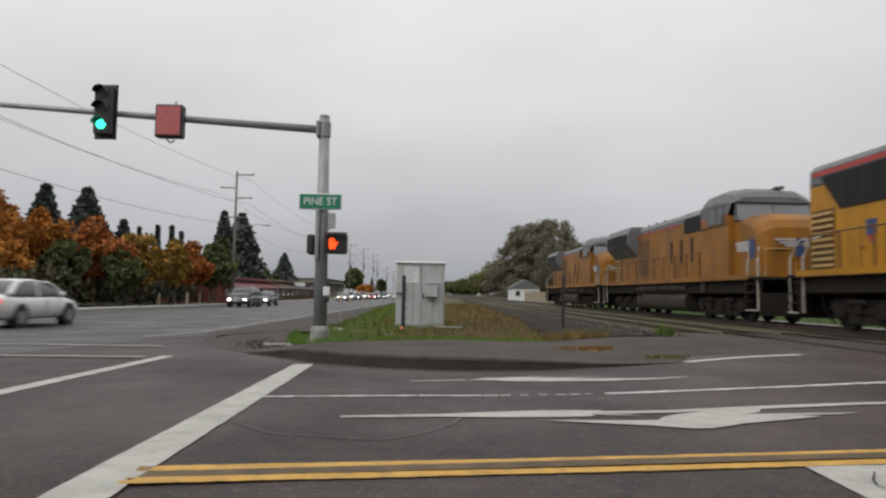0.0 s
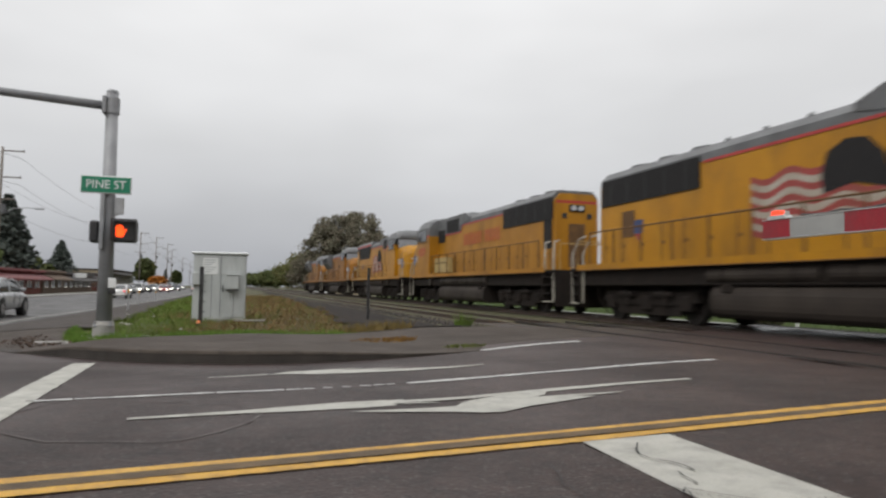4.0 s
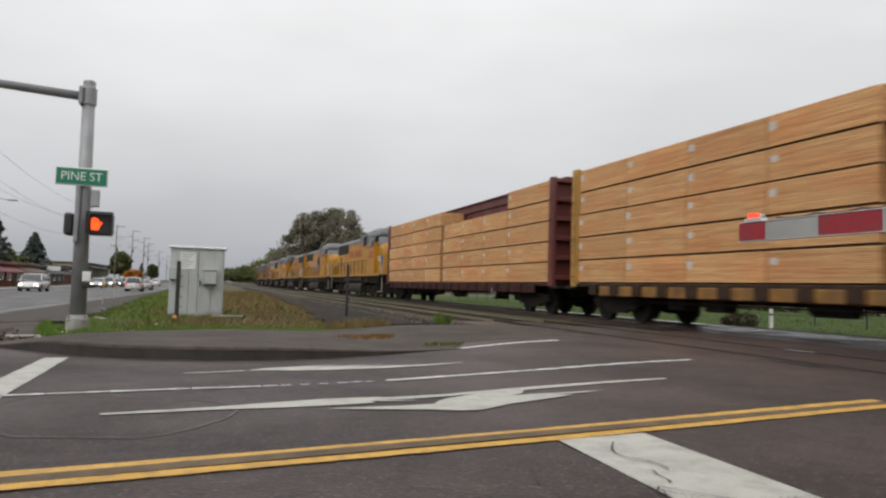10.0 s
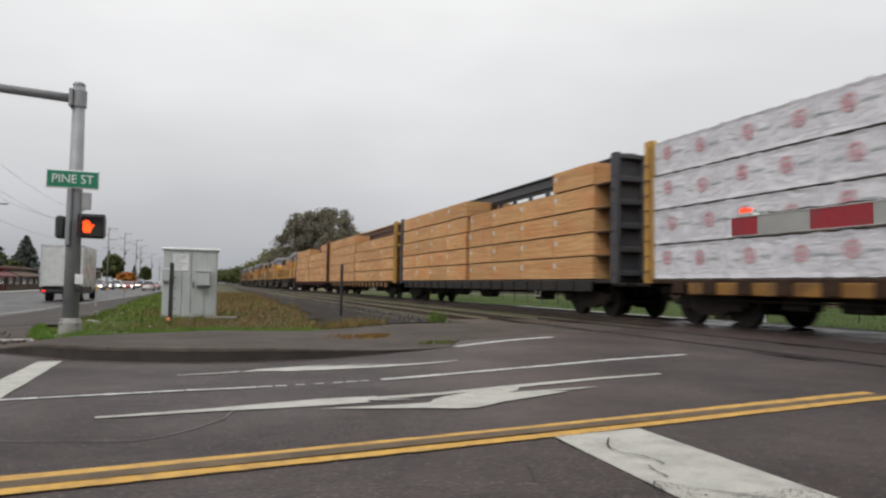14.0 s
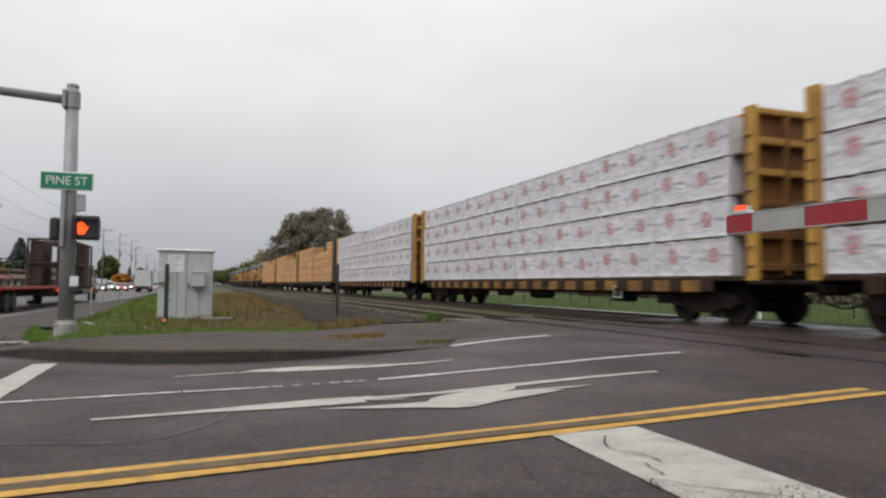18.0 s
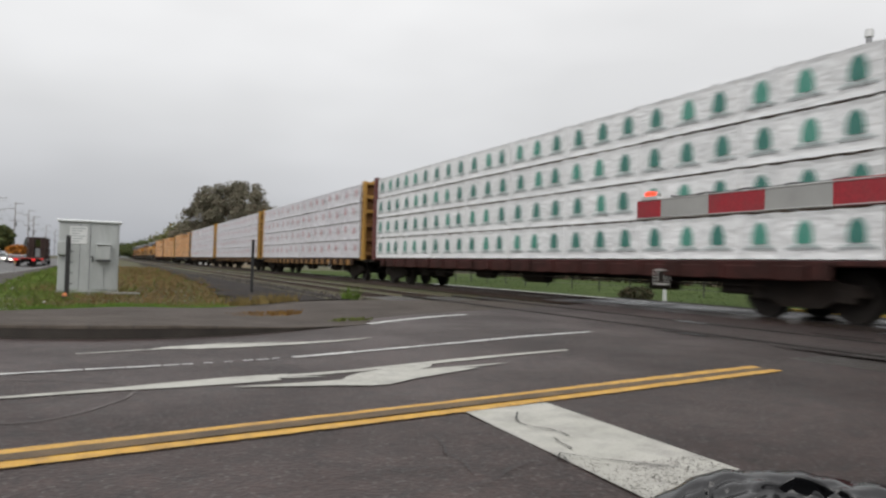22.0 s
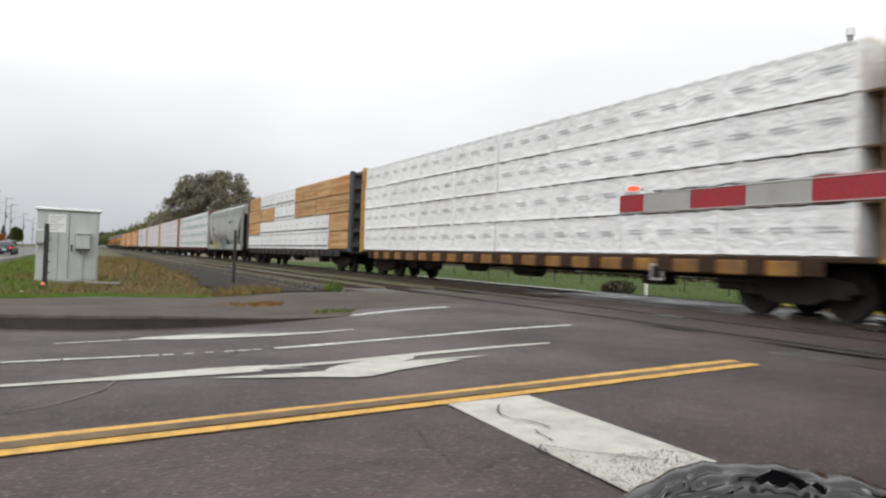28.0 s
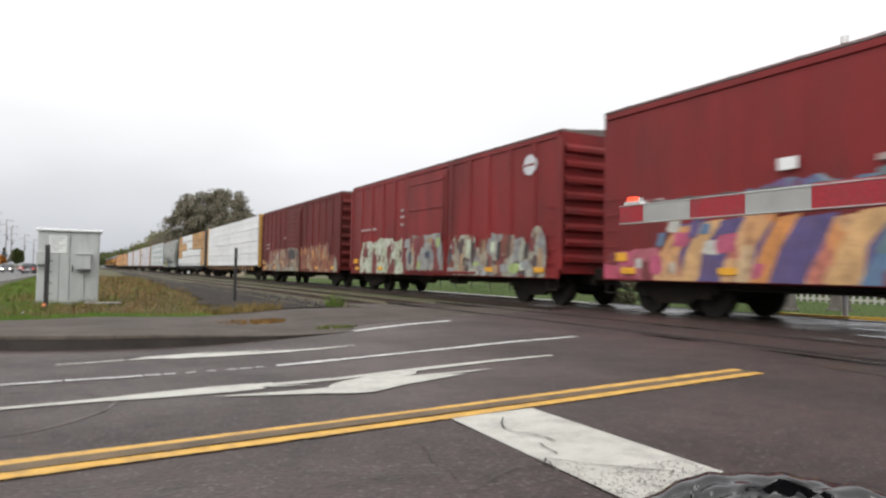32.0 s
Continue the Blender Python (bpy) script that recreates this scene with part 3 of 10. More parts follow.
    blankout=pm("blankout_red_face", (0.36, 0.085, 0.085), (0.28, 0.06, 0.06), 9, 0.45, bump=0.2, fine=40, emit=0.25),
    orange=pm("orange_stake", (0.72, 0.22, 0.06), (0.6, 0.16, 0.05), 6, 0.5),
    yellow_kerb=pm("yellow_kerb_paint", (0.60, 0.38, 0.03), (0.5, 0.3, 0.03), 4, 0.6),
)


# ---------------------------------------------------------------- mesh helpers
class MB:
    """Collects faces of simple solids and turns them into one mesh."""

    def __init__(self):
        self.v, self.f = [], []

    def add(self, v, f):
        n = len(self.v)
        self.v += [tuple(p) for p in v]
        self.f += [tuple(i + n for i in q) for q in f]
        return self

    def box(self, x0, x1, y0, y1, z0, z1):
        x0, x1 = min(x0, x1), max(x0, x1)
        y0, y1 = min(y0, y1), max(y0, y1)
        v = [(x, y, z) for z in (z0, z1) for y in (y0, y1) for x in (x0, x1)]
        return self.add(v, [(0, 2, 3, 1), (4, 5, 7, 6), (0, 1, 5, 4), (1, 3, 7, 5), (3, 2, 6, 7), (2, 0, 4, 6)])

    def cbox(self, x0, x1, y0, y1, z0, z1, c=0.02):
        """A box with chamfered edges."""
        lo, hi = (min(x0, x1), min(y0, y1), z0), (max(x0, x1), max(y0, y1), z1)
        c = min(c, *(0.45 * (hi[i] - lo[i]) for i in range(3)))
        v, ids = [], {}
        for k in range(8):
            s = (k & 1, k >> 1 & 1, k >> 2 & 1)
            for a in range(3):
                p = [(hi if s[i] else lo)[i] + (0 if i == a else (-c if s[i] else c)) for i in range(3)]
                ids[k, a] = len(v)
                v.append(p)
        f = []
        for a in range(3):
            b, d = (a + 1) % 3, (a + 2) % 3
            for s in (0, 1):
                ks = [(s << a), (s << a) | (1 << b), (s << a) | (1 << b) | (1 << d), (s << a) | (1 << d)]
                q = [ids[k, a] for k in ks]
                f.append(q if s else q[::-1])
            for sb in (0, 1):
                for sd in (0, 1):
                    k0 = (sb << b) | (sd << d)
                    k1 = k0 | (1 << a)
                    q = [ids[k0, b], ids[k1, b], ids[k1, d], ids[k0, d]]
                    f.append(q if sb == sd else q[::-1])
        for k in range(8):
            q = [ids[k, 0], ids[k, 1], ids[k, 2]]
            f.append(q if bin(k).count("1") % 2 else q[::-1])
        return self.add(v, f)

    def cyl(self, a, b, r, n=10, r2=None, caps=True):
        a, b = Vector(a), Vector(b)
        r2 = r if r2 is None else r2
        z = (b - a).normalized()
        x = z.orthogonal().normalized()
        y = z.cross(x)
        v = []
        for p, q in ((a, r), (b, r2)):
            v += [p + (x * math.cos(2 * math.pi * i / n) + y * math.sin(2 * math.pi * i / n)) * q for i in range(n)]
        f = [(i, (i + 1) % n, n + (i + 1) % n, n + i) for i in range(n)]
        if caps:
            f += [tuple(range(n - 1, -1, -1)), tuple(range(n, 2 * n))]
        return self.add(v, f)

    def tube(self, pts, r, n=6):
        """A round bar along a line of points, in one piece."""
        P = [Vector(p) for p in pts]
        rings = []
        for i, p in enumerate(P):
            d = (P[min(i + 1, len(P) - 1)] - P[max(i - 1, 0)]).normalized()
            u = d.cross(Vector((0, 0, 1)) if abs(d.z) < 0.9 else Vector((1, 0, 0))).normalized()
            w = d.cross(u)
            rings += [tuple(p + (u * math.cos(2 * math.pi * k / n) + w * math.sin(2 * math.pi * k / n)) * r) for k in range(n)]
        m = len(P)
        f = [(i * n + k, i * n + (k + 1) % n, (i + 1) * n + (k + 1) % n, (i + 1) * n + k) for i in range(m - 1) for k in range(n)]
        f += [tuple(range(n))[::-1], tuple(range((m - 1) * n, m * n))]
        return self.add(rings, f)

    def prism(self, pts, axis, a0, a1):
        """Extrudes a polygon along an axis; pts are the other two coordinates in x, y, z order."""
        def at(p, a):
            return (a, p[0], p[1]) if axis == "x" else (p[0], a, p[1]) if axis == "y" else (p[0], p[1], a)
        area = sum(p[0] * q[1] - q[0] * p[1] for p, q in zip(pts, pts[1:] + pts[:1]))
        if (area < 0) != (axis == "y"):
            pts = pts[::-1]
        n = len(pts)
        v = [at(p, a0) for p in pts] + [at(p, a1) for p in pts]
        f = [(i, (i + 1) % n, n + (i + 1) % n, n + i) for i in range(n)]
        f += [tuple(range(n - 1, -1, -1)), tuple(range(n, 2 * n))]
        return self.add(v, f)

    def strip(self, pts, w, lift, zf, t=0.004):
        """A painted line along ground points."""
        P = [Vector((p[0], p[1])) for p in pts]
        L, R = [], []
        for i, p in enumerate(P):
            d = (P[min(i + 1, len(P) - 1)] - P[max(i - 1, 0)]).normalized()
            n = Vector((-d.y, d.x)) * (w[i] if isinstance(w, (list, tuple)) else w) / 2
            L.append(p + n)
            R.append(p - n)
        v = [(q.x, q.y, zf(q.x, q.y) + lift) for a, b in zip(L, R) for q in (a, b)]
        f = [(2 * i, 2 * i + 1, 2 * i + 3, 2 * i + 2) for i in range(len(P) - 1)]
        return self.add(v, f)

    def poly(self, pts, lift, zf):
        area = sum(p[0] * q[1] - q[0] * p[1] for p, q in zip(pts, pts[1:] + pts[:1]))
        pts = pts if area > 0 else pts[::-1]
        return self.add([(x, y, zf(x, y) + lift) for x, y in pts], [tuple(range(len(pts)))])

    def mesh(self, name, mat, smooth=False):
        me = bpy.data.meshes.new(name)
        me.from_pydata(self.v, [], self.f)
        if mat is not None:
            me.materials.append(M[mat] if isinstance(mat, str) else mat)
        if smooth:
            me.polygons.foreach_set("use_smooth", [True] * len(me.polygons))
        me.update()
        return me


def part(name, mb, mat, parent=None, label="", m=None, smooth=False):
    """One mesh object, under a thing or a part."""
    me = mb if isinstance(mb, bpy.types.Mesh) else mb.mesh(name, mat, smooth)
    ob = new(name, me)
    if parent is not None:
        ob.parent = parent
    if m is not None:
        ob.matrix_local = m
    if label:
        ob["label"] = label
    return ob


def thing(name, label, category, group="", kind="", m=None):
    ob = new(name)
    ob.empty_display_size = 0.2
    if m is not None:
        ob.matrix_local = m
    return tagged(ob, label, category, group, kind)


def structure(name, mb, mat, label, category, smooth=False):
    return tagged(part(name, mb, mat, smooth=smooth), label, category, kind="structure")


def loft(stations):
    """A closed skin through rings of points that all have the same count."""
    k = len(stations[0])
    v = [p for ring in stations for p in ring]
    f = [(i * k + j, i * k + (j + 1) % k, (i + 1) * k + (j + 1) % k, (i + 1) * k + j) for i in range(len(stations) - 1) for j in range(k)]
    return MB().add(v, f + [tuple(range(k))[::-1], tuple(range((len(stations) - 1) * k, len(stations) * k))])


def mirrored(y, half):
    """A ring across the car at y, from the points of one side, bottom to top."""
    return [(x, y, z) for x, z in half] + [(-x, y, z) for x, z in reversed(half)]


def text_part(name, body, size, mat, parent, m, align="CENTER", depth=0.004, squeeze=1.0):
    cu = bpy.data.curves.new(name, "FONT")
    cu.body, cu.size, cu.align_x, cu.align_y, cu.extrude = body, size, align, "CENTER", depth
    tmp = bpy.data.objects.new(name, cu)
    scene.collection.objects.link(tmp)
    dg = bpy.context.evaluated_depsgraph_get()
    me = bpy.data.meshes.new_from_object(tmp.evaluated_get(dg))
    bpy.data.objects.remove(tmp)
    me.transform(Matrix.Diagonal((squeeze, 1, 1, 1)))
    me.materials.clear()
    me.materials.append(M[mat])
    ob = new(name, me)
    ob.parent = parent
    ob.matrix_local = m
    return ob


def smooth01(u):
    u = min(max(u, 0.0), 1.0)
    return u * u * (3 - 2 * u)


# ---------------------------------------------------------------- the ground's shape
TRACK_X, SIDING_X, RAIL_Z = 12.5, 8.1, 0.46


def fall(x, y):
    """How far the main road and its verge sink as they run on."""
    return 0.005 * min(max(y - 21, 0), 60) * (1 - smooth01((x + 6.6) / 5))


def road_z(x, y):
    """Pine street lies level with the rails and falls away towards the main road."""
    return 0.45 - fall(x, y) - 0.025 * min(max(y - 3, 0), 18) * (1 - smooth01(x / 5) * (1 - smooth01((y - 14) / 8)))


def kerb_h(x):
    """The kerb's height: full round the corner, sinking to nothing at both ends."""
    return 0.16 * smooth01((x + 3.3) / 1.5) * (1 - smooth01((x - 0.3) / 3.2))


def land_z(x, y):
    """The grass island and the land beside the track."""
    z = 0.20 * smooth01((x + 6.6) / 3.0)
    z += 0.16 * smooth01((x - 4.5) / 4.0)
    z -= 0.30 * smooth01((x - 15.5) / 4.0)
    near = 1 - smooth01((y - 9.5) / 8.0)
    return z * (1 - near) + (road_z(x, y) + kerb_h(x) + 0.004) * near - 0.02 * smooth01((y - 60) / 60) - fall(x, y) * (1 - near)


def grid(xs, ys, zf, dz=0.0):
    mb = MB()
    nx = len(xs)
    v = [(x, y, zf(x, y) + dz) for y in ys for x in xs]
    f = [(j * nx + i, j * nx + i + 1, (j + 1) * nx + i + 1, (j + 1) * nx + i) for j in range(len(ys) - 1) for i in range(nx - 1)]
    return mb.add(v, f)


def span(a, b, n):
    return [a + (b - a) * i / n for i in range(n + 1)]


# Pine Street: a sheet of asphalt from the main road to beyond the track
KERB = [(-6.2, 20.5), (-5.6, 17.2), (-4.7, 14.6), (-3.9, 12.9), (-3.07, 11.66), (-2.17, 10.75), (-1.55, 9.95), (-0.76, 9.42), (0.0, 9.14), (0.73, 9.02), (1.46, 8.96), (2.21, 9.02), (3.05, 9.22), (3.5, 9.42)]


def kerb_y(x):
    if x >= 3.5:
        return 9.42 + (x - 3.5) * 0.5
    for (xa, ya), (xb, yb) in zip(KERB, KERB[1:]):
        if xa <= x <= xb:
            return ya + (yb - ya) * (x - xa) / (xb - xa)
    return 20.5


# one sheet of land out to the horizon, cut low under the roads
def sheet_z(x, y):
    raised = x > -6.4 and y > (kerb_y(x) + 1.6 if x < 3.5 else 16.2)
    base = land_z(x, y) if raised else -0.35
    if not raised and x > -6.4:
        base = road_z(x, y) - 0.30
    if x > 15.2:
        base = min(base, 0.24) if y > -30 else base
    if 15.2 < x < 24 and y < 12:
        base = 0.20
    if x < -20.6:
        base = 0.06 - fall(x, y)
    elif x < -6.4:
        base -= fall(x, y)
    return base - 0.06


xs = [-1500, -600, -250, -120, -70, -45, -32, -26, -22, -20.7, -20.5, -15, -10, -6.6] + span(-6.3, 15.0, 42) + [15.3, 16, 17.5, 20, 24, 30, 45, 80, 150, 400, 1500]
ys = [-400, -120, -50, -25, -12, -5, 0, 4, 7, 9.0] + span(9.6, 40, 56) + [44, 50, 58, 68, 80, 100, 130, 180, 260, 400, 700, 1200, 2500]
structure("ground", grid(xs, ys, sheet_z), "soil", "grassy ground with patches of dry and bare earth", "ground", smooth=True)

def street():
    mb = MB()
    cols = span(-6.4, 3.5, 40) + span(3.75, 13.75, 44)
    rows = 26
    v, f = [], []
    for i, x in enumerate(cols):
        top = min(kerb_y(x), 17.2) if x < 14.2 else 16.5
        top = max(top, kerb_y(x)) if x <= 3.5 else top + 0.6 * (x > 3.5)
        for j in range(rows):
            y = -14 + (top + 14) * (j / (rows - 1)) ** 0.8
            v.append((x, y, road_z(x, y)))
    for i in range(len(cols) - 1):
        for j in range(rows - 1):
            a = i * rows + j
            f.append((a, a + rows, a + rows + 1, a + 1))
    return mb.add(v, f)


structure("pine_street", street(), "asphalt", "dark wet asphalt street with fine cracks", "road", smooth=True)
def beyond_z(x, y):
    return 0.45 - 0.24 * smooth01((x - 14.3) / 2.6)


far_street = grid(span(13.75, 16.6, 12), span(-14, 16.8, 16), beyond_z)
far_rest = grid(span(16.6, 60, 22), span(-14, 9.5, 12), beyond_z)
structure("pine_street_beyond", far_street.add(far_rest.v, far_rest.f), "street_beyond", "wet asphalt street continuing beyond the railway", "road", smooth=True)

# the main road runs beside the track, out of sight
def main_z(x, y):
    """The main road's crown."""
    return road_z(x, y) - 0.006 - 0.02 * smooth01((y - 60) / 60) + 0.05 * (1 - ((x + 13.3) / 7) ** 2)


mains = grid(span(-20.3, -6.3, 28), [-160, -120, -60, -30, -12] + span(-6, 30, 24) + [36, 45, 60, 80, 110, 150, 220, 330, 500, 900], main_z)
structure("main_road", mains, "asphalt_far", "wide wet grey asphalt main road", "road", smooth=True)
mbk = MB()
for y0, y1 in zip(span(22, 300, 60), span(22, 300, 60)[1:]):
    mbk.cbox(-20.62, -20.3, y0, y1 - 0.02, -0.08 - fall(-20, y0), 0.13 - fall(-20, y0), 0.03)
structure("kerb_far", mbk, "concrete", "pale concrete kerb on the far side of the main road", "kerb")
structure("pavement_far", grid([-22.4, -20.62], span(22, 300, 40), lambda x, y: 0.125 - fall(x, y)), "concrete", "pale concrete pavement across the main road", "pavement")

# kerb and path of the island
def kerb_mesh():
    mb = MB()
    prof = [(0.0, -0.16), (0.0, 0.8), (0.03, 1.0), (0.26, 1.0), (0.26, -0.16)]
    P = [Vector(p) for p in KERB]
    rings = []
    for i, p in enumerate(P):
        d = (P[min(i + 1, len(P) - 1)] - P[max(i - 1, 0)]).normalized()
        n = Vector((-d.y, d.x))
        z = road_z(p.x, p.y)
        rings.append([(p.x + n.x * s, p.y + n.y * s, z + (h * kerb_h(p.x) + 0.002 if h > 0 else h)) for s, h in prof])
    k = len(prof)
    v = [q for r in rings for q in r]
    f = [(i * k + j, (i + 1) * k + j, (i + 1) * k + j + 1, i * k + j + 1) for i in range(len(P) - 1) for j in range(k - 1)]
    return mb.add(v, f)


kerb_ob = structure("kerb", kerb_mesh(), "kerb", "low dark weathered concrete kerb round the corner island with painted shade", "kerb")


def kerb_stone(i0, i1, gap=0.012):
    """One length of the kerb's worn top, coloured paler as if lit, with a rounded nose."""
    P = [Vector(p) for p in KERB]
    n = 6
    v = []
    prof = ((-0.006, 0.72), (0.004, 0.93), (0.035, 1.0), (0.14, 1.02), (0.25, 1.0))
    for k in range(n + 1):
        u = i0 + gap + (i1 - i0 - 2 * gap) * k / n
        j = min(int(u), len(P) - 2)
        p = P[j].lerp(P[j + 1], u - j)
        d = (P[j + 1] - P[j]).normalized()
        nr = Vector((-d.y, d.x))
        h = kerb_h(p.x)
        z = road_z(p.x, p.y)
        v += [(p.x + nr.x * q, p.y + nr.y * q, z + w * h + 0.006) for q, w in prof]
    m = len(prof)
    return MB().add(v, [(k * m + j, (k + 1) * m + j, (k + 1) * m + j + 1, k * m + j + 1) for k in range(n) for j in range(m - 1)])


for k in range(14):
    part("kerb_top", kerb_stone(4.0 + k * 9.0 / 14, 4.0 + (k + 1) * 9.0 / 14), "kerb_lit_top", kerb_ob, "worn top of the kerb, painted paler as if lit" if k == 0 else "")


def path_end(x):
    """Where the path gives way to grass or gravel."""
    pts = ((-5.4, 25.0), (-4.2, 21.5), (-3.5, 17.5), (-3.0, 14.6), (-2.5, 12.9), (-1.7, 13.1), (-0.9, 13.9), (0.0, 14.7), (1.15, 14.4), (2.0, 14.0), (3.0, 15.0), (4.2, 15.5), (9.6, 16.0))
    for (xa, ya), (xb, yb) in zip(pts, pts[1:]):
        if x <= xb:
            return ya + (yb - ya) * (x - xa) / (xb - xa) + 0.12 * math.sin(x * 3.7)
    return 16.0


def path_mesh():
    """Worn asphalt between the kerb and the grass, and out to the crossing."""
    mb = MB()
    cols = span(-5.4, 9.6, 60)
    rows = 9
    v, f = [], []
    for x in cols:
        y0 = kerb_y(x) + (0.2 if x < 3.5 else 0.05)
        y1 = max(path_end(x), y0 + 0.3)
        for j in range(rows):
            y = y0 + (y1 - y0) * j / (rows - 1)
            up = kerb_h(x) - 0.006
            zz = road_z(x, y) + up
            v.append((x, y, max(zz, land_z(x, y) + 0.008) if j > 1 else zz))
    for i in range(len(cols) - 1):
        for j in range(rows - 1):
            a = i * rows + j
            f.append((a, a + rows, a + rows + 1, a + 1))
    return mb.add(v, f)


def gravel_edge(y):
    return 2.65 + 0.085 * min(max(y - 14.6, 0), 15) + 0.02 * min(max(y - 29.6, 0), 50) + 0.18 * math.sin(y * 1.3) + 0.12 * math.sin(y * 3.1)


def gravel_mesh():
    """Dark gravel spilled from the siding up to the grass."""
    mb = MB()
    ys_ = span(15.3, 40, 60) + span(41, 120, 40)
    n = 7
    v = []
    for y in ys_:
        xa = gravel_edge(y)
        for i in range(n):
            x = xa + (5.75 - xa) * i / (n - 1) if xa < 5.7 else xa + 0.05 * i
            v.append((x, y, max(land_z(x, y), road_z(x, y) if y < 17 else -1) + 0.016))
    f = [(j * n + i, j * n + i + 1, (j + 1) * n + i + 1, (j + 1) * n + i) for j in range(len(ys_) - 1) for i in range(n - 1)]
    return mb.add(v, f)


def verge_edge(y):
    """Where the paved shoulder of the main road gives way to the island's grass."""
    return -3.15 - 0.25 * smooth01((19 - y) / 3) - 0.62 * smooth01((y - 21) / 30) + 0.10 * math.sin(1.1 * y) + 0.05 * math.sin(3.7 * y)


def shoulder_mesh():
    mb = MB()
    ys_ = span(18.5, 60, 84) + span(61, 160, 50)
    n = 6
    v = []
    for y in ys_:
        xe = verge_edge(y)
        for i in range(n):
            x = -6.45 + (xe + 6.45) * i / (n - 1)
            v.append((x, y, max(land_z(x, y), sheet_z(x, y) + 0.02) + 0.022))
    f = [(j * n + i, j * n + i + 1, (j + 1) * n + i + 1, (j + 1) * n + i) for j in range(len(ys_) - 1) for i in range(n - 1)]
    return mb.add(v, f)


structure("shoulder", shoulder_mesh(), "shoulder", "worn gravelly shoulder beside the main road", "shoulder", smooth=True)
structure("gravel", gravel_mesh(), "ballast", "dark spilled gravel beside the siding", "gravel")
structure("pavement", path_mesh(), "walk_grey", "worn grey asphalt path behind the kerb", "pavement", smooth=True)

# ---------------------------------------------------------------- painted lines
def line(name, pts, w, mat, label, lift=0.007):
    dense = []
    for p, q in zip(pts, pts[1:]):
        n = max(1, int(math.dist(p, q) / (0.07 if mat == "paint_y" else 0.16)))
        dense += [(p[0] + (q[0] - p[0]) * i / n, p[1] + (q[1] - p[1]) * i / n) for i in range(n)]
    dense.append(pts[-1])
    jit = random.Random(len(name))
    return structure(name, MB().strip(dense, [w * (jit.uniform(0.95, 1.03) if w > 0.15 else jit.uniform(0.86, 1.08)) for _ in dense], lift, road_z), mat, label, "road marking")


def yl(x):
    return 3.02 + 0.172 * (x + 1.3)


line("yellow_line_near", [(-1.32, yl(-1.32) + 0.03), (5.28, yl(5.28) - 0.055)], 0.112, "paint_y", "worn yellow centre line of the side street")
line("yellow_line_far", [(-1.34, yl(-1.34) + 0.26), (5.28, yl(5.28) + 0.162)], 0.108, "paint_y", "second worn yellow centre line of the side street")
structure("yellow_line_edge", MB().strip([(-1.33, yl(-1.33) + 0.145), (5.28, yl(5.28) + 0.055)], 0.125, 0.0055, road_z), "line_gap", "dark stained strip between the two yellow lines", "road marking")
line("stop_line_main", [(-1.37, 2.4), (-1.71, 9.52)], 0.27, "paint_w", "broad white stop line at the main road")
line("crosswalk_line", [(-3.60, 5.4), (-3.98, 10.7)], 0.19, "paint_w", "white crosswalk line beside the main road")
line("crosswalk_line_across", [(-9.6, 12.80), (-5.0, 13.11)], 0.17, "paint_w", "white crosswalk line across the main road", lift=0.022)
line("crosswalk_line_second", [(-8.5, 9.88), (-4.17, 10.24)], 0.15, "paint_w", "second white crosswalk line across the main road", lift=0.022)
def worn_line():
    """A lane line broken up by wear: solid stretches and ragged flakes."""
    r = random.Random(21)
    mb = MB()

    def at(x):
        pts = ((-1.46, 5.97), (-0.15, 6.20), (1.58, 6.38), (3.6, 6.78), (5.9, 7.41))
        for (xa, ya), (xb, yb) in zip(pts, pts[1:]):
            if x <= xb:
                return ya + (yb - ya) * (x - xa) / (xb - xa)
        return pts[-1][1]
    x = -1.46
    while x < 5.85:
        worn = 0.45 < x < 1.6
        ln = r.uniform(0.03, 0.16) if worn else r.uniform(0.25, 0.6) if x < 0.5 else r.uniform(0.6, 1.1)
        x2 = min(x + ln, 5.9)
        n = max(2, int((x2 - x) / 0.06))
        xs_ = span(x, x2, n)
        w = (0.055 if worn else 0.085 if x < 0.5 else 0.11)
        mb.strip([(u, at(u)) for u in xs_], [max(0.015, w * r.uniform(0.6, 1.2)) for _ in xs_], 0.007, road_z)
        x = x2 + (r.uniform(0.015, 0.09) if worn else r.uniform(0.004, 0.02))
        if 1.5 < x < 1.6:
            x = 1.62
    return mb


structure("lane_line", worn_line(), "paint_thin", "thin white lane line worn away in places", "road marking")
line("edge_line", [(3.46, 9.36), (5.62, 10.47)], 0.15, "paint_thin", "thin white edge line by the crossing")
line("main_road_edge_line", [(-6.9, 16.8), (-6.95, 30), (-6.85, 60), (-6.8, 120), (-6.8, 220)], 0.13, "paint_w", "white edge line of the main road", lift=0.02)
for k, y in enumerate(range(24, 150, 9)):
    structure("lane_dash", MB().strip([(-10.4, y), (-10.4, y + 3)], 0.11, 0.045, road_z), "paint_w", "white lane dash on the main road", "road marking")
# turn arrow of the lane: a long worn shaft, a barbed head, and slivers where the paint has gone
arrow = MB()
arrow.strip([(-0.62, 4.93), (0.1, 5.06), (0.46, 5.12), (0.9, 5.19), (1.2, 5.22)], [0.07, 0.13, 0.25, 0.33, 0.3], 0.007, road_z)
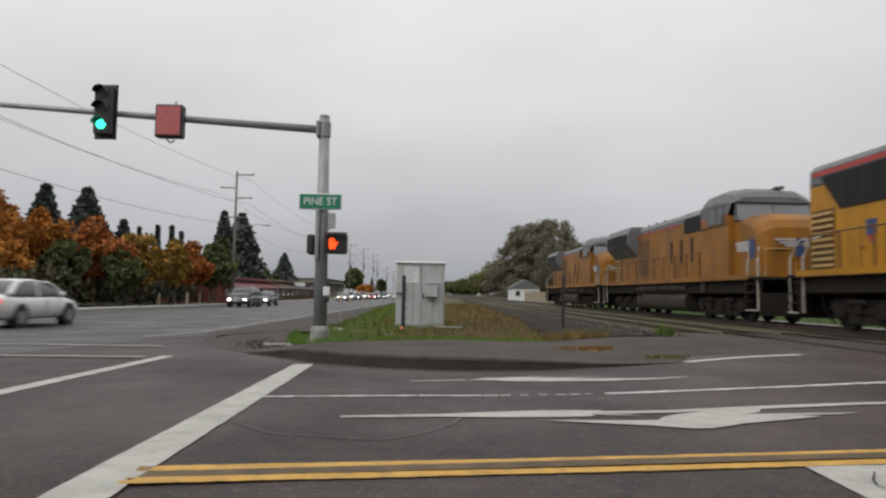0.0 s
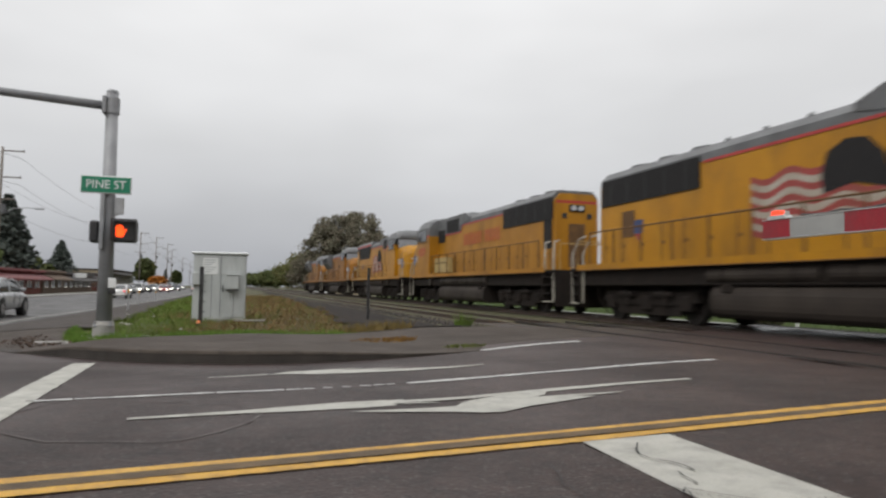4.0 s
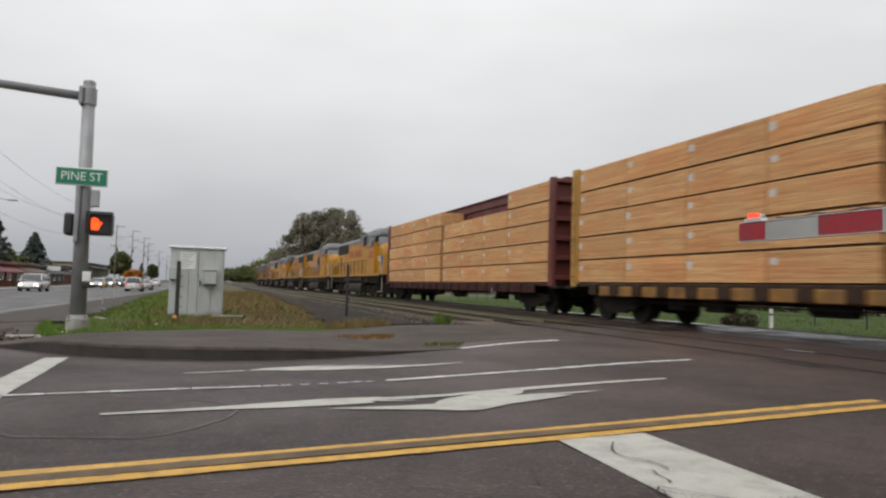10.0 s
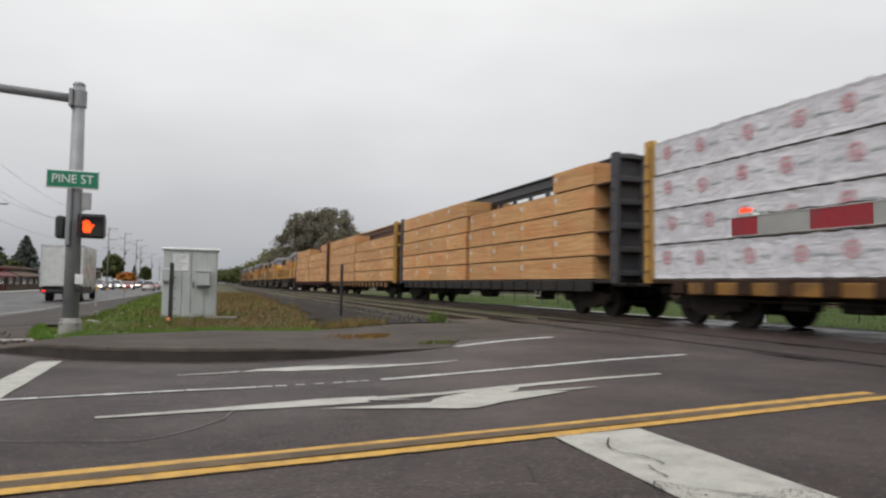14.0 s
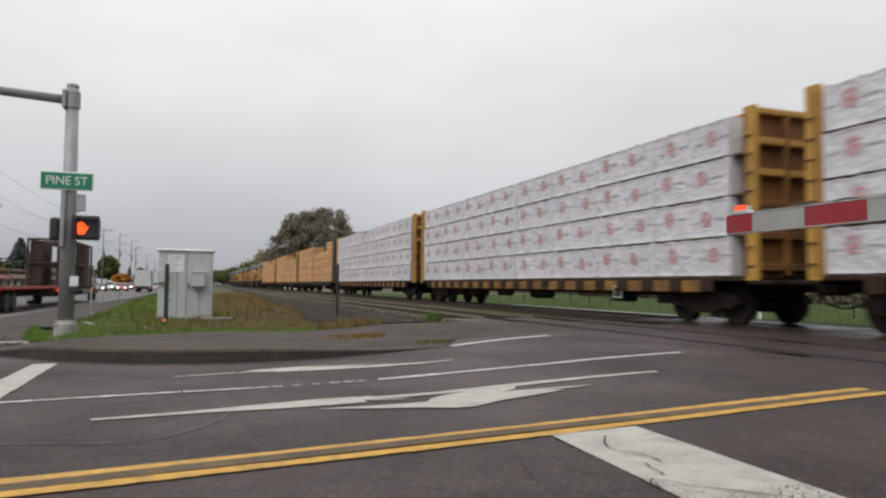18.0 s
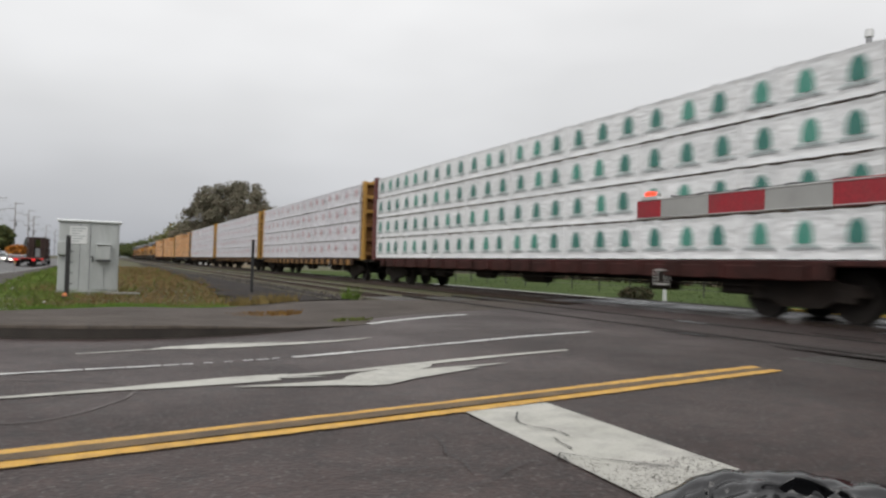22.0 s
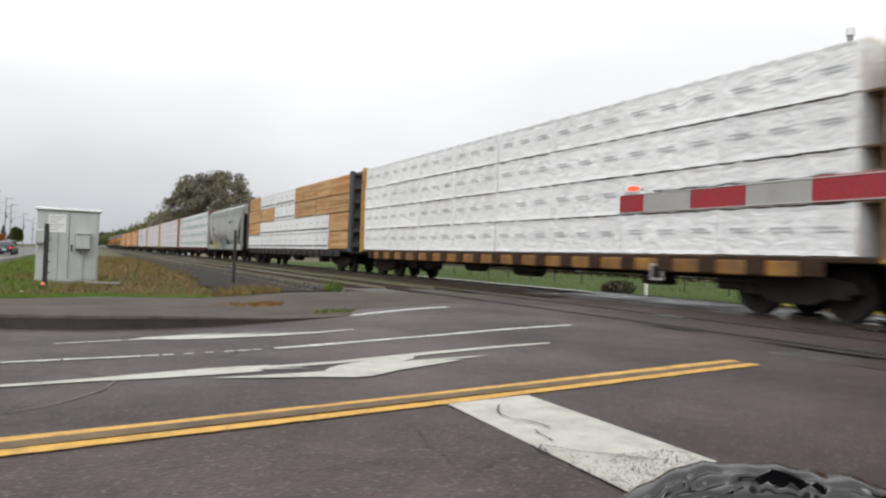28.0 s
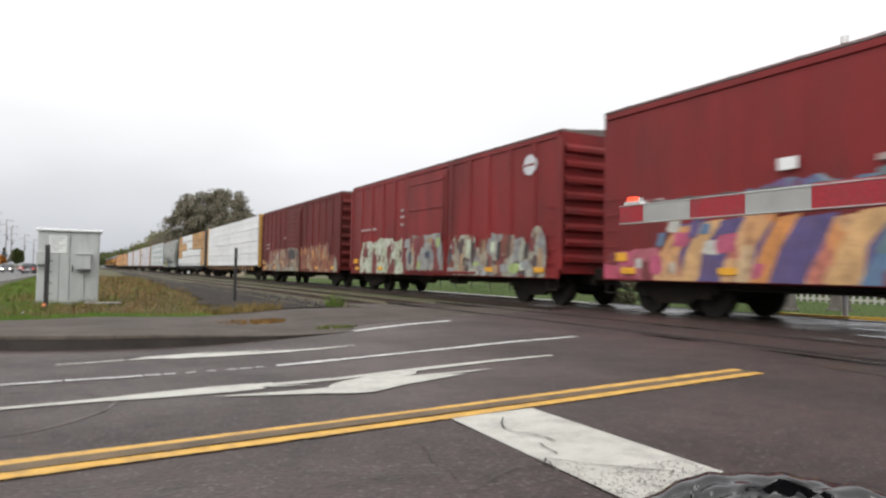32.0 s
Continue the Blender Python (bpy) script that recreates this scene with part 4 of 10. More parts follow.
arrow.poly([(1.18, 5.34), (1.34, 5.37), (1.30, 5.31), (1.54, 5.335), (1.83, 5.36), (2.27, 5.48), (2.89, 5.62), (3.56, 5.74), (4.31, 5.83), (4.31, 5.76), (3.5, 5.62), (2.6, 5.42), (2.2, 5.36), (1.9, 5.26), (1.52, 5.20), (1.16, 5.19)], 0.0074, road_z)
arrow.poly([(1.16, 5.19), (1.30, 5.13), (1.56, 5.10), (1.50, 5.14), (1.30, 5.18)], 0.0078, road_z)
arrow.poly([(0.80, 4.88), (1.09, 4.875), (1.41, 4.88), (1.62, 4.90), (1.70, 5.04), (1.83, 5.16), (2.02, 5.27), (2.25, 5.40), (2.6, 5.43), (2.50, 5.25), (2.36, 5.17), (2.66, 5.19), (2.95, 5.21), (3.26, 5.235), (3.05, 5.16), (2.80, 5.13), (2.66, 5.12), (2.88, 5.07), (2.5, 4.90), (2.16, 4.76), (1.87, 4.57), (1.72, 4.57), (1.50, 4.67), (1.07, 4.79)], 0.0082, road_z)
structure("turn_arrow", arrow, "paint_w", "large worn white arrow painted on the street", "road marking")
arrow2 = MB()
arrow2.strip([(-0.2, 7.47), (0.13, 7.56), (0.4, 7.66)], [0.05, 0.08, 0.1], 0.007, road_z)
arrow2.poly([(0.4, 7.60), (0.62, 7.87), (1.2, 7.97), (1.5, 7.96), (1.15, 7.84), (2.0, 7.83), (1.5, 7.72), (2.4, 7.62), (2.88, 7.70), (2.86, 7.64), (2.4, 7.50), (1.9, 7.45), (1.2, 7.48), (0.9, 7.52), (0.6, 7.64)], 0.0076, road_z)
structure("turn_arrow_second", arrow2, "paint_w", "smaller worn white arrow in the farther lane", "road marking")
bar = MB()
rng = random.Random(4)
edge = [(1.79 + (2.44 - 1.79) * i / 24, 1.86 + 0.17 * i / 24 + rng.uniform(-0.05, 0.05)) for i in range(25)]
bar.poly([(2.50, 3.57), (1.89, 3.49)] + edge, 0.008, road_z)
structure("stop_bar", bar, "paint_w", "cracked and flaking white stop bar before the gate", "road marking")
chips = MB()
for i in range(1500):
    u, v = rng.random(), rng.random()
    fx, fy = 1.80 + 0.66 * u, 1.88 + 0.42 * v ** 1.6 * (1 if u > 0.25 else 1.5)
    q = rng.uniform(0.0015, 0.0055)
    chips.poly([(fx - q, fy), (fx - 0.3 * q, fy - q * rng.uniform(0.5, 1.4)), (fx + q, fy - 0.2 * q), (fx + 0.2 * q, fy + q * rng.uniform(0.5, 1.2))], 0.0095, road_z)
tagged(part("paint_chips", chips, "asphalt"), "speckled bare spots where the bar's paint has flaked off", "road marking", kind="stuff")
# cracks through the stop bar and sealed loop cut in the lane
crk = MB()
for pts in ([(2.17, 3.38), (2.06, 3.22), (2.02, 3.13), (2.02, 3.02), (2.08, 2.94), (2.10, 2.86), (2.09, 2.78)],
            [(2.0, 2.78), (1.975, 2.71), (1.97, 2.64), (1.955, 2.58)],
            [(1.80, 2.47), (1.86, 2.54), (1.92, 2.46), (1.98, 2.39), (2.07, 2.30), (2.15, 2.22), (2.24, 2.15)],
            [(1.82, 2.56), (1.84, 2.48), (1.80, 2.40)], [(1.80, 2.47), (1.71, 2.50), (1.63, 2.47), (1.52, 2.42), (1.42, 2.33), (1.25, 2.28), (1.08, 2.31), (0.9, 2.24)],
            [(1.47, 3.02), (1.44, 2.86), (1.38, 2.72), (1.40, 2.58), (1.36, 2.45), (1.42, 2.33)], [(1.06, 2.62), (1.14, 2.55), (1.25, 2.56), (1.38, 2.52)]):
    crk.strip(pts, [(0.004 + 0.008 * rng.random()) * (0.6 if min(a for a, _ in pts) < 1.5 else 1) for _ in pts], 0.0125, road_z)
structure("crack", crk, "crack", "dark cracks running through the stop bar", "road crack")
loop = [(-1.2, 6.0), (-1.42, 5.3), (-1.3, 4.65), (-0.95, 4.25), (-0.33, 4.08), (-0.19, 4.15), (-0.03, 4.34), (0.15, 4.65), (0.23, 4.98), (0.18, 5.26), (0.03, 5.46), (-0.44, 5.72), (-0.9, 5.9)]
structure("loop_seal", MB().strip(loop, 0.015, 0.005, road_z), "seal", "thin sealed cut of a vehicle detector loop", "road crack")
seam = MB()
for a, b in (((0.9, 5.9), (1.7, 6.6)), ((6.4, 8.6), (7.4, 3.9)), ((6.9, 8.6), (7.9, 3.9))):
    pts = [(a[0] + (b[0] - a[0]) * i / 14 + 0.05 * rng.uniform(-1, 1), a[1] + (b[1] - a[1]) * i / 14 + 0.05 * rng.uniform(-1, 1)) for i in range(15)]
    seam.strip(pts, [0.008 + 0.012 * rng.random() for _ in pts], 0.004, road_z)
structure("seams", seam, "crack", "fine dark seams in the asphalt", "road crack")

# ---------------------------------------------------------------- railway
for name, cx, z in (("track", TRACK_X, RAIL_Z), ("siding", SIDING_X, RAIL_Z - 0.06)):
    bed = MB()
    for y0, y1 in ((14.4, 30), (30, 60), (60, 120), (120, 300), (300, 800)):
        bed.prism([(cx - 3.0, -0.1), (cx - 1.75, z - 0.17), (cx + 1.75, z - 0.17), (cx + 3.0, -0.1)], "y", y0 if y0 > 15 else (15.6 if name == "track" else 17.4), y1)
    bed.prism([(cx - 3.0, -0.1), (cx - 1.75, z - 0.17), (cx + 1.75, z - 0.17), (cx + 3.0, -0.1)], "y", -260, -15)
    structure(name + "_bed", bed, "ballast", "dark oily ballast bed", "track bed")
    for s in (-1, 1):
        r = MB().prism([(cx + s * 0.75 - 0.07, z - 0.17), (cx + s * 0.75 - 0.07, z - 0.15), (cx + s * 0.75 - 0.012, z - 0.12), (cx + s * 0.75 - 0.012, z - 0.045), (cx + s * 0.75 - 0.036, z - 0.03), (cx + s * 0.75 - 0.036, z - 0.004),
                         (cx + s * 0.75 + 0.036, z - 0.004), (cx + s * 0.75 + 0.036, z - 0.03), (cx + s * 0.75 + 0.012, z - 0.045), (cx + s * 0.75 + 0.012, z - 0.12), (cx + s * 0.75 + 0.07, z - 0.15), (cx + s * 0.75 + 0.07, z - 0.17)], "y", -260, 800)
        ob = structure("rail", r, "rail", "steel rail with rusty sides", "rail")
        part("rail_head", MB().box(cx + s * 0.75 - 0.034, cx + s * 0.75 + 0.034, -260, 800, z - 0.004, z), "railtop", ob, "bright polished rail head")
# crossing surface: darker patched asphalt with flangeways along the rails
cross = MB()
for cx, z in ((TRACK_X, RAIL_Z), (SIDING_X, RAIL_Z - 0.06)):
    y1 = 15.6 if cx == TRACK_X else 17.4
    for a, b in ((-1.9, -0.82), (-0.68, 0.68), (0.82, 1.2 if cx == TRACK_X else 1.9)):
        cross.add([(cx + a, -15, 0.45), (cx + b, -15, 0.45), (cx + b, 3, 0.456), (cx + a, 3, 0.456), (cx + b, y1, 0.450 if cx == TRACK_X else 0.405), (cx + a, y1, 0.450 if cx == TRACK_X else 0.405)],
                  [(0, 1, 2, 3), (3, 2, 4, 5)])
structure("crossing_panel", cross, "crossing", "patched dark crossing surface between the rails", "crossing")
fl = MB()
for cx in (TRACK_X, SIDING_X):
    for s in (-0.75, 0.75):
        for w in (-0.055, 0.055):
            fl.strip([(cx + s + w, y) for y in span(-14, 15.4, 20)], 0.022, 0.012, lambda x, y: 0.447)
structure("flangeway", fl, "crack", "dark flangeway grooves along the rails", "crossing")


for s in (-0.75, 0.75):
    structure("street_rail", MB().cbox(SIDING_X + s - 0.034, SIDING_X + s + 0.034, -15, 17.3, 0.42, 0.464, 0.006), "wheel", "worn rail of the siding set in the street", "rail")
pr = random.Random(77)
for k, (px, py, ln, wd) in enumerate(((7.05, 6.9, 0.7, 0.05), (6.95, 4.6, 1.0, 0.07), (9.2, 6.2, 0.5, 0.05), (9.45, 3.2, 1.6, 0.10), (10.3, 5.4, 0.9, 0.12), (10.9, 3.6, 1.3, 0.16), (11.55, 6.6, 1.1, 0.07), (12.3, 4.6, 1.8, 0.22), (13.45, 6.4, 1.5, 0.10), (14.3, 7.6, 1.6, 0.2), (8.75, 8.4, 0.5, 0.05))):
    ring = []
    for i in range(18):
        a = 2 * math.pi * i / 18
        f = pr.uniform(0.6, 1.15)
        ring.append((px + wd * f * math.cos(a), py + ln * f * math.sin(a)))
    structure("puddle", MB().poly(ring, 0.011, lambda x, y: max(road_z(x, y), 0.451)), "puddle", "shallow puddle on the wet asphalt by the rails", "puddle")


# ---------------------------------------------------------------- signal pole with mast arm
def signal_pole():
    bx, by, z0 = -2.30, 14.5, 0.19
    T = thing("traffic_signal_pole", "grey galvanised signal pole with a long mast arm over the road", "traffic signal", m=pose(bx, by, z0) @ Matrix.Scale(0.906, 4))
    part("footing", MB().cyl((0, 0, -0.15), (0, 0, 0.34), 0.222, 18, 0.212, caps=False).cyl((0, 0, 0.34), (0, 0, 0.41), 0.212, 18, 0.175, caps=False).cyl((0, 0, 0.41), (0, 0, 0.45), 0.175, 18, 0.10), "concrete", T, "worn round concrete footing")
    part("base_plate", MB().cbox(-0.19, 0.19, -0.19, 0.19, 0.31, 0.34, 0.02), "pole", T)
    for sx in (-1, 1):
        for sy in (-1, 1):
            part("anchor_bolt", MB().cyl((sx * 0.15, sy * 0.15, 0.34), (sx * 0.15, sy * 0.15, 0.42), 0.022, 8), "pole", T)
    part("pole", MB().cyl((0, 0, 0.32), (-0.03, 0, 5.28), 0.155, 20, 0.118), "pole", T, smooth=True)
    part("pole_cap", MB().cyl((-0.03, 0, 5.28), (-0.03, 0, 5.33), 0.128, 16, 0.10), "pole", T)
    arm0, arm1 = Vector((-0.16, 0, 4.99)), Vector((-10.2, 0, 5.57))
    part("mast_arm", MB().cyl(arm0, arm1, 0.095, 16, 0.05), "pole", T, smooth=True)
    fl = part("arm_flange", MB().cbox(-0.20, -0.12, -0.17, 0.17, 4.80, 5.18, 0.02), "pole", T)
    part("clamp_ring", MB().cyl((-0.02, 0, 4.82), (-0.02, 0, 5.16), 0.145, 16), "pole", T)
    part("wire_box", MB().cbox(-0.14, -0.05, -0.22, -0.10, 1.9, 3.1, 0.02), "pole", T, "slim grey conduit box")

    def on_arm(x):
        u = (x - arm0.x) / (arm1.x - arm0.x)
        return arm0 + (arm1 - arm0) * u
    # three-section signal head, green lit
    p = on_arm(-5.02)
    h = part("signal_head", MB().cbox(p.x - 0.19, p.x + 0.19, -0.42, -0.14, p.z - 0.58, p.z + 0.55, 0.03), "black", T, "dark green-black three-lamp signal head")
    part("backplate", MB().cbox(p.x - 0.25, p.x + 0.25, -0.20, -0.17, p.z - 0.66, p.z + 0.62, 0.01), "black", h)
    for k, (z, mat, lab) in enumerate(((0.36, "ink", "unlit lens"), (0.0, "ink", "unlit lens"), (-0.36, "green_glow", "lit green lens"))):
        part("lens", MB().cyl((p.x, -0.425, p.z + z), (p.x, -0.44, p.z + z), 0.11, 20), mat, h, lab)
        vis, ring = MB(), []
        for i in range(12):
            a0, a1 = math.pi * (0.0 + i / 12), math.pi * ((i + 1) / 12)
            q = [(p.x + 0.15 * math.cos(a), y, p.z + z + 0.15 * math.sin(a)) for a in (a0, a1) for y in (-0.42, -0.62)]
            ring += q
        vis.add(ring[:2] + [ring[4 * i + j] for i in range(12) for j in (2, 3)], [(2 * i, 2 * i + 1, 2 * i + 3, 2 * i + 2) for i in range(12)])
        part("visor", vis, "black", h)
    # blank-out sign
    p = on_arm(-3.53)
    b = part("blankout_sign", MB().cbox(p.x - 0.31, p.x + 0.31, -0.36, -0.10, p.z - 0.52, p.z + 0.24, 0.03), "black", T, "square lit no-turn sign with a red mesh face")
    part("sign_face", MB().cbox(p.x - 0.27, p.x + 0.27, -0.375, -0.36, p.z - 0.47, p.z + 0.19, 0.01), "blankout", b, "dull red lit face")
    part("hanger", MB().tube([(p.x - 0.1, -0.2, p.z - 0.52), (p.x, -0.2, p.z - 0.62), (p.x + 0.1, -0.2, p.z - 0.58), (p.x + 0.08, -0.2, p.z - 0.52)], 0.02), "pole", b)
    part("antenna", MB().cyl((p.x + 0.1, -0.2, p.z + 0.24), (p.x + 0.1, -0.2, p.z + 0.34), 0.02), "pole", b)
    # street name blade, letters towards the side street
    s = part("street_sign", MB().cbox(-0.53, 0.45, -0.225, -0.195, 3.08, 3.455, 0.01), "sign_w", T, "green street name sign with white letters")
    part("sign_panel", MB().cbox(-0.508, 0.428, -0.232, -0.225, 3.103, 3.432, 0.004), "sign_g", s)
    text_part("lettering", "PINE ST", 0.25, "sign_w", s, pose(-0.04, -0.236, 3.265, 90, 0, 0), squeeze=0.92)
    part("bracket", MB().box(-0.05, 0.05, -0.2, -0.12, 3.1, 3.42), "pole", s)
    part("small_sign", MB().cbox(0.13, 0.31, -0.16, -0.12, 2.66, 3.02, 0.02), "sign_back", T, "small grey box below the street sign")
    # pedestrian signal: orange raised palm
    g = part("pedestrian_signal", MB().cbox(0.13, 0.60, -0.34, -0.06, 2.07, 2.54, 0.04), "black", T, "black pedestrian signal showing an orange palm")
    palm = MB()
    cx, cz, y = 0.29, 2.30, -0.352
    palm.prism([(cx - 0.09, cz - 0.15), (cx + 0.06, cz - 0.15), (cx + 0.10, cz - 0.04), (cx + 0.08, cz + 0.03), (cx - 0.10, cz + 0.03), (cx - 0.11, cz - 0.06)], "y", y, y + 0.008)
    for k, (dx, top) in enumerate(((-0.09, 0.13), (-0.045, 0.16), (0.0, 0.155), (0.045, 0.12))):
        palm.cbox(cx + dx - 0.018, cx + dx + 0.018, y, y + 0.008, cz + 0.02, cz + top, 0.003)
    palm.prism([(cx + 0.07, cz - 0.08), (cx + 0.15, cz + 0.04), (cx + 0.12, cz + 0.06), (cx + 0.05, cz - 0.01)], "y", y, y + 0.008)
    palm.v = [(cx + 0.82 * (a - cx), b, cz + 0.82 * (c - cz)) for a, b, c in palm.v]
    part("palm_symbol", palm, "hand_glow", g, "glowing orange raised palm")
    part("visor", MB().box(0.12, 0.61, -0.50, -0.34, 2.53, 2.545).box(0.12, 0.135, -0.50, -0.34, 2.09, 2.53).box(0.595, 0.61, -0.50, -0.34, 2.09, 2.53), "black", g)
    part("side_signal", MB().cbox(-0.34, -0.16, -0.16, 0.26, 2.06, 2.52, 0.04), "black", T, "second pedestrian signal turned away")
    part("push_button", MB().cbox(0.08, 0.22, -0.2, -0.12, 0.98, 1.10, 0.02), "black", T, "black push button box")
    part("button_sign", MB().cbox(0.07, 0.23, -0.19, -0.17, 1.12, 1.32, 0.01), "sign_w", T, "small white push button sign")
    return T


signal_pole()


def railway_cabinet():
    T = thing("signal_cabinet", "light grey aluminium railway signal cabinet standing on the grass", "cabinet", m=pose(-0.36, 23.5, 0.19))
    w, d, h = 0.80, 0.55, 2.08
    part("foundation", MB().box(-w - 0.05, w + 0.05, -d - 0.05, d + 0.05, -0.25, 0.03), "concrete", T)
    part("body", MB().cbox(-w, w, -d, d, 0.02, h, 0.02), "cabinet", T)
    part("roof", MB().cbox(-w - 0.06, w + 0.06, -d - 0.07, d + 0.07, h, h + 0.07, 0.02), "cabinet_top", T, "white overhanging roof edge")
    for x in (-0.25, 0.02):
        part("door_seam", MB().box(x, x + 0.012, -d - 0.006, -d, 0.1, h - 0.05), "ink", T)
    part("door", MB().cbox(0.04, w - 0.05, -d - 0.018, -d, 0.10, h - 0.08, 0.006), "cabinet", T)
    b = part("meter_box", MB().cbox(0.20, 0.58, -d - 0.24, -d - 0.02, 0.98, 1.42, 0.02), "cabinet", T, "small grey hooded box on the door")
    part("hood", MB().cbox(0.18, 0.60, -d - 0.27, -d - 0.02, 1.42, 1.45, 0.008), "cabinet", b)
    part("hood_gap", MB().box(0.20, 0.58, -d - 0.245, -d - 0.03, 0.94, 0.975), "ink", b)
    part("conduit", MB().cyl((0.39, -d - 0.05, 0.1), (0.39, -d - 0.05, 0.95), 0.02), "cabinet", T)
    n = part("notice", MB().cbox(-0.52, -0.06, -d - 0.016, -d, 1.44, 1.96, 0.004), "sign_w", T, "white notice with rows of small print")
    for k in range(6):
        part("print_line", MB().box(-0.47, -0.12 - 0.07 * (k % 3), -d - 0.020, -d - 0.016, 1.88 - k * 0.075, 1.905 - k * 0.075), "mark_k", n)
    part("side_box", MB().cbox(-w - 0.02, -w + 0.22, -d - 0.2, -d, 1.1, 1.5, 0.02), "cabinet", T)
    for z in (0.5, 1.2, 1.8):
        part("hinge", MB().cyl((0.02, -d - 0.02, z), (0.02, -d - 0.02, z + 0.12), 0.018), "pole", T)
    part("handle", MB().cbox(0.08, 0.11, -d - 0.06, -d - 0.02, 0.9, 1.1, 0.008), "black", T)
    return T


railway_cabinet()


def posts():
    z = land_z(-0.8, 20.3)
    T = thing("marker_post", "slender dark metal post with bolts, standing before the cabinet", "post", m=pose(-0.8, 20.3, z))
    part("post", MB().cbox(-0.055, 0.055, -0.03, 0.03, -0.2, 1.60, 0.008), "black", T)
    for k in range(4):
        part("bolt", MB().cyl((0.05, 0, 0.35 + k * 0.28), (0.12, 0, 0.35 + k * 0.28), 0.012), "black", T)
    U = thing("ground_stake", "small orange-topped stake at the foot of the dark post", "stake", m=pose(-0.83, 20.1, z))
    part("stake", MB().cyl((0, 0, -0.1), (0, 0, 0.05), 0.07, 10, 0.06), "black", U)
    part("cap", MB().cyl((0, 0, 0.05), (0, 0, 0.12), 0.06, 10, 0.03), "orange", U, "orange cap")
    z = land_z(4.5, 23.6)
    T = thing("steel_post", "slender dark steel post beside the track", "post", m=pose(4.52, 23.6, z))
    part("post", MB().cbox(-0.045, 0.045, -0.03, 0.03, -0.2, 1.78, 0.008), "black", T)
    for k in range(3):
        part("bolt", MB().cyl((0.04, 0, 0.6 + k * 0.45), (0.09, 0, 0.6 + k * 0.45), 0.012), "black", T)
    for k, (x, y, a, w) in enumerate(((-3.0, 14.0, 6, 0.34), (-2.62, 13.25, -12, 0.16), (-1.95, 13.35, 8, 0.2), (-1.95, 15.3, 20, 0.3))):
        T = thing("paving_slab", "small pale concrete slab sunk in the grass by the footing", "slab", "pale slabs", m=pose(x, y, land_z(x, y) - 0.06, 0, 0, a))
        part("slab", MB().cbox(-w, w, -0.12, 0.12, 0, 0.09, 0.015), "concrete", T)
    T = thing("lying_board", "weathered pale board lying in the grass", "board", m=pose(0.55, 21.6, land_z(0.5, 21.6) + 0.03, 0, 0, 8))
    part("board", MB().cbox(-0.45, 0.45, -0.09, 0.09, 0, 0.04, 0.008), "concrete", T)
    for k, (x, y) in enumerate(((-2.1, 33), (-3.2, 46), (-3.6, 60))):
        T = thing("delineator_post", "thin pale roadside delineator post", "post", "delineators", m=pose(x - 2.2, y, land_z(x - 2.2, y) - 0.1))
        part("post", MB().cbox(-0.035, 0.035, -0.015, 0.015, -0.2, 1.0, 0.008), "sign_back", T)
        part("reflector", MB().cbox(-0.04, 0.04, -0.03, -0.02, 0.85, 1.0, 0.004), "reflector", T)


posts()


# ---------------------------------------------------------------- crossing gate
def gate():
    gx, tip, z = 3.37, 3.74, 1.708
    T = thing("crossing_gate", "lowered red and white crossing gate with a lit tip lamp", "crossing gate", m=pose(gx, tip, z, 0.0))
    # the arm runs back from its tip, beside the street
    n, y = 0, 0.0
    ln = 0.23
    k = 0
    while y > -5.4:
        y1 = y - ln
        h = 0.058 + 0.003 * k
        part("stripe", MB().cbox(-0.022, 0.022, y1, y, -h, h, 0.003), "gate_r" if k % 2 == 0 else "gate_w", T)
        y, k, ln = y1, k + 1, 0.406
    part("edge_trim", MB().box(-0.026, 0.026, y, 0.0, 0.094 - 0.036, 0.097 - 0.034).box(-0.026, 0.026, y, 0, -0.066, -0.061), "gate_edge", T, "thin bright edge along the arm")
    for i, yy in enumerate((-0.12, -2.2, -4.3)):
        L = part("arm_lamp", MB().prism([(yy - 0.09, 0.062), (yy - 0.07, 0.086), (yy + 0.058, 0.086), (yy + 0.07, 0.062)], "x", -0.03, 0.03), "gate_edge", T, "lamp housing on top of the arm")
        part("lens", MB().prism([(yy - 0.038, 0.086), (yy - 0.035, 0.110), (yy - 0.028, 0.117), (yy + 0.028, 0.117), (yy + 0.035, 0.110), (yy + 0.038, 0.086)], "x", -0.028, 0.028), "red_glow", L, "lit red lens")
        part("bracket", MB().cbox(-0.02, 0.02, yy - 0.075, yy - 0.062, 0.084, 0.108, 0.004), "gate_edge", L)
    cab = MB()
    pts = [(0.0, -0.3 - 0.1 * i, 0.070 + 0.006 * math.cos(i * 2.1)) for i in range(52)]
    part("lamp_cable", cab.tube(pts, 0.006, 5), "black", T, "dark cable along the top of the arm")
    M2 = part("gate_mechanism", MB().cbox(-0.3, 0.25, y - 0.55, y + 0.05, -0.55, 0.35, 0.04), "cabinet", T, "grey gate mechanism box")
    part("mast", MB().cyl((0, y - 0.7, -1.28), (0, y - 0.7, 2.6), 0.06, 12), "pole", T)
    part("counterweight", MB().cbox(-0.1, 0.1, y - 1.4, y - 0.8, -0.12, 0.12, 0.02), "black", T)
    return T


gate()
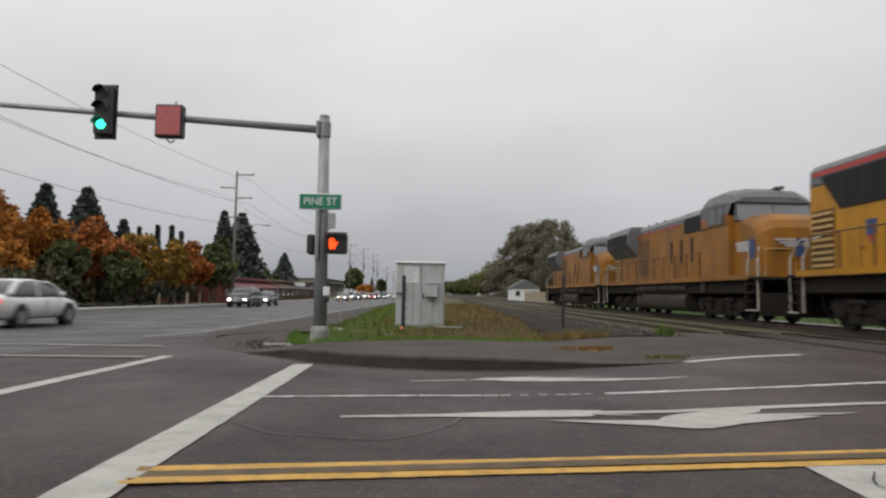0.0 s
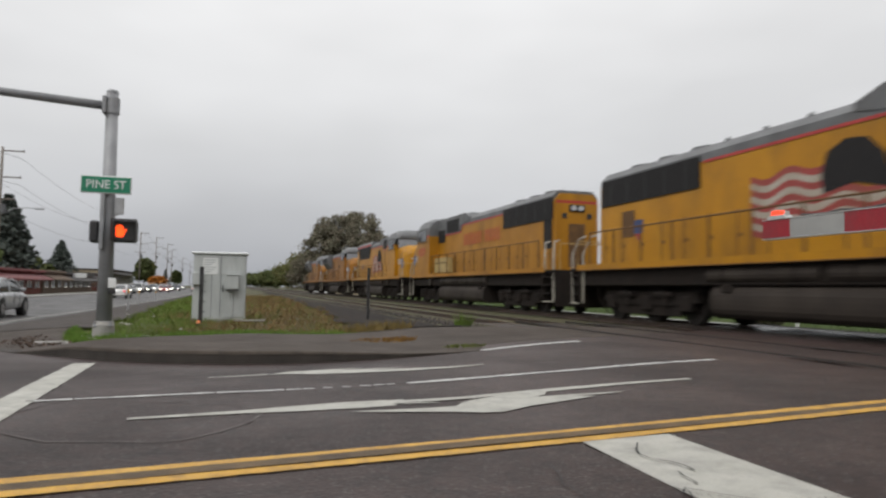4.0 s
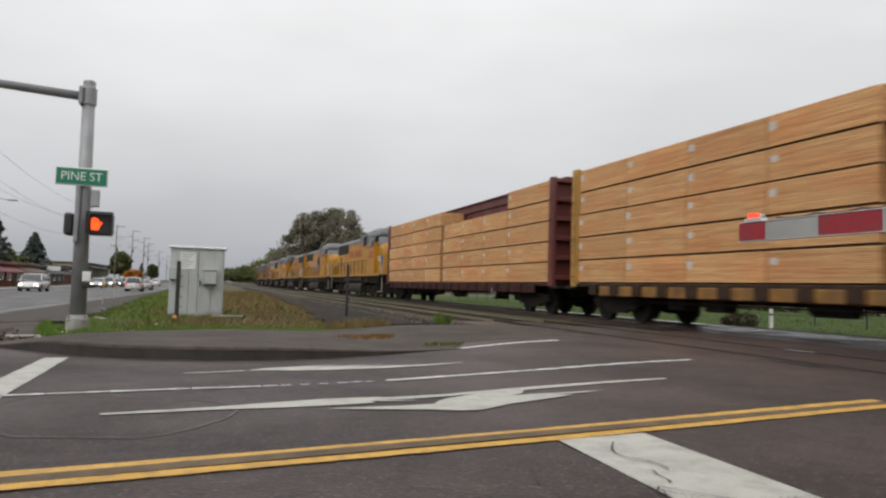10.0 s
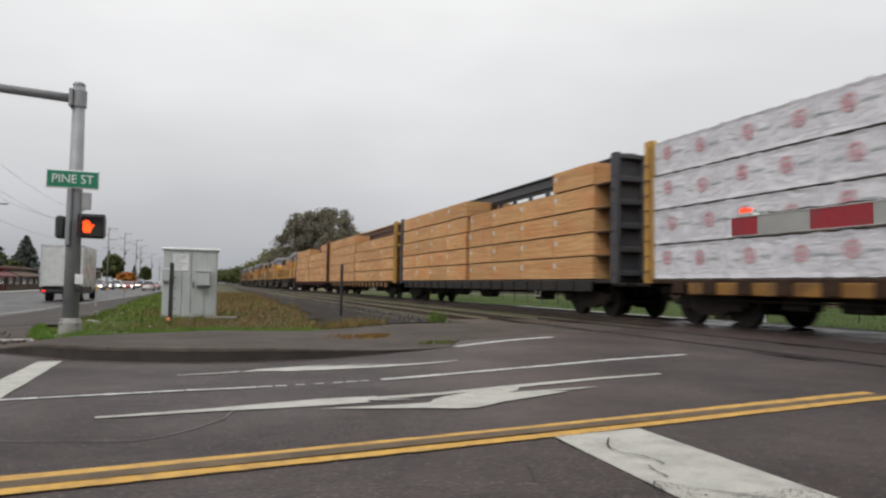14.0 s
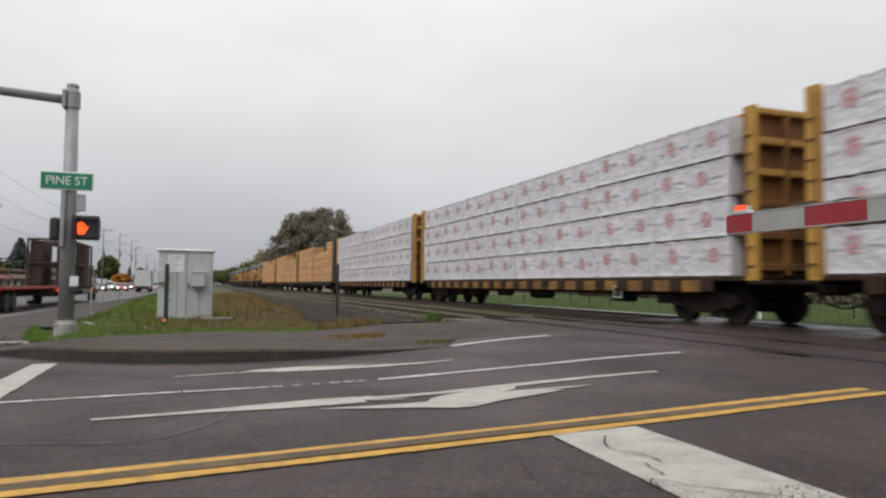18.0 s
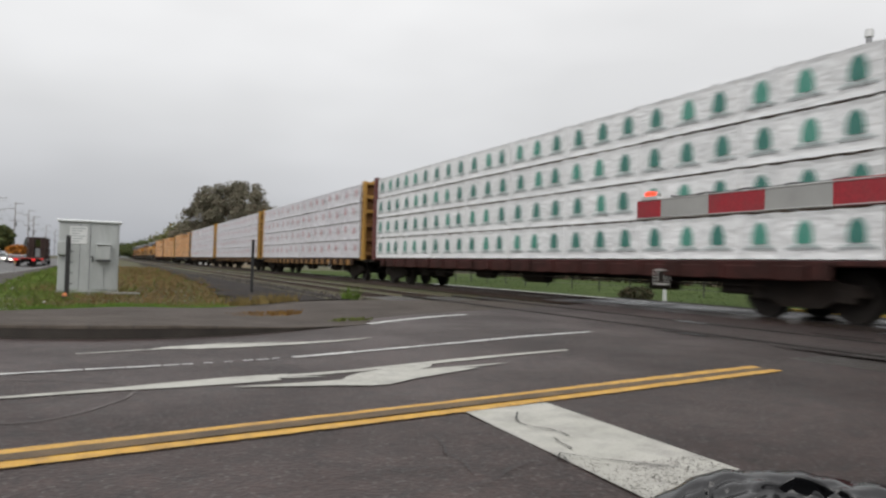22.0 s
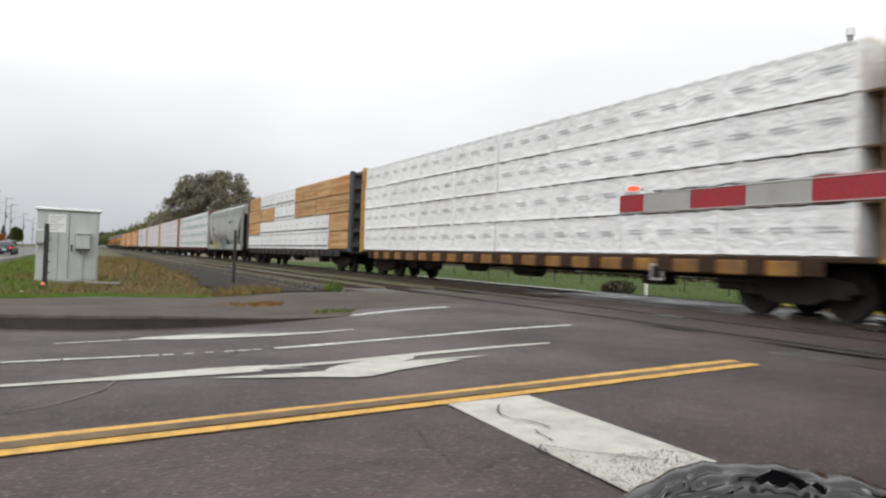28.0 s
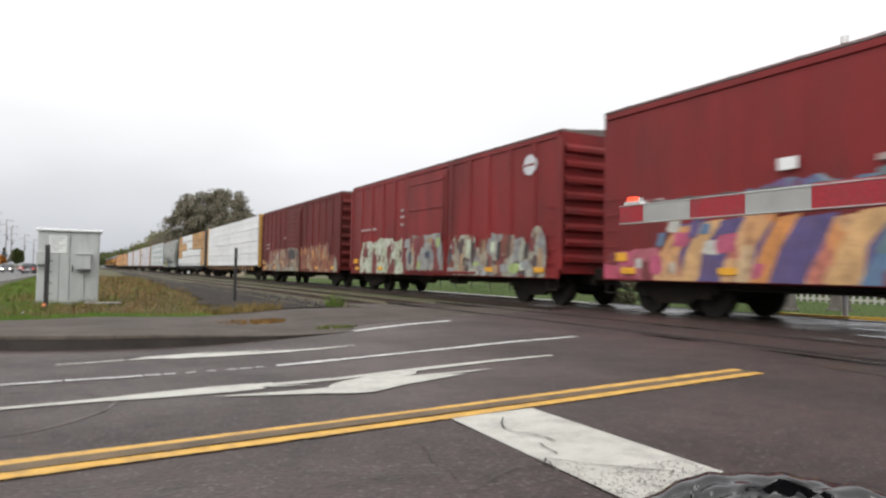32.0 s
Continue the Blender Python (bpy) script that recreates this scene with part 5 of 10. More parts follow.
# mast top of the crossing signal on the far side of the track, seen above the train
def far_mast():
    T = thing("crossing_signal", "crossing signal mast with crossbuck beyond the track", "crossing signal", m=pose(16.8, 10.6, 0.2))
    part("mast", MB().cyl((0, 0, -0.2), (0, 0, 7.02), 0.07, 12), "pole", T)
    part("mast_cap", MB().cyl((0, 0, 7.02), (0, 0, 7.2), 0.10, 12), "sign_w", T)
    for a in (45, -45):
        part("crossbuck_blade", MB().cbox(-0.11, 0.11, -0.02, 0.02, -0.6, 0.6, 0.005), "sign_w", T, m=pose(0, -0.1, 3.2, 0, a, 0))
    return T


far_mast()


# ---------------------------------------------------------------- train: running gear
WHEELS = {}


def wheel_mesh(r):
    if r not in WHEELS:
        mb = MB()
        mb.cyl((-0.068, 0, 0), (0.068, 0, 0), r, 24)
        mb.cyl((0.068, 0, 0), (0.095, 0, 0), r + 0.025, 24)
        mb.cyl((-0.12, 0, 0), (-0.068, 0, 0), r * 0.35, 14)
        WHEELS[r] = mb.mesh("wheel", "wheel")
    return WHEELS[r]


def truck(parent, y, axles=(-0.89, 0.89), r=0.46, name="truck"):
    """A bogie: side frames, bolster, axles and wheels."""
    span_y = axles[-1] - axles[0]
    fr = MB()
    for s in (-1, 1):
        x = s * 1.0
        if len(axles) == 2:
            fr.prism([(y - 1.25, r + 0.02), (y - 1.15, r + 0.20), (y - 0.45, r + 0.32), (y + 0.45, r + 0.32), (y + 1.15, r + 0.20), (y + 1.25, r + 0.02), (y + 0.8, r - 0.02), (y + 0.42, r - 0.22), (y - 0.42, r - 0.22), (y - 0.8, r - 0.02)], "x", x - 0.09, x + 0.09)
            for a in axles:
                fr.cbox(x - 0.13, x + 0.13, y + a - 0.15, y + a + 0.15, r - 0.12, r + 0.14, 0.03)
            for k in (-0.22, 0, 0.22):
                fr.cyl((x - 0.02 * s, y + k, r - 0.18), (x - 0.02 * s, y + k, r + 0.16), 0.075, 8)
        else:
            fr.prism([(y + axles[0] - 0.5, r + 0.05), (y + axles[0] - 0.4, r + 0.33), (y + axles[-1] + 0.4, r + 0.33), (y + axles[-1] + 0.5, r + 0.05), (y + axles[-1] - 0.6, r - 0.05), (y + axles[0] + 0.6, r - 0.05)], "x", x - 0.10, x + 0.10)
            for a in axles:
                fr.cbox(x - 0.17, x + 0.17, y + a - 0.22, y + a + 0.22, r - 0.20, r + 0.22, 0.04)
            fr.cbox(x - 0.06, x + 0.06, y + axles[0] + 0.3, y + axles[-1] - 0.3, r - 0.34, r - 0.02, 0.02)
            for a in (0.5 * (axles[0] + axles[1]), 0.5 * (axles[1] + axles[2])):
                fr.cyl((x + 0.1 * s, y + a, r - 0.05), (x + 0.1 * s, y + a, r + 0.35), 0.13, 10)
                fr.cyl((x + 0.16 * s, y + a - 0.4, r + 0.25), (x + 0.16 * s, y + a + 0.4, r + 0.25), 0.08, 8)
    fr.cbox(-1.05, 1.05, y - 0.22, y + 0.22, r - 0.05, r + 0.28, 0.03)
    t = part(name, fr, "under", parent, "grimy cast steel truck, darkened for shade")
    for a in axles:
        part("axle", MB().cyl((-0.8, y + a, r), (0.8, y + a, r), 0.08, 10), "wheel", t)
        for s in (-1, 1):
            part("wheel", wheel_mesh(r), None, t, m=pose(s * 0.78, y + a, r, 0, 0, 0 if s < 0 else 180))
    return t


def coupler(parent, y, s):
    part("coupler", MB().cbox(-0.12, 0.12, y, y - s * 1.1, 0.74, 0.98, 0.04).cbox(-0.2, 0.2, y - s * 0.02, y - s * 0.32, 0.68, 1.04, 0.06), "under", parent)
    part("air_hose", MB().tube([(0.3, y - s * 0.7, 0.75), (0.3, y - s * 0.4, 0.5), (0.28, y - s * 0.05, 0.42)], 0.03), "black", parent)


UNITS = []          # (thing, y of its middle when the clock reads 10 s)


def put(T, front, rear, flip=False):
    c = 0.5 * (front + rear)
    T.matrix_local = pose(TRACK_X, c, RAIL_Z, 0, 0, 180 if flip else 0)
    UNITS.append((T, c, flip))
    return T


# ---------------------------------------------------------------- locomotives
def stripes_flag(parent, side, y0, y1, z0, z1, x):
    """A painted waving banner: red and pale bars with a dark field, on the hood's side."""
    n = 9

    def wave(y):
        return 0.09 * math.sin((y - y0) * 4.6) + 0.10 * (y - y0) / (y1 - y0)
    h = (z1 - z0) / n
    for k in range(n):
        mb = MB()
        ys_ = span(y0 + (0.0 if k < 5 else 1.5), y1, 14)
        for ya, yb in zip(ys_, ys_[1:]):
            za = z0 + h * k
            q = [(x, ya, za - wave(ya)), (x, yb, za - wave(yb)), (x, yb, za + h - wave(yb)), (x, ya, za + h - wave(ya))]
            mb.add(q, [(0, 1, 2, 3) if side > 0 else (3, 2, 1, 0)])
        part("painted_bar", mb, "flag_red" if k % 2 == 0 else "flag_pale", parent)
    zm = z0 + 5 * h
    part("painted_field", MB().prism([(y0 - 0.05, zm - 0.15), (y0 + 0.1, zm + 0.55), (y0 + 0.45, z1 + 0.28), (y0 + 0.95, z1 + 0.34), (y0 + 1.4, z1 + 0.14), (y0 + 1.55, zm + 0.3), (y0 + 1.5, zm - 0.1), (y0 + 0.75, zm + 0.05)], "x", min(x, x + 0.004 * side), max(x, x + 0.004 * side)), "dark", parent, "dark painted emblem field")
    part("painted_edge", MB().prism([(y0 - 0.18, z0 - 0.05), (y0 - 0.05, z1 - 0.1), (y0 + 0.04, z1 - 0.1), (y0 - 0.02, z0 - 0.05)], "x", min(x, x + 0.004 * side), max(x, x + 0.004 * side)), "dark", parent)


def locomotive(label, style, side, number="", flag=False, lettering=False, fans=True, paint="yellow"):
    """Six-axle road locomotive; its hood leads (+y) and its cab is at -y. side: the side (x sign) towards the street."""
    T = thing("locomotive", label, "locomotive", "locomotives")
    ge, ace = style == "ge", style == "ace"

    def sided(s, x0, x1):
        return min(s * x0, s * x1), max(s * x0, s * x1)
    # frame, walkway and steps
    part("underframe", MB().cbox(-1.35, 1.35, -10.5, 10.5, 1.02, 1.52, 0.03), "under", T)
    part("walkway", MB().cbox(-1.52, 1.52, -10.1, 10.1, 1.52, 1.60, 0.01), "under", T)
    for s in (-1, 1):
        part("side_sill", MB().box(*sided(s, 1.515, 1.535), -9.9, 9.9, 1.535, 1.70), paint, T, "yellow frame stripe")
        part("sill_stripe", MB().box(*sided(s, 1.532, 1.538), -9.9, 9.9, 1.505, 1.533), "end_rust_shade", T, "thin rusty frame line")
    # hood
    hz = 4.25
    hood_y0, hood_y1 = -5.7, 10.05 if ace else 9.35
    part("hood", MB().prism([(-0.92, 1.6), (-0.92, hz), (0.92, hz), (0.92, 1.6)], "y", hood_y0, hood_y1), paint, T, "yellow hood")
    part("hood_roof", MB().prism([(-0.93, hz), (-0.93, 4.46), (-0.72, 4.68), (0.72, 4.68), (0.93, 4.46), (0.93, hz)], "y", hood_y0, hood_y1), "grey", T, "weathered grey roof")
    for s in (-1, 1):
        part("roof_stripe", MB().box(*sided(s, 0.925, 0.936), -1.6, 4.2 if not ge else hood_y1, hz - 0.05, hz + 0.02), "red", T, "red line under the roof")
    # access doors along the hood; dark proud strips paint the gaps' grime and shade
    y_end = hood_y1 - 0.25
    n = 14
    for s in (-1, 1):
        for k in range(n):
            ya = hood_y0 + 0.5 + k * (y_end - hood_y0 - 0.5) / n
            yb = ya + (y_end - hood_y0 - 0.5) / n
            d = part("hood_door", MB().cbox(*sided(s, 0.92, 0.935), ya + 0.025, yb - 0.025, 1.72, 2.87, 0.005), paint, T)
            part("door_gap", MB().box(*sided(s, 0.92, 0.937), yb - 0.024, yb + 0.024, 1.70, 2.88), "seam", T)
            if s == side:
                part("door_latch", MB().cbox(*sided(s, 0.935, 0.955), yb - 0.16, yb - 0.08, 2.2, 2.3, 0.01), "seam", d)
        # equipment housing behind the cab
        if not ge:
            part("filter_housing", MB().prism([(-5.75, 3.93), (-5.75, 4.84), (-1.0, 4.84), (-0.35, 4.60), (-0.35, 4.44), (-1.5, 4.24), (-1.62, 3.93)], "x", *sided(s, 0.3, 0.955)), "grey", T, "grey filter housing")
            part("filter_stripe", MB().prism([(-5.75, 3.85), (-5.75, 3.92), (-1.72, 3.92), (-1.50, 4.22), (-1.40, 4.22), (-1.66, 3.85)], "x", *sided(s, 0.925, 0.945)), "red", T, "red line stepping under the grille")
            part("filter_grille", MB().cbox(*sided(s, 0.955, 0.975), -3.05 if ace else -4.12, -1.95, 3.97, 4.66, 0.008), "dark", T, "dark inertial filter grille")
            if ace:
                for y in (-2.3, -3.3, -4.5):
                    part("hood_seam", MB().box(*sided(s, 0.93, 0.945), y - 0.06, y + 0.06, 2.9, 3.85), "seam", T, "dark strip between hood panels")
            else:
                part("side_grille", MB().cbox(*sided(s, 0.925, 0.965), -5.85, -4.45, 3.50, 4.22, 0.01), "dark", T, "dark blower grille")
        else:
            part("side_panel", MB().cbox(*sided(s, 0.92, 0.95), -5.0, -2.3, 3.75, 4.42, 0.01), "dark", T, "dark equipment doors")
            for k in range(3):
                part("vent_slot", MB().cbox(*sided(s, 0.92, 0.945), -0.75 - 1.3 * k, -0.5 - 1.3 * k, 2.45, 3.5, 0.01), "dark", T, "dark vertical air vent")
            part("soot_panel", MB().cbox(*sided(s, 0.92, 0.94), 2.9, 4.6, 2.0, 3.9, 0.01), "seam", T, "soot-darkened hood panel")
    # radiator section
    if ge:
        part("radiator", MB().prism([(-0.95, 3.1), (-1.5, 3.75), (-1.5, 4.4), (-1.3, 4.75), (1.3, 4.75), (1.5, 4.4), (1.5, 3.75), (0.95, 3.1)], "y", 4.8, 9.5), "grey", T, "overhanging grey radiator")
        for s in (-1, 1):
            part("radiator_grille", MB().box(*sided(s, 1.5, 1.515), 5.0, 9.3, 3.78, 4.38), "dark", T)
    else:
        for s in (-1, 1):
            if ace:
                prof = [(8.55, 3.45), (9.5, 4.48), (3.2, 4.48), (4.0, 3.45)]
                part("radiator_stripe", MB().box(*sided(s, 0.956, 0.97), 3.2, 9.9, 4.52, 4.66), "red", T, "red line above the grille")
            else:
                prof = [(4.35, 3.58), (hood_y1 - 0.02, 3.58), (hood_y1 - 0.02, 4.40), (4.35, 4.40)]
            g = part("radiator_grille", MB().prism(prof, "x", *sided(s, 0.92, 0.962)), "dark", T, "black radiator grille")
            for k in range(5):
                y = (4.9 if not ace else 4.6) + k * 0.95
                part("grille_bar", MB().box(*sided(s, 0.962, 0.967), y, y + 0.03, 3.60, 4.36), "black", g)
            if style == "sd_front":
                part("low_grille", MB().cbox(*sided(s, 0.92, 0.955), 8.55, 9.25, 2.45, 3.58, 0.01), "dark", T, "dark lower grille")
            elif not ace:
                # a flat plate: the recess exists only as shade in its colour
                part("recess", MB().cbox(*sided(s, 0.93, 0.94), 7.4, 8.1, 2.5, 3.32, 0.01), "seam", T, "flat dark panel painted as a shadowed equipment recess")
        if fans:
            for k in range(3):
                f = part("roof_fan", MB().cyl((0, 5.0 + k * 1.5, 4.66), (0, 5.0 + k * 1.5, 4.80), 0.62, 20, 0.58), "grey", T, "round grey radiator fan")
                part("fan_grille", MB().cyl((0, 5.0 + k * 1.5, 4.80), (0, 5.0 + k * 1.5, 4.82), 0.5, 20), "dark", f)
    part("exhaust", MB().cbox(-0.3, 0.3, -0.4, 0.6, 4.66, 4.80, 0.04), "grey", T)
    part("roof_hatch", MB().cbox(-0.55, 0.55, -5.7, -1.2, 4.66, 4.92 if not ge else 4.78, 0.05), "grey", T)
    if ace:
        part("radiator_roof", MB().prism([(-0.955, 4.30), (-0.955, 4.70), (-0.8, 4.88), (0.8, 4.88), (0.955, 4.70), (0.955, 4.30)], "y", 3.0, hood_y1), "grey", T, "raised grey radiator roof")
    for y in (0.9, 2.2, 3.5):
        part("lifting_lug", MB().cbox(-0.75, -0.65, y, y + 0.12, 4.64, 4.75, 0.02), "grey", T)
    # end of the hood
    e = part("hood_end", MB().prism([(-0.9, 1.6), (-0.9, 4.3), (-0.68, 4.55), (0.68, 4.55), (0.9, 4.3), (0.9, 1.6)], "y", hood_y1, hood_y1 + 0.12), paint, T)
    part("end_stripe", MB().box(-0.88, 0.88, hood_y1 + 0.12, hood_y1 + 0.125, 4.18, 4.28), "red", e)
    part("headlight", MB().cbox(-0.34, 0.34, hood_y1 + 0.12, hood_y1 + 0.17, 3.86, 4.12, 0.02), "black", e, "headlight housing")
    for x in (-0.15, 0.15):
        part("lens", MB().cyl((x, hood_y1 + 0.17, 3.99), (x, hood_y1 + 0.19, 3.99), 0.1, 12), "silver", e)
    for x in (-0.62, 0.42):
        part("number_board", MB().cbox(x, x + 0.2, hood_y1 + 0.12, hood_y1 + 0.15, 3.6, 3.8, 0.01), "black", e)
    part("end_door", MB().cbox(-0.35, 0.35, hood_y1 + 0.12, hood_y1 + 0.14, 1.75, 3.4, 0.01), "seam", e)
    if ge or ace:
        y1 = hood_y1 - 0.05
        for k in range(9):
            part("louvre_slat", MB().cbox(*sided(side, 0.93, 0.99), y1 - 1.1, y1, 1.80 + 0.19 * k, 1.89 + 0.19 * k, 0.01), "rail_y", T)
        part("louvre_back", MB().box(*sided(side, 0.92, 0.938), y1 - 1.15, y1 + 0.03, 1.75, 3.5), "seam", T)
    # cab
    part("cab", MB().prism([(-1.52, 1.6), (-1.52, 3.92), (1.52, 3.92), (1.52, 1.6)], "y", -8.35, -5.75), paint, T, "wide yellow cab")
    rings = []
    for y, e, lo_z in ((-5.75, 0.0, 3.92), (-6.15, 0.13, 3.92), (-7.5, 0.15, 3.92), (-8.2, 0.06, 3.92), (-8.45, -0.06, 4.10), (-8.62, -0.26, 4.34)):
        rings.append([(px, y, max(lo_z, pz + e * (0.4 if abs(px) > 1.4 else 1.0)) if pz > 3.95 else lo_z) for px, pz in ((-1.52, 3.92), (-1.52, 4.40), (-1.35, 4.68), (-1.02, 4.84), (0, 4.87), (1.02, 4.84), (1.35, 4.68), (1.52, 4.40), (1.52, 3.92))])
    kk = 9
    rm = MB().add([v for rg in rings for v in rg], [(a * kk + b, a * kk + b + 1, (a + 1) * kk + b + 1, (a + 1) * kk + b) for a in range(5) for b in range(kk - 1)] + [tuple(range(kk))[::-1], tuple(range(5 * kk, 6 * kk))])
    roof = part("cab_roof", rm, "grey", T, "rounded grey cab roof")
    part("roof_unit", MB().cbox(-0.6, 0.6, -7.6, -6.3, 4.96, 5.05, 0.04), "grey", roof)
    for x, y in ((0.5, -8.3), (0.62, -8.2), (0.38, -8.2)):
        part("horn", MB().cyl((x, -7.8, 5.0), (x, y, 5.02), 0.03, 8, 0.06), "grey", roof)
    part("antenna", MB().cyl((-0.4, -7.0, 4.94), (-0.4, -7.0, 5.1), 0.02, 6), "black", roof)
    for s in (-1, 1):
        for ya, yb in ((-7.95, -7.35), (-7.22, -6.45)):
            w = part("side_window", MB().cbox(*sided(s, 1.52, 1.535), ya, yb, 3.70, 4.30, 0.01), "glass", T, "dark cab side window")
            part("window_frame", MB().box(*sided(s, 1.52, 1.545), ya - 0.04, yb + 0.04, 3.66, 3.70).box(*sided(s, 1.52, 1.545), ya - 0.04, yb + 0.04, 4.30, 4.34).box(*sided(s, 1.52, 1.545), ya - 0.04, ya, 3.66, 4.34).box(*sided(s, 1.52, 1.545), yb, yb + 0.04, 3.66, 4.34), "grey", w)
        part("cab_stripe", MB().box(*sided(s, 1.521, 1.53), -6.4, -5.75, 3.88, 3.96), "red", T)
        part("cab_stripe", MB().box(*sided(s, 1.521, 1.53), -8.35, -8.0, 3.88, 3.96), "red", T)
        part("drip_rail", MB().box(*sided(s, 1.52, 1.55), -8.3, -5.8, 3.58, 3.61), "seam", T)
        part("mirror", MB().cbox(*sided(s, 1.56, 1.68), -8.05, -8.0, 3.7, 4.0, 0.01), "grey", T)
    # nose: sloped and rounded
    mid = [(-8.3, 1.6), (-8.3, 3.72), (-8.8, 3.84), (-9.4, 3.88), (-9.9, 3.80), (-10.25, 3.60), (-10.42, 3.3), (-10.46, 2.6), (-10.42, 1.6)]
    cheek = [(-8.3, 1.6), (-8.3, 3.66), (-8.8, 3.60), (-9.3, 3.50), (-9.7, 3.36), (-9.95, 3.18), (-10.08, 2.95), (-10.12, 2.5), (-10.12, 1.6)]
    xs_n = (-1.3, -1.26, -1.17, -1.02, -0.8, -0.45, 0.45, 0.8, 1.02, 1.17, 1.26, 1.3)
    rings = []
    for px in xs_n:
        f = (1 - (abs(px) / 1.3) ** 5) ** 0.8
        rings.append([(px, a[0] * f + c[0] * (1 - f), a[1] * f + c[1] * (1 - f)) for a, c in zip(mid, cheek)])
    nk, nr = len(mid), len(xs_n)
    nose_mb = MB().add([v for rg in rings for v in rg], [(a * nk + b, (a + 1) * nk + b, (a + 1) * nk + b + 1, a * nk + b + 1) for a in range(nr - 1) for b in range(nk - 1)] + [tuple(range(nk)), tuple(range((nr - 1) * nk, nr * nk))[::-1]])
    part("nose", nose_mb, paint, T, "sloped rounded yellow nose")
    part("nose_door", MB().cbox(0.35, 0.95, -10.49, -10.42, 1.75, 3.2, 0.02), paint, T)
    ws = part("windscreen", MB().prism([(-8.40, 3.70), (-8.86, 3.70), (-8.60, 4.40), (-8.40, 4.42)], "x", -1.34, 1.34), "screen", T, "grey-tinted windscreen")
    part("windscreen_post", MB().prism([(-8.5, 3.7), (-8.88, 3.7), (-8.62, 4.40), (-8.5, 4.40)], "x", -0.06, 0.06), "grey", ws)
    part("sun_visor", MB().cbox(-1.35, 1.35, -8.72, -8.45, 4.38, 4.43, 0.01), "grey", roof)
    for s in (-1, 1):
        # wing emblem as plain bars
        for k in range(4):
            part("emblem_bar", MB().box(*sided(s, 1.304, 1.312), -9.95 + 0.16 * k, -8.45 - 0.05 * k, 2.82 - 0.095 * k, 2.88 - 0.095 * k), "silver", T)
        part("emblem_field", MB().prism([(-10.0, 2.35), (-10.0, 2.9), (-9.55, 2.95), (-9.5, 2.45), (-9.75, 2.2)], "x", *sided(s, 1.306, 1.314)), "blue", T, "blue painted emblem")
    # front of the nose: wings and shield as plain bars
    for s in (-1, 1):
        for k in range(3):
            part("emblem_bar", MB().box(*sided(s, 0.12, 0.85 - 0.16 * k), -10.50, -10.47, 2.84 - 0.1 * k, 2.90 - 0.1 * k), "silver", T)
    part("emblem_field", MB().box(-0.14, 0.14, -10.505, -10.47, 2.3, 2.92), "blue", T)
    # pilot, steps and handrails
    for s in (-1, 1):
        part("pilot", MB().prism([(-1.35, 0.28), (-1.45, 1.5), (1.45, 1.5), (1.35, 0.28)], "y", s * 10.35, s * 10.5), "under", T)
        part("end_platform", MB().cbox(-1.48, 1.48, s * 9.3, s * 10.5, 1.5, 1.6, 0.02), "under", T)
        part("end_rail", MB().tube([(-1.2, s * 10.48, 1.6), (-1.2, s * 10.48, 2.55), (1.2, s * 10.48, 2.55), (1.2, s * 10.48, 1.6)], 0.022), "rail_y", T)
        for x in (-1.42, 1.42):
            for k in range(4):
                part("step", MB().cbox(x - 0.14, x + 0.14, s * 9.75, s * 10.35, 0.42 + 0.3 * k, 0.46 + 0.3 * k, 0.01), "under" if k else "rail_l", T)
            part("step_side", MB().cbox(x - 0.14, x + 0.14, s * 9.70, s * 9.75, 0.38, 1.5, 0.01), "under", T)
            part("step_handrail", MB().tube([(x, s * 9.68, 0.45), (x, s * 9.68, 2.1), (x * 0.9, s * 9.45, 2.62), (x * 0.75, s * 9.38, 2.7)], 0.034), "rail_l", T, "pale worn step handrail")
            part("step_handrail", MB().tube([(x, s * 10.42, 0.45), (x, s * 10.42, 2.1), (x * 0.9, s * 10.2, 2.62), (x * 0.75, s * 10.14, 2.7)], 0.034), "rail_l", T, "pale worn step handrail")
        coupler(T, s * 11.2, s)
    for s in (-1, 1):
        ys = span(-5.4, 9.2, 10)
        for y in ys:
            part("rail_stanchion", MB().cyl((s * 1.45, y, 1.6), (s * 1.45, y, 2.72), 0.030, 6), "seam", T)
        part("walkway_handrail", MB().cyl((s * 1.45, ys[0], 2.72), (s * 1.45, ys[-1], 2.72), 0.024, 6), "seam", T)
    # fuel tank and running gear
    barrel = [(sx * (1.46 - 0.40 * (1 - math.sin(a)) ** 1.5), 0.63 - 0.40 * math.cos(a)) for sx, aa in ((-1, span(0.25, math.pi - 0.25, 9)), (1, span(math.pi - 0.25, 0.25, 9))) for a in aa]
    part("fuel_tank", MB().prism(barrel, "y", -3.8, 3.3), "tank", T, "grimy grey-brown rounded fuel tank")
    for ya in (-3.83, 3.27):
        part("tank_end", MB().prism([(x * 1.012, 0.63 + (z - 0.63) * 1.02) for x, z in barrel], "y", ya, ya + 0.06), "under", T)
    part("fuel_filler", MB().cbox(*sided(side, 1.40, 1.48), 2.6, 2.9, 0.85, 1.05, 0.02), "under", T)
    for ya, yb in ((-3.7, -0.1), (0.1, 3.5)):
        rv = part("air_reservoir", MB().cyl((side * 1.24, ya, 1.27), (side * 1.24, yb, 1.27), 0.2, 16), "tank", T, smooth=False)
        for q in (0.18, 0.82):
            part("reservoir_strap", MB().cyl((side * 1.24, ya + (yb - ya) * q, 1.27), (side * 1.24, ya + (yb - ya) * q + 0.07, 1.27), 0.208, 16), "under", rv)
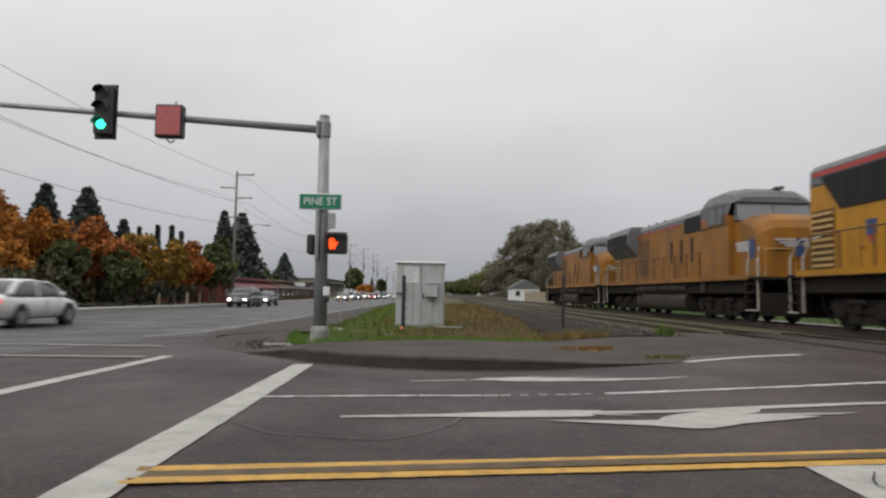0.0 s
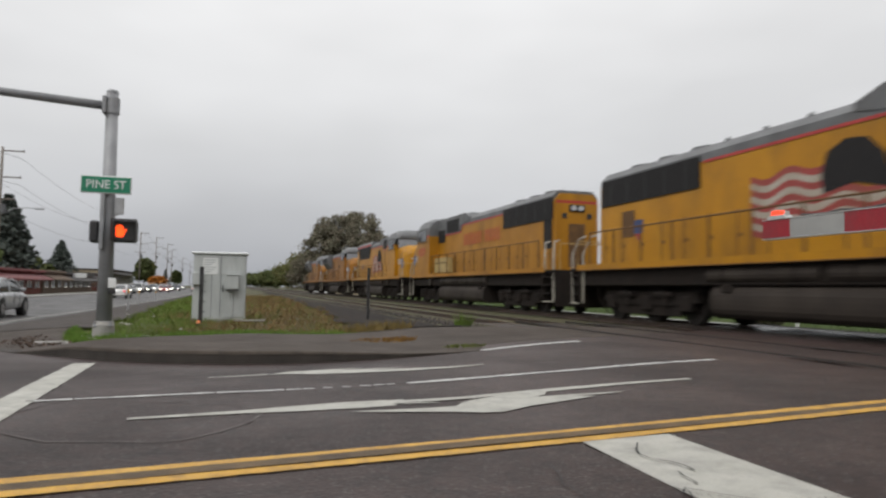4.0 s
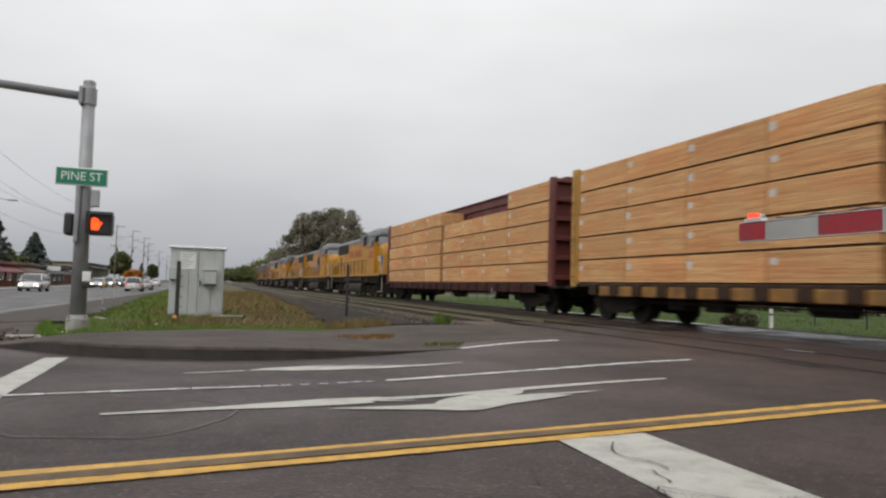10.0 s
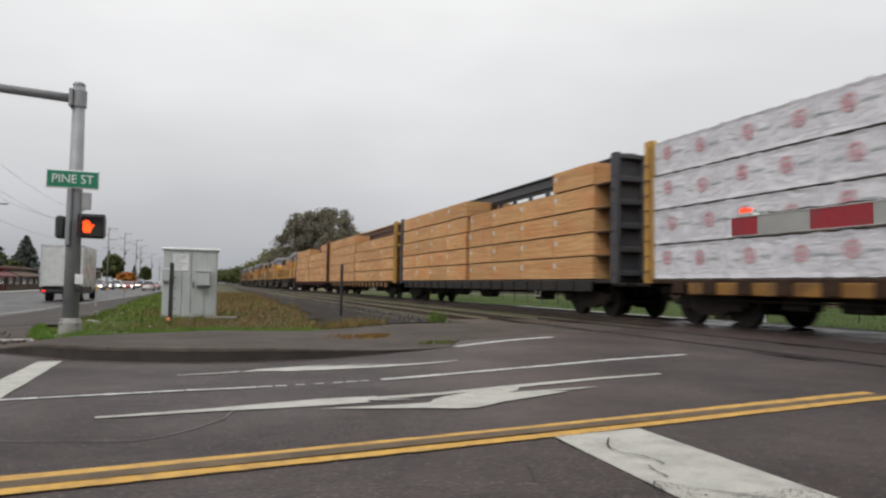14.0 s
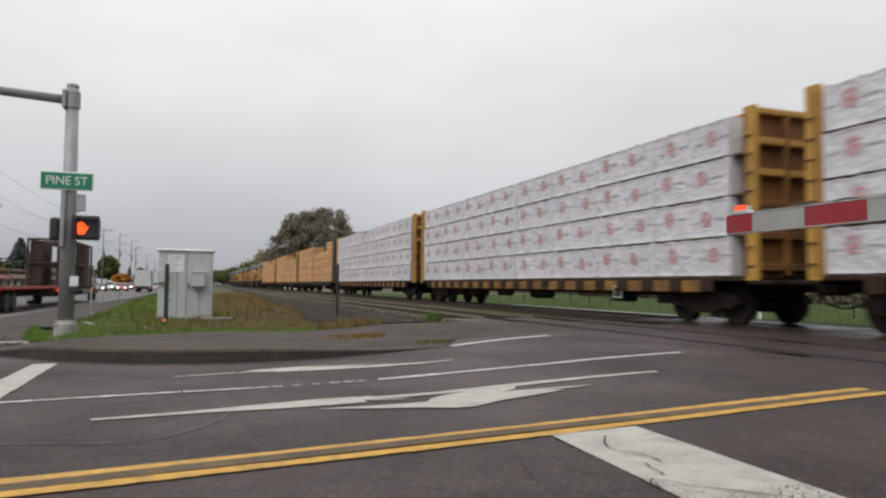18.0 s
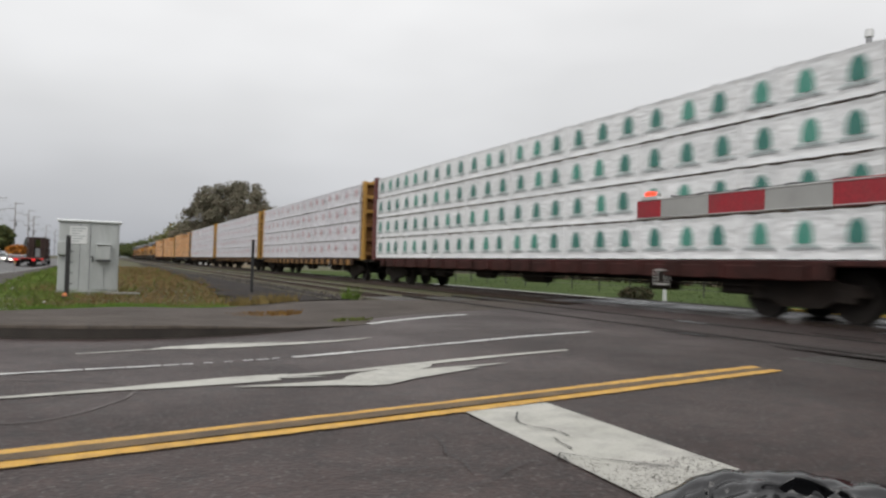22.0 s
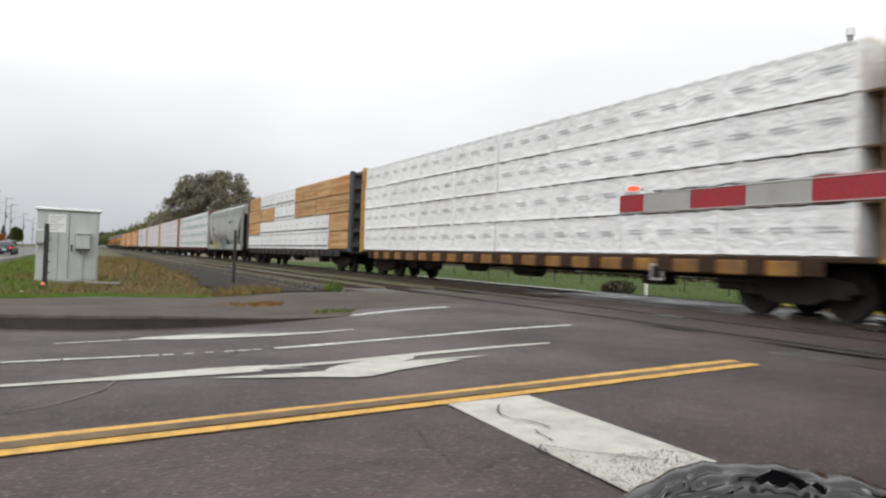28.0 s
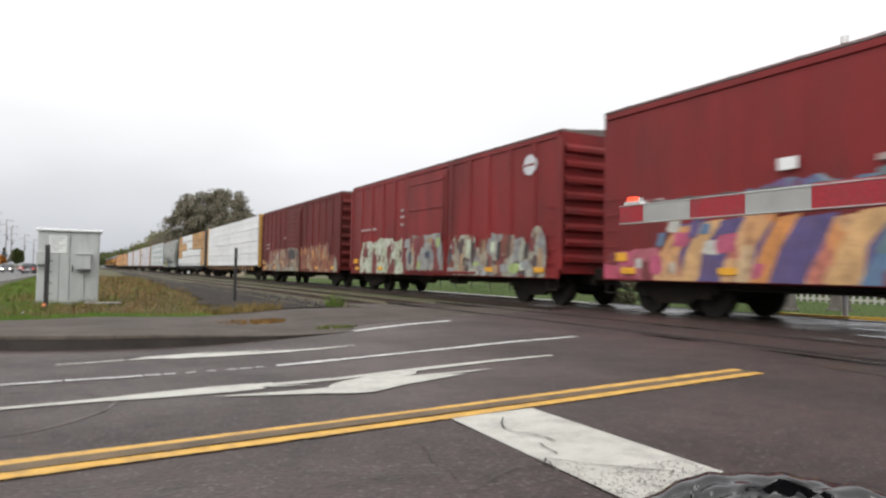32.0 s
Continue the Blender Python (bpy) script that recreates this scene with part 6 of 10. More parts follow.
    part("junction_box", MB().cbox(*sided(side, 1.36, 1.48), -5.9, -5.5, 1.05, 1.45, 0.03), "tank", T)
    # added dark mass that closes the bright gaps behind the trucks
    part("center_frame", MB().cbox(-0.55, 0.55, -9.7, 9.7, 0.42, 1.04, 0.03), "under", T)
    for y in (-6.6, 6.6):
        truck(T, y, (-1.9, -0.1, 1.8), 0.53)
        part("sand_pipe", MB().tube([(side * 1.2, y + 2.5, 1.2), (side * 1.1, y + 2.55, 0.6), (side * 0.85, y + 2.4, 0.15)], 0.03), "under", T)
    # paint work on the sides
    if number:
        rz = -90 if side < 0 else 90
        text_part("road_number", number, 0.74, "red", T, Matrix.Translation((side * 1.527, -7.3, 3.02)) @ Euler((radians(90), 0, radians(rz))).to_matrix().to_4x4())
    if lettering:
        for k in range(13):
            if k != 5:
                part("painted_letter_bar", MB().prism([(3.9 - 0.40 * k - 0.30, 3.14), (3.9 - 0.40 * k - 0.30, 3.70), (3.9 - 0.40 * k - 0.10, 3.76), (3.9 - 0.40 * k, 3.66), (3.9 - 0.40 * k, 3.18), (3.9 - 0.40 * k - 0.12, 3.12)], "x", *sided(side, 0.938, 0.943)), "letter_red", T)
    if flag:
        stripes_flag(T, side, -1.07, 2.5, 2.25, 3.62, side * 0.945)
        part("shield", MB().prism([(6.95, 2.62), (6.95, 3.0), (7.4, 3.0), (7.4, 2.62), (7.17, 2.35)], "x", *sided(side, 0.937, 0.945)), "blue", T, "painted shield emblem")
        part("shield_base", MB().prism([(7.0, 2.58), (7.35, 2.58), (7.17, 2.38)], "x", *sided(side, 0.945, 0.949)), "red", T)
    if style == "sd_front":
        c = part("cream_panel", MB().cbox(*sided(side, 0.95, 1.26), -5.5, -2.9, 1.75, 2.6, 0.02), "cream", T, "cream battery box panel")
        for k in range(8):
            part("vent_bar", MB().box(*sided(side, 1.26, 1.266), -5.3 + 0.29 * k, -5.12 + 0.29 * k, 2.28, 2.34), "under", c)
    return T


LOCO_LABEL = "yellow and grey diesel locomotive with "
put(locomotive(LOCO_LABEL + "an overhanging radiator", "ge", -1, paint="yellow_old"), 180.0, 157.7)
put(locomotive(LOCO_LABEL + "soot-stained sides", "ge", -1, paint="yellow_old"), 157.7, 135.4)
put(locomotive(LOCO_LABEL + "a dark slanted grille", "ace", -1, flag=True), 135.4, 111.8)
put(locomotive(LOCO_LABEL + "its cab leading", "sd_front", 1, number="4509", lettering=True, paint="yellow_mid"), 111.8, 89.3, flip=True)
put(locomotive(LOCO_LABEL + "a large painted banner", "sd", -1, number="4364", flag=True), 89.3, 67.2)
put(locomotive(LOCO_LABEL + "road number 4385", "sd", -1, number="4385", lettering=True), 67.2, 44.9)


# ---------------------------------------------------------------- centre-beam lumber cars
PACK = {}


def pack_mesh(length, h, mat, sag, variant=0):
    key = (round(length, 2), round(h, 2), mat, variant if sag else 0)
    if key in PACK:
        return PACK[key]
    if not sag:
        PACK[key] = MB().cbox(-0.62, 0.62, -length / 2, length / 2, 0, h, 0.012).mesh("lumber_pack", mat)
        return PACK[key]
    # a pack in loose plastic: its faces fall in between the boards' edges, its corners are crumpled
    r = random.Random(91 + variant)
    ph = [r.uniform(0, 6.28) for _ in range(8)]
    ny = max(10, int(length / 0.11))
    around = [(-1, q) for q in (0.0, 0.1, 0.3, 0.5, 0.7, 0.88, 1.0)] + [(x, 1.0) for x in (-0.85, -0.4, 0.4, 0.85)] + [(1, q) for q in (1.0, 0.5, 0.0)]
    v, f, k = [], [], len(around)
    for i in range(ny + 1):
        y = -length / 2 + length * i / ny
        u = 1.0 if 0 < i < ny else 0.0
        for j, (sx, q) in enumerate(around):
            w = math.sin(9.1 * y + 7.0 * q + ph[0]) + math.sin(17.3 * y - 11.0 * q + ph[1]) + 0.8 * math.sin(31.0 * y + 5.0 * q + ph[2]) + r.uniform(-0.7, 0.7)
            x, z = 0.62 * sx, q * h
            if abs(sx) == 1 and 0.05 < q < 0.95:
                x -= math.copysign(0.0042 * (w + 3.4) * u, x)
            if q == 1.0:
                z += 0.007 * u * (w - 0.5) - (0.02 if abs(sx) == 1 else 0.0)
                if abs(sx) == 1 and r.random() < 0.10:
                    z += 0.035
            if q == 0.0:
                z -= 0.008 * u * (w * 0.5)
            v.append((x, y, z))
    for i in range(ny):
        for j in range(k - 1):
            f.append((i * k + j, i * k + j + 1, (i + 1) * k + j + 1, (i + 1) * k + j))
        f.append((i * k + k - 1, i * k, (i + 1) * k, (i + 1) * k + k - 1))
    f += [tuple(range(k))[::-1], tuple(range(ny * k, ny * k + k))]
    PACK[key] = MB().add(v, f).mesh("lumber_pack", mat)
    return PACK[key]


MARKS = {}


def mark_meshes(kind, length, h, variant):
    """The prints on the outer face of a pack, each a mesh of its own: (name, mesh)."""
    key = (kind, round(length, 2), round(h, 2), variant)
    if key in MARKS:
        return MARKS[key]
    r = random.Random(17 * variant + len(kind))
    x = -0.624
    out = []

    def flat(name, pts, mat):
        out.append((name, MB().prism(pts, "x", x - 0.003, x).mesh(name, mat)))

    def bar(name, ya, yb, za, zb, mat):
        flat(name, [(ya, za), (yb, za), (yb, zb), (ya, zb)], mat)
    if kind == "tag":
        q = r.uniform(0.0, 0.06)
        bar("pack_tag", length / 2 - 0.22 - q, length / 2 - 0.05 - q, h * 0.48 + q, h * 0.78, "tag")
    elif kind == "red":
        for k in range(2):
            y = -length / 4 + k * length / 2 + r.uniform(-0.25, 0.25)
            z = h * 0.36 + r.uniform(-0.05, 0.08)
            n = 12
            ring = [(x - 0.002, y + q * math.cos(6.2832 * i / n), z + 0.14 + 1.1 * q * math.sin(6.2832 * i / n)) for q in (0.165, 0.115) for i in range(n)]
            mk = MB().add(ring, [(i, n + i, n + (i + 1) % n, (i + 1) % n) for i in range(n)])
            mk.add([(x - 0.002, y - 0.06, z + 0.07), (x - 0.002, y + 0.06, z + 0.07), (x - 0.002, y + 0.075, z + 0.15), (x - 0.002, y, z + 0.215), (x - 0.002, y - 0.075, z + 0.15)], [(4, 3, 2, 1, 0)])
            out.append(("printed_mark", mk.mesh("printed_mark", "mark_r")))
            bar("printed_line", y - 0.62, y - 0.26, z + 0.10, z + 0.135, "mark_k")
            bar("printed_line", y + 0.27, y + 0.52, z + 0.05, z + 0.075, "mark_k")
    elif kind == "green":
        for k in range(3):
            y = -length / 3 + k * length / 3 + r.uniform(-0.06, 0.06)
            z = h * 0.26
            flat("printed_mark", [(y - 0.15, z + 0.05), (y + 0.15, z + 0.05), (y + 0.17, z + 0.12), (y + 0.16, z + 0.27), (y + 0.12, z + 0.38), (y + 0.05, z + 0.46), (y, z + 0.48), (y - 0.05, z + 0.46), (y - 0.12, z + 0.38), (y - 0.16, z + 0.27), (y - 0.17, z + 0.12)], "tree_print" if r.random() < 0.75 else "mark_g")
            bar("printed_line", y - 0.36, y + 0.36, z - 0.05, z - 0.015, "mark_k")
            bar("printed_line", y - 0.27, y + 0.27, z + 0.0, z + 0.025, "mark_t")
    elif kind == "grey":
        for k in range(3):
            y = -length / 3 + k * length / 3 + r.uniform(-0.05, 0.05)
            z = h * 0.48 + r.uniform(-0.02, 0.02)
            bar("printed_line", y - 0.26, y + 0.22, z, z + 0.022, "mark_k")
            bar("printed_line", y - 0.16, y + 0.28, z + 0.07, z + 0.095, "mark_k")
    else:
        y = -length / 2 + 0.05
        while y < length / 2 - 0.25:
            e = min(length / 2 - 0.05, y + r.uniform(0.5, 1.3))
            sag = r.uniform(-0.02, 0.02)
            flat("printed_band", [(y, 0.11 + sag), (e, 0.10 - sag), (e - 0.02, 0.20 - sag), (y + 0.03, 0.21 + sag)], "mark_d")
            y = e + r.uniform(0.03, 0.12)
        n = max(2, int(length / 1.1))
        for k in range(n):
            y = -length / 2 + (k + 0.5) * length / n
            bar("printed_line", y - 0.30, y + 0.30, h * 0.52, h * 0.58, "mark_t")
    MARKS[key] = out
    return out


def centerbeam(label, paint, front, rear, load, beam_open=False, tuck=0.0):
    """A flat car with a bulkhead at each end and a beam along its middle, loaded with packs of lumber."""
    T = thing("centerbeam_car", label, "freight car", "lumber cars")
    L2 = 0.5 * (front - rear)
    lo, hi = -L2 + 0.9, L2 - 0.9
    deck = MB()
    deck.cbox(-1.42, 1.42, lo, hi, 0.98, 1.09, 0.02)
    edge = {"caryel": "sillgrime", "carred": "sillred", "carblk": "sillblk"}[paint]
    part("deck", deck, edge, T)
    for s in (-1, 1):
        sill = part("side_sill", MB().cbox(s * 1.34, s * 1.44, lo + 1.5, hi - 1.5, 0.72, 1.0, 0.02), "silldull" if paint == "caryel" else edge, T)
        for k in range(19):
            y = lo + 1.2 + k * (hi - lo - 2.4) / 18
            part("stake_pocket", MB().cbox(s * 1.43, s * 1.50, y - 0.20, y + 0.20, 0.74, 1.07, 0.015), edge, sill)
    part("center_sill", MB().cbox(-0.3, 0.3, lo + 0.4, hi - 0.4, 0.62, 0.98, 0.02), "under", T)
    for y in (-3.4, -1.2, 1.2, 3.6):
        part("cross_bearer", MB().cbox(-1.3, 1.3, y - 0.09, y + 0.09, 0.66, 0.98, 0.02), "under", T)
    part("brake_cylinder", MB().cyl((-0.95, 1.5, 0.62), (-0.95, 2.5, 0.62), 0.17, 10), "under", T)
    part("air_reservoir", MB().cyl((-0.8, -1.4, 0.6), (-0.8, -0.2, 0.6), 0.2, 10), "under", T)
    part("winch_rod", MB().tube([(-1.25, lo + 2.5, 0.60), (-1.25, hi - 2.5, 0.60)], 0.02), "under", T)
    pl = part("placard", MB().cbox(-1.455, -1.43, -6.75, -6.35, 0.53, 0.88, 0.01), "under", T, "dark placard board with a pale rim")
    part("placard_rim", MB().box(-1.462, -1.455, -6.75, -6.35, 0.84, 0.88).box(-1.462, -1.455, -6.75, -6.35, 0.53, 0.57).box(-1.462, -1.455, -6.75, -6.70, 0.57, 0.84).box(-1.462, -1.455, -6.40, -6.35, 0.57, 0.84), "old_white", pl)
    for y in (-8.2, -6.1, 5.2, 6.6):
        part("brake_rigging", MB().cbox(-1.15, -0.7, y - 0.35, y + 0.35, 0.42, 0.80, 0.05), "under", T)
    # bulkheads
    # yellow cars' end panels: rust plus the shade between cars, both in the colour
    panel = "end_rust_shade" if paint == "caryel" else paint
    for s in (-1, 1):
        y = s * (L2 - 0.95)
        b = part("bulkhead", MB().cbox(-1.45, 1.45, y, y + s * 0.10, 1.05, 4.60, 0.02), panel, T, "end bulkhead")
        for x in (-1.44, 1.28):
            part("bulkhead_post", MB().cbox(x, x + 0.16, y - s * 0.02, y + s * 0.30, 0.98, 4.76, 0.02), paint, b)
        for k in range(5):
            z = 1.2 + k * 0.68
            part("bulkhead_rib", MB().cbox(-1.3, 1.3, y + s * 0.10, y + s * 0.27, z, z + 0.16, 0.02), paint if k > 2 else panel, b)
        part("top_rail", MB().cbox(-1.44, 1.44, y, y + s * 0.28, 4.58, 4.72, 0.02), paint, b)
        for k in range(8):
            part("ladder_rung", MB().cyl((-1.47, y + s * 0.03, 1.3 + 0.4 * k), (-1.47, y + s * 0.29, 1.3 + 0.4 * k), 0.016, 5), "seam" if paint == "caryel" else paint, b)
        for x in (-0.55, 0.45):
            part("bulkhead_stiffener", MB().cbox(x, x + 0.12, y + s * 0.08, y + s * 0.29, 1.1, 4.56, 0.02), panel, b)
        part("end_platform", MB().cbox(-1.42, 1.42, y + s * 0.05, y + s * 0.72, 0.9, 1.0, 0.02), "under", T)
        coupler(T, s * (L2 - (tuck if s < 0 else 0.0)), s)
        truck(T, s * (L2 - 2.75), (-0.89, 0.89), 0.46)
    # the beam
    web = "beamgrime" if paint == "caryel" else paint
    beam = part("center_beam", MB().cbox(-0.13, 0.13, lo + 1.2, hi - 1.2, 4.62, 4.98, 0.02).cbox(-0.10, 0.10, lo, hi, 1.09, 1.2, 0.02), web, T, "riveted centre beam")
    part("top_chord", MB().cbox(-0.22, 0.22, lo + 1.1, hi - 1.1, 4.98, 5.05, 0.02), paint, beam)
    for k in range(15):
        y = lo + 0.7 + k * (hi - lo - 1.4) / 14
        part("beam_post", MB().cbox(-0.07, 0.07, y - 0.09, y + 0.09, 1.2, 4.64, 0.02), web, beam)
        if k < 14:
            y2 = lo + 0.7 + (k + 1) * (hi - lo - 1.4) / 14
            br = MB().prism([(y + 0.09, 4.64), (y2 - 0.09, 4.64), (y2 - 0.09, 4.50), (y2 - 0.3, 4.28), (y + 0.3, 4.28), (y + 0.09, 4.50)], "x", -0.05, 0.05) if not beam_open else MB().cbox(-0.05, 0.05, y + 0.09, y2 - 0.09, 4.50, 4.64, 0.02)
            part("beam_gusset", br, web, beam)
    # packs: columns of (length, rows, kinds)
    rows_n, cols = load
    h_total = 3.60
    y = hi - 0.12
    vi = 0
    for ci, (length, rows, kind, gap) in enumerate(cols):
        yc = y - length / 2
        for r in range(rows):
            h = h_total / rows_n
            kd = kind[r] if isinstance(kind, (list, tuple)) else kind
            if kd is None:
                continue
            g = 0.022 if kd in ("grey", "dark") else 0.030 if kd in ("red", "green") else 0.045
            mat = {"wood": "lumber", "pale": "lumber2", "red": "wrap", "green": "wrap_b", "grey": "wrap_b", "dark": "wrap_b"}[kd]
            for s in (-1, 1):
                vi += 1
                pk = part("lumber_pack", pack_mesh(length - 0.012 if mat.startswith("wrap") else length - 0.03, h - g, mat, mat.startswith("wrap"), vi % 5), None, T,
                          m=pose(s * 0.76 + 0.008 * ((vi * 7) % 5 - 2), yc, 1.09 + r * h + 0.66 * g, 0, 0, 0 if s < 0 else 180))
                if s < 0:
                    mk = {"wood": "tag", "pale": "tag"}.get(kd, kd)
                    if kd != "pale":
                        for mn, me in mark_meshes(mk, length - 0.03, h - g, vi % 3):
                            part(mn, me, None, pk)
        y -= length + gap
    # solid dark sheets between rows: dunnage and the gap's shade in one colour
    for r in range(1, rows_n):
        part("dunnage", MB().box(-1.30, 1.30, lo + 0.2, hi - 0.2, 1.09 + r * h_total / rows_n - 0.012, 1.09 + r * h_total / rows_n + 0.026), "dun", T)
    return T


def packs(n, length, rows, kind, gap_last=0.0, gap=0.0):
    return [(length, rows, kind, gap if i < n - 1 else gap_last) for i in range(n)]


p8 = 2.62
put(centerbeam("red-brown centre-beam car stacked with bare yellow lumber", "carred", 44.9, 20.5, (5, packs(4, p8, 5, "wood", 0.45) + packs(3, p8, 4, "wood") + packs(1, p8 + 0.95, 5, "wood"))), 44.9, 20.5)
put(centerbeam("yellow centre-beam car stacked with bare yellow lumber", "caryel", 20.5, -3.9, (5, packs(4, p8, 5, "wood", 0.45) + packs(3, p8 + 0.05, 4, "wood") + packs(1, p8 + 0.8, 4, "wood"))), 20.5, -3.9)
put(centerbeam("black centre-beam car stacked with bare yellow lumber", "carblk", -3.9, -27.9, (5, packs(4, p8 - 0.05, 5, "wood", 0.45) + packs(3, p8 - 0.05, 4, "wood") + packs(1, p8 - 0.05, 5, "wood")), beam_open=True), -3.9, -27.9)
put(centerbeam("yellow centre-beam car loaded with white-wrapped lumber marked in red", "caryel", -27.9, -51.7, (4, packs(3, 2.6, 4, "red") + packs(1, 2.6, 3, "red", 0.05) + packs(4, 2.7, 4, "red"))), -27.9, -51.7)
put(centerbeam("yellow centre-beam car loaded with white-wrapped lumber marked in red", "caryel", -51.7, -76.2, (4, packs(4, 2.75, 4, "red", 0.04) + packs(4, 2.75, 4, "red"))), -51.7, -76.2)
put(centerbeam("yellow centre-beam car loaded with white-wrapped lumber marked in red", "caryel", -76.2, -100.8, (4, packs(4, 2.78, 4, "red", 0.04) + packs(4, 2.76, 4, "red"))), -76.2, -100.8)
put(centerbeam("red-brown centre-beam car loaded with white packs printed in green", "carred", -100.8, -125.6, (4, packs(4, 2.85, 4, "green", 0.03) + packs(4, 2.83, 4, "green")), tuck=0.7), -100.8, -125.6)
mixed = [(3.65, 4, ["dark", "pale", "pale", "pale"], 0.02), (3.95, 4, ["dark", "dark", "pale", "dark"], 0.02), (4.75, 4, ["dark", "dark", "dark", "dark"], 0.02),
         (4.1, 4, ["dark", "dark", "pale", "pale"], 0.02), (2.4, 4, ["dark", "dark", "pale", "pale"], 0.02), (3.05, 4, ["pale", "pale", "pale", "pale"], 0.0)]
put(centerbeam("black centre-beam car with mixed bare and white-wrapped lumber", "carblk", -142.6, -166.6, (4, mixed)), -142.6, -166.6)
put(centerbeam("yellow centre-beam car loaded with white packs with grey print", "caryel", -166.6, -191.1, (4, packs(4, 2.75, 4, "grey", 0.03) + packs(4, 2.76, 4, "grey"))), -166.6, -191.1)


# ---------------------------------------------------------------- graffiti as loose painted shapes
def graffiti(parent, y0, y1, z0, z1, x, fills, outline, back, seed, n, lean=0.15, thin=1.0):
    """A row of swollen, overlapping sprayed shapes with an outline over a cloud of paint; nothing that can be read."""
    r = random.Random(seed)
    w = (y1 - y0) / n
    if back:
        pts_t, pts_b = [], []
        m = 4 * n
        for i in range(m + 1):
            y = y0 - 0.1 + (y1 - y0 + 0.2) * i / m
            pts_t.append((y, z0 + (z1 - z0) * r.uniform(0.72, 1.1)))
            pts_b.append((y, z0 - r.uniform(0.0, 0.08)))
        cloud = MB()
        for i in range(m):
            q = [pts_b[i], pts_b[i + 1], pts_t[i + 1], pts_t[i]]
            cloud.add([(x, p[0], p[1]) for p in q], [(3, 2, 1, 0)])
        part("graffiti_ground", cloud, back, parent, "faded cloud of sprayed paint")
    for k in range(n):
        base = y1 - (k + 1) * w
        st = [(0.5 + (0.5 if i % 2 else -0.5) * r.uniform(0.2, 1.0), q) for i, q in enumerate(sorted((r.random() for _ in range(6)), key=lambda v: v + r.uniform(-0.45, 0.45)))]
        hh = (z1 - z0) * r.uniform(0.8, 1.0)
        zz = z0 + r.uniform(0.0, 0.12)
        lo_q, hi_q = min(q for _, q in st), max(q for _, q in st)
        st = [(u, (q - lo_q) / max(0.05, hi_q - lo_q) * 1.12 - 0.06) for u, q in st]
        pts = []
        for (u, q), (u2, q2) in zip(st, st[1:]):
            for i in range(3):
                f = i / 3
                pts.append((u + (u2 - u) * f, q + (q2 - q) * f))
        pts.append(st[-1])
        sm = [pts[0]] + [tuple((a[j] + 2 * b_[j] + c[j]) / 4 for j in (0, 1)) for a, b_, c in zip(pts, pts[1:], pts[2:])] + [pts[-1]]
        path = [(base + w * (1 - u) * 1.05 + lean * (q - 0.5) * hh, zz + 0.1 + q * (hh - 0.2)) for u, q in sm]
        fat = w * r.uniform(0.24, 0.5) * thin
        for name, extra, mat, lift in (("graffiti_outline", 0.10 * thin, outline, 0.004), ("graffiti_shape", 0.0, fills[(k + seed) % len(fills)], 0.008)):
            mb = MB()
            ring_l, ring_r = [], []
            for i, p in enumerate(path):
                a, b_ = path[max(i - 1, 0)], path[min(i + 1, len(path) - 1)]
                d = Vector((b_[0] - a[0], b_[1] - a[1])).normalized()
                t = (fat * (0.75 + 0.45 * math.sin(i * 0.9 + 2 * k)) + extra) / 2
                ring_l.append((x - lift - 0.0002 * i, p[0] - d.y * t, max(p[1] + d.x * t, z0 - 0.05)))
                ring_r.append((x - lift - 0.0002 * i, p[0] + d.y * t, max(p[1] - d.x * t, z0 - 0.05)))
            m = len(path)
            mb.add(ring_l + ring_r, [(i, i + 1, m + i + 1, m + i) for i in range(m - 1)])
            part(name, mb, mat, parent)


def sprayed(parent, y0, y1, z0, z1, x, cols, lean, seed, name="graffiti_stripe"):
    """Leaning bands of spray paint side by side."""
    r = random.Random(seed)
    y = y1
    k = 0
    while y > y0:
        w = r.uniform(0.35, 0.75)
        zt = z1 + r.uniform(-0.12, 0.1)
        j = r.uniform(-0.1, 0.1)
        mb = MB()
        mb.add([(x - 0.0004 * (k % 3), y - lean, z0), (x - 0.0004 * (k % 3), y - w - 0.06 - lean, z0), (x - 0.0004 * (k % 3), y - w * 0.5 - 0.1 + j - lean * 0.45, 0.5 * (z0 + zt)), (x - 0.0004 * (k % 3), y - w - 0.05, zt), (x - 0.0004 * (k % 3), y + 0.03, zt - 0.05), (x - 0.0004 * (k % 3), y + 0.05 + j - lean * 0.5, 0.5 * (z0 + zt))], [(0, 1, 2, 5), (5, 2, 3, 4)])
        part(name, mb, cols[k % len(cols)], parent)
        y -= w
        k += 1


def spray(name, c, c2=None):
    return pm("spray_" + name, c, c2 or tuple(0.65 * q for q in c), 2.6, 0.55, bump=0.05, fine=18, dirt=(0.12, 0.07, 0.055), dirt_amt=0.45, dirt_scale=2.2)


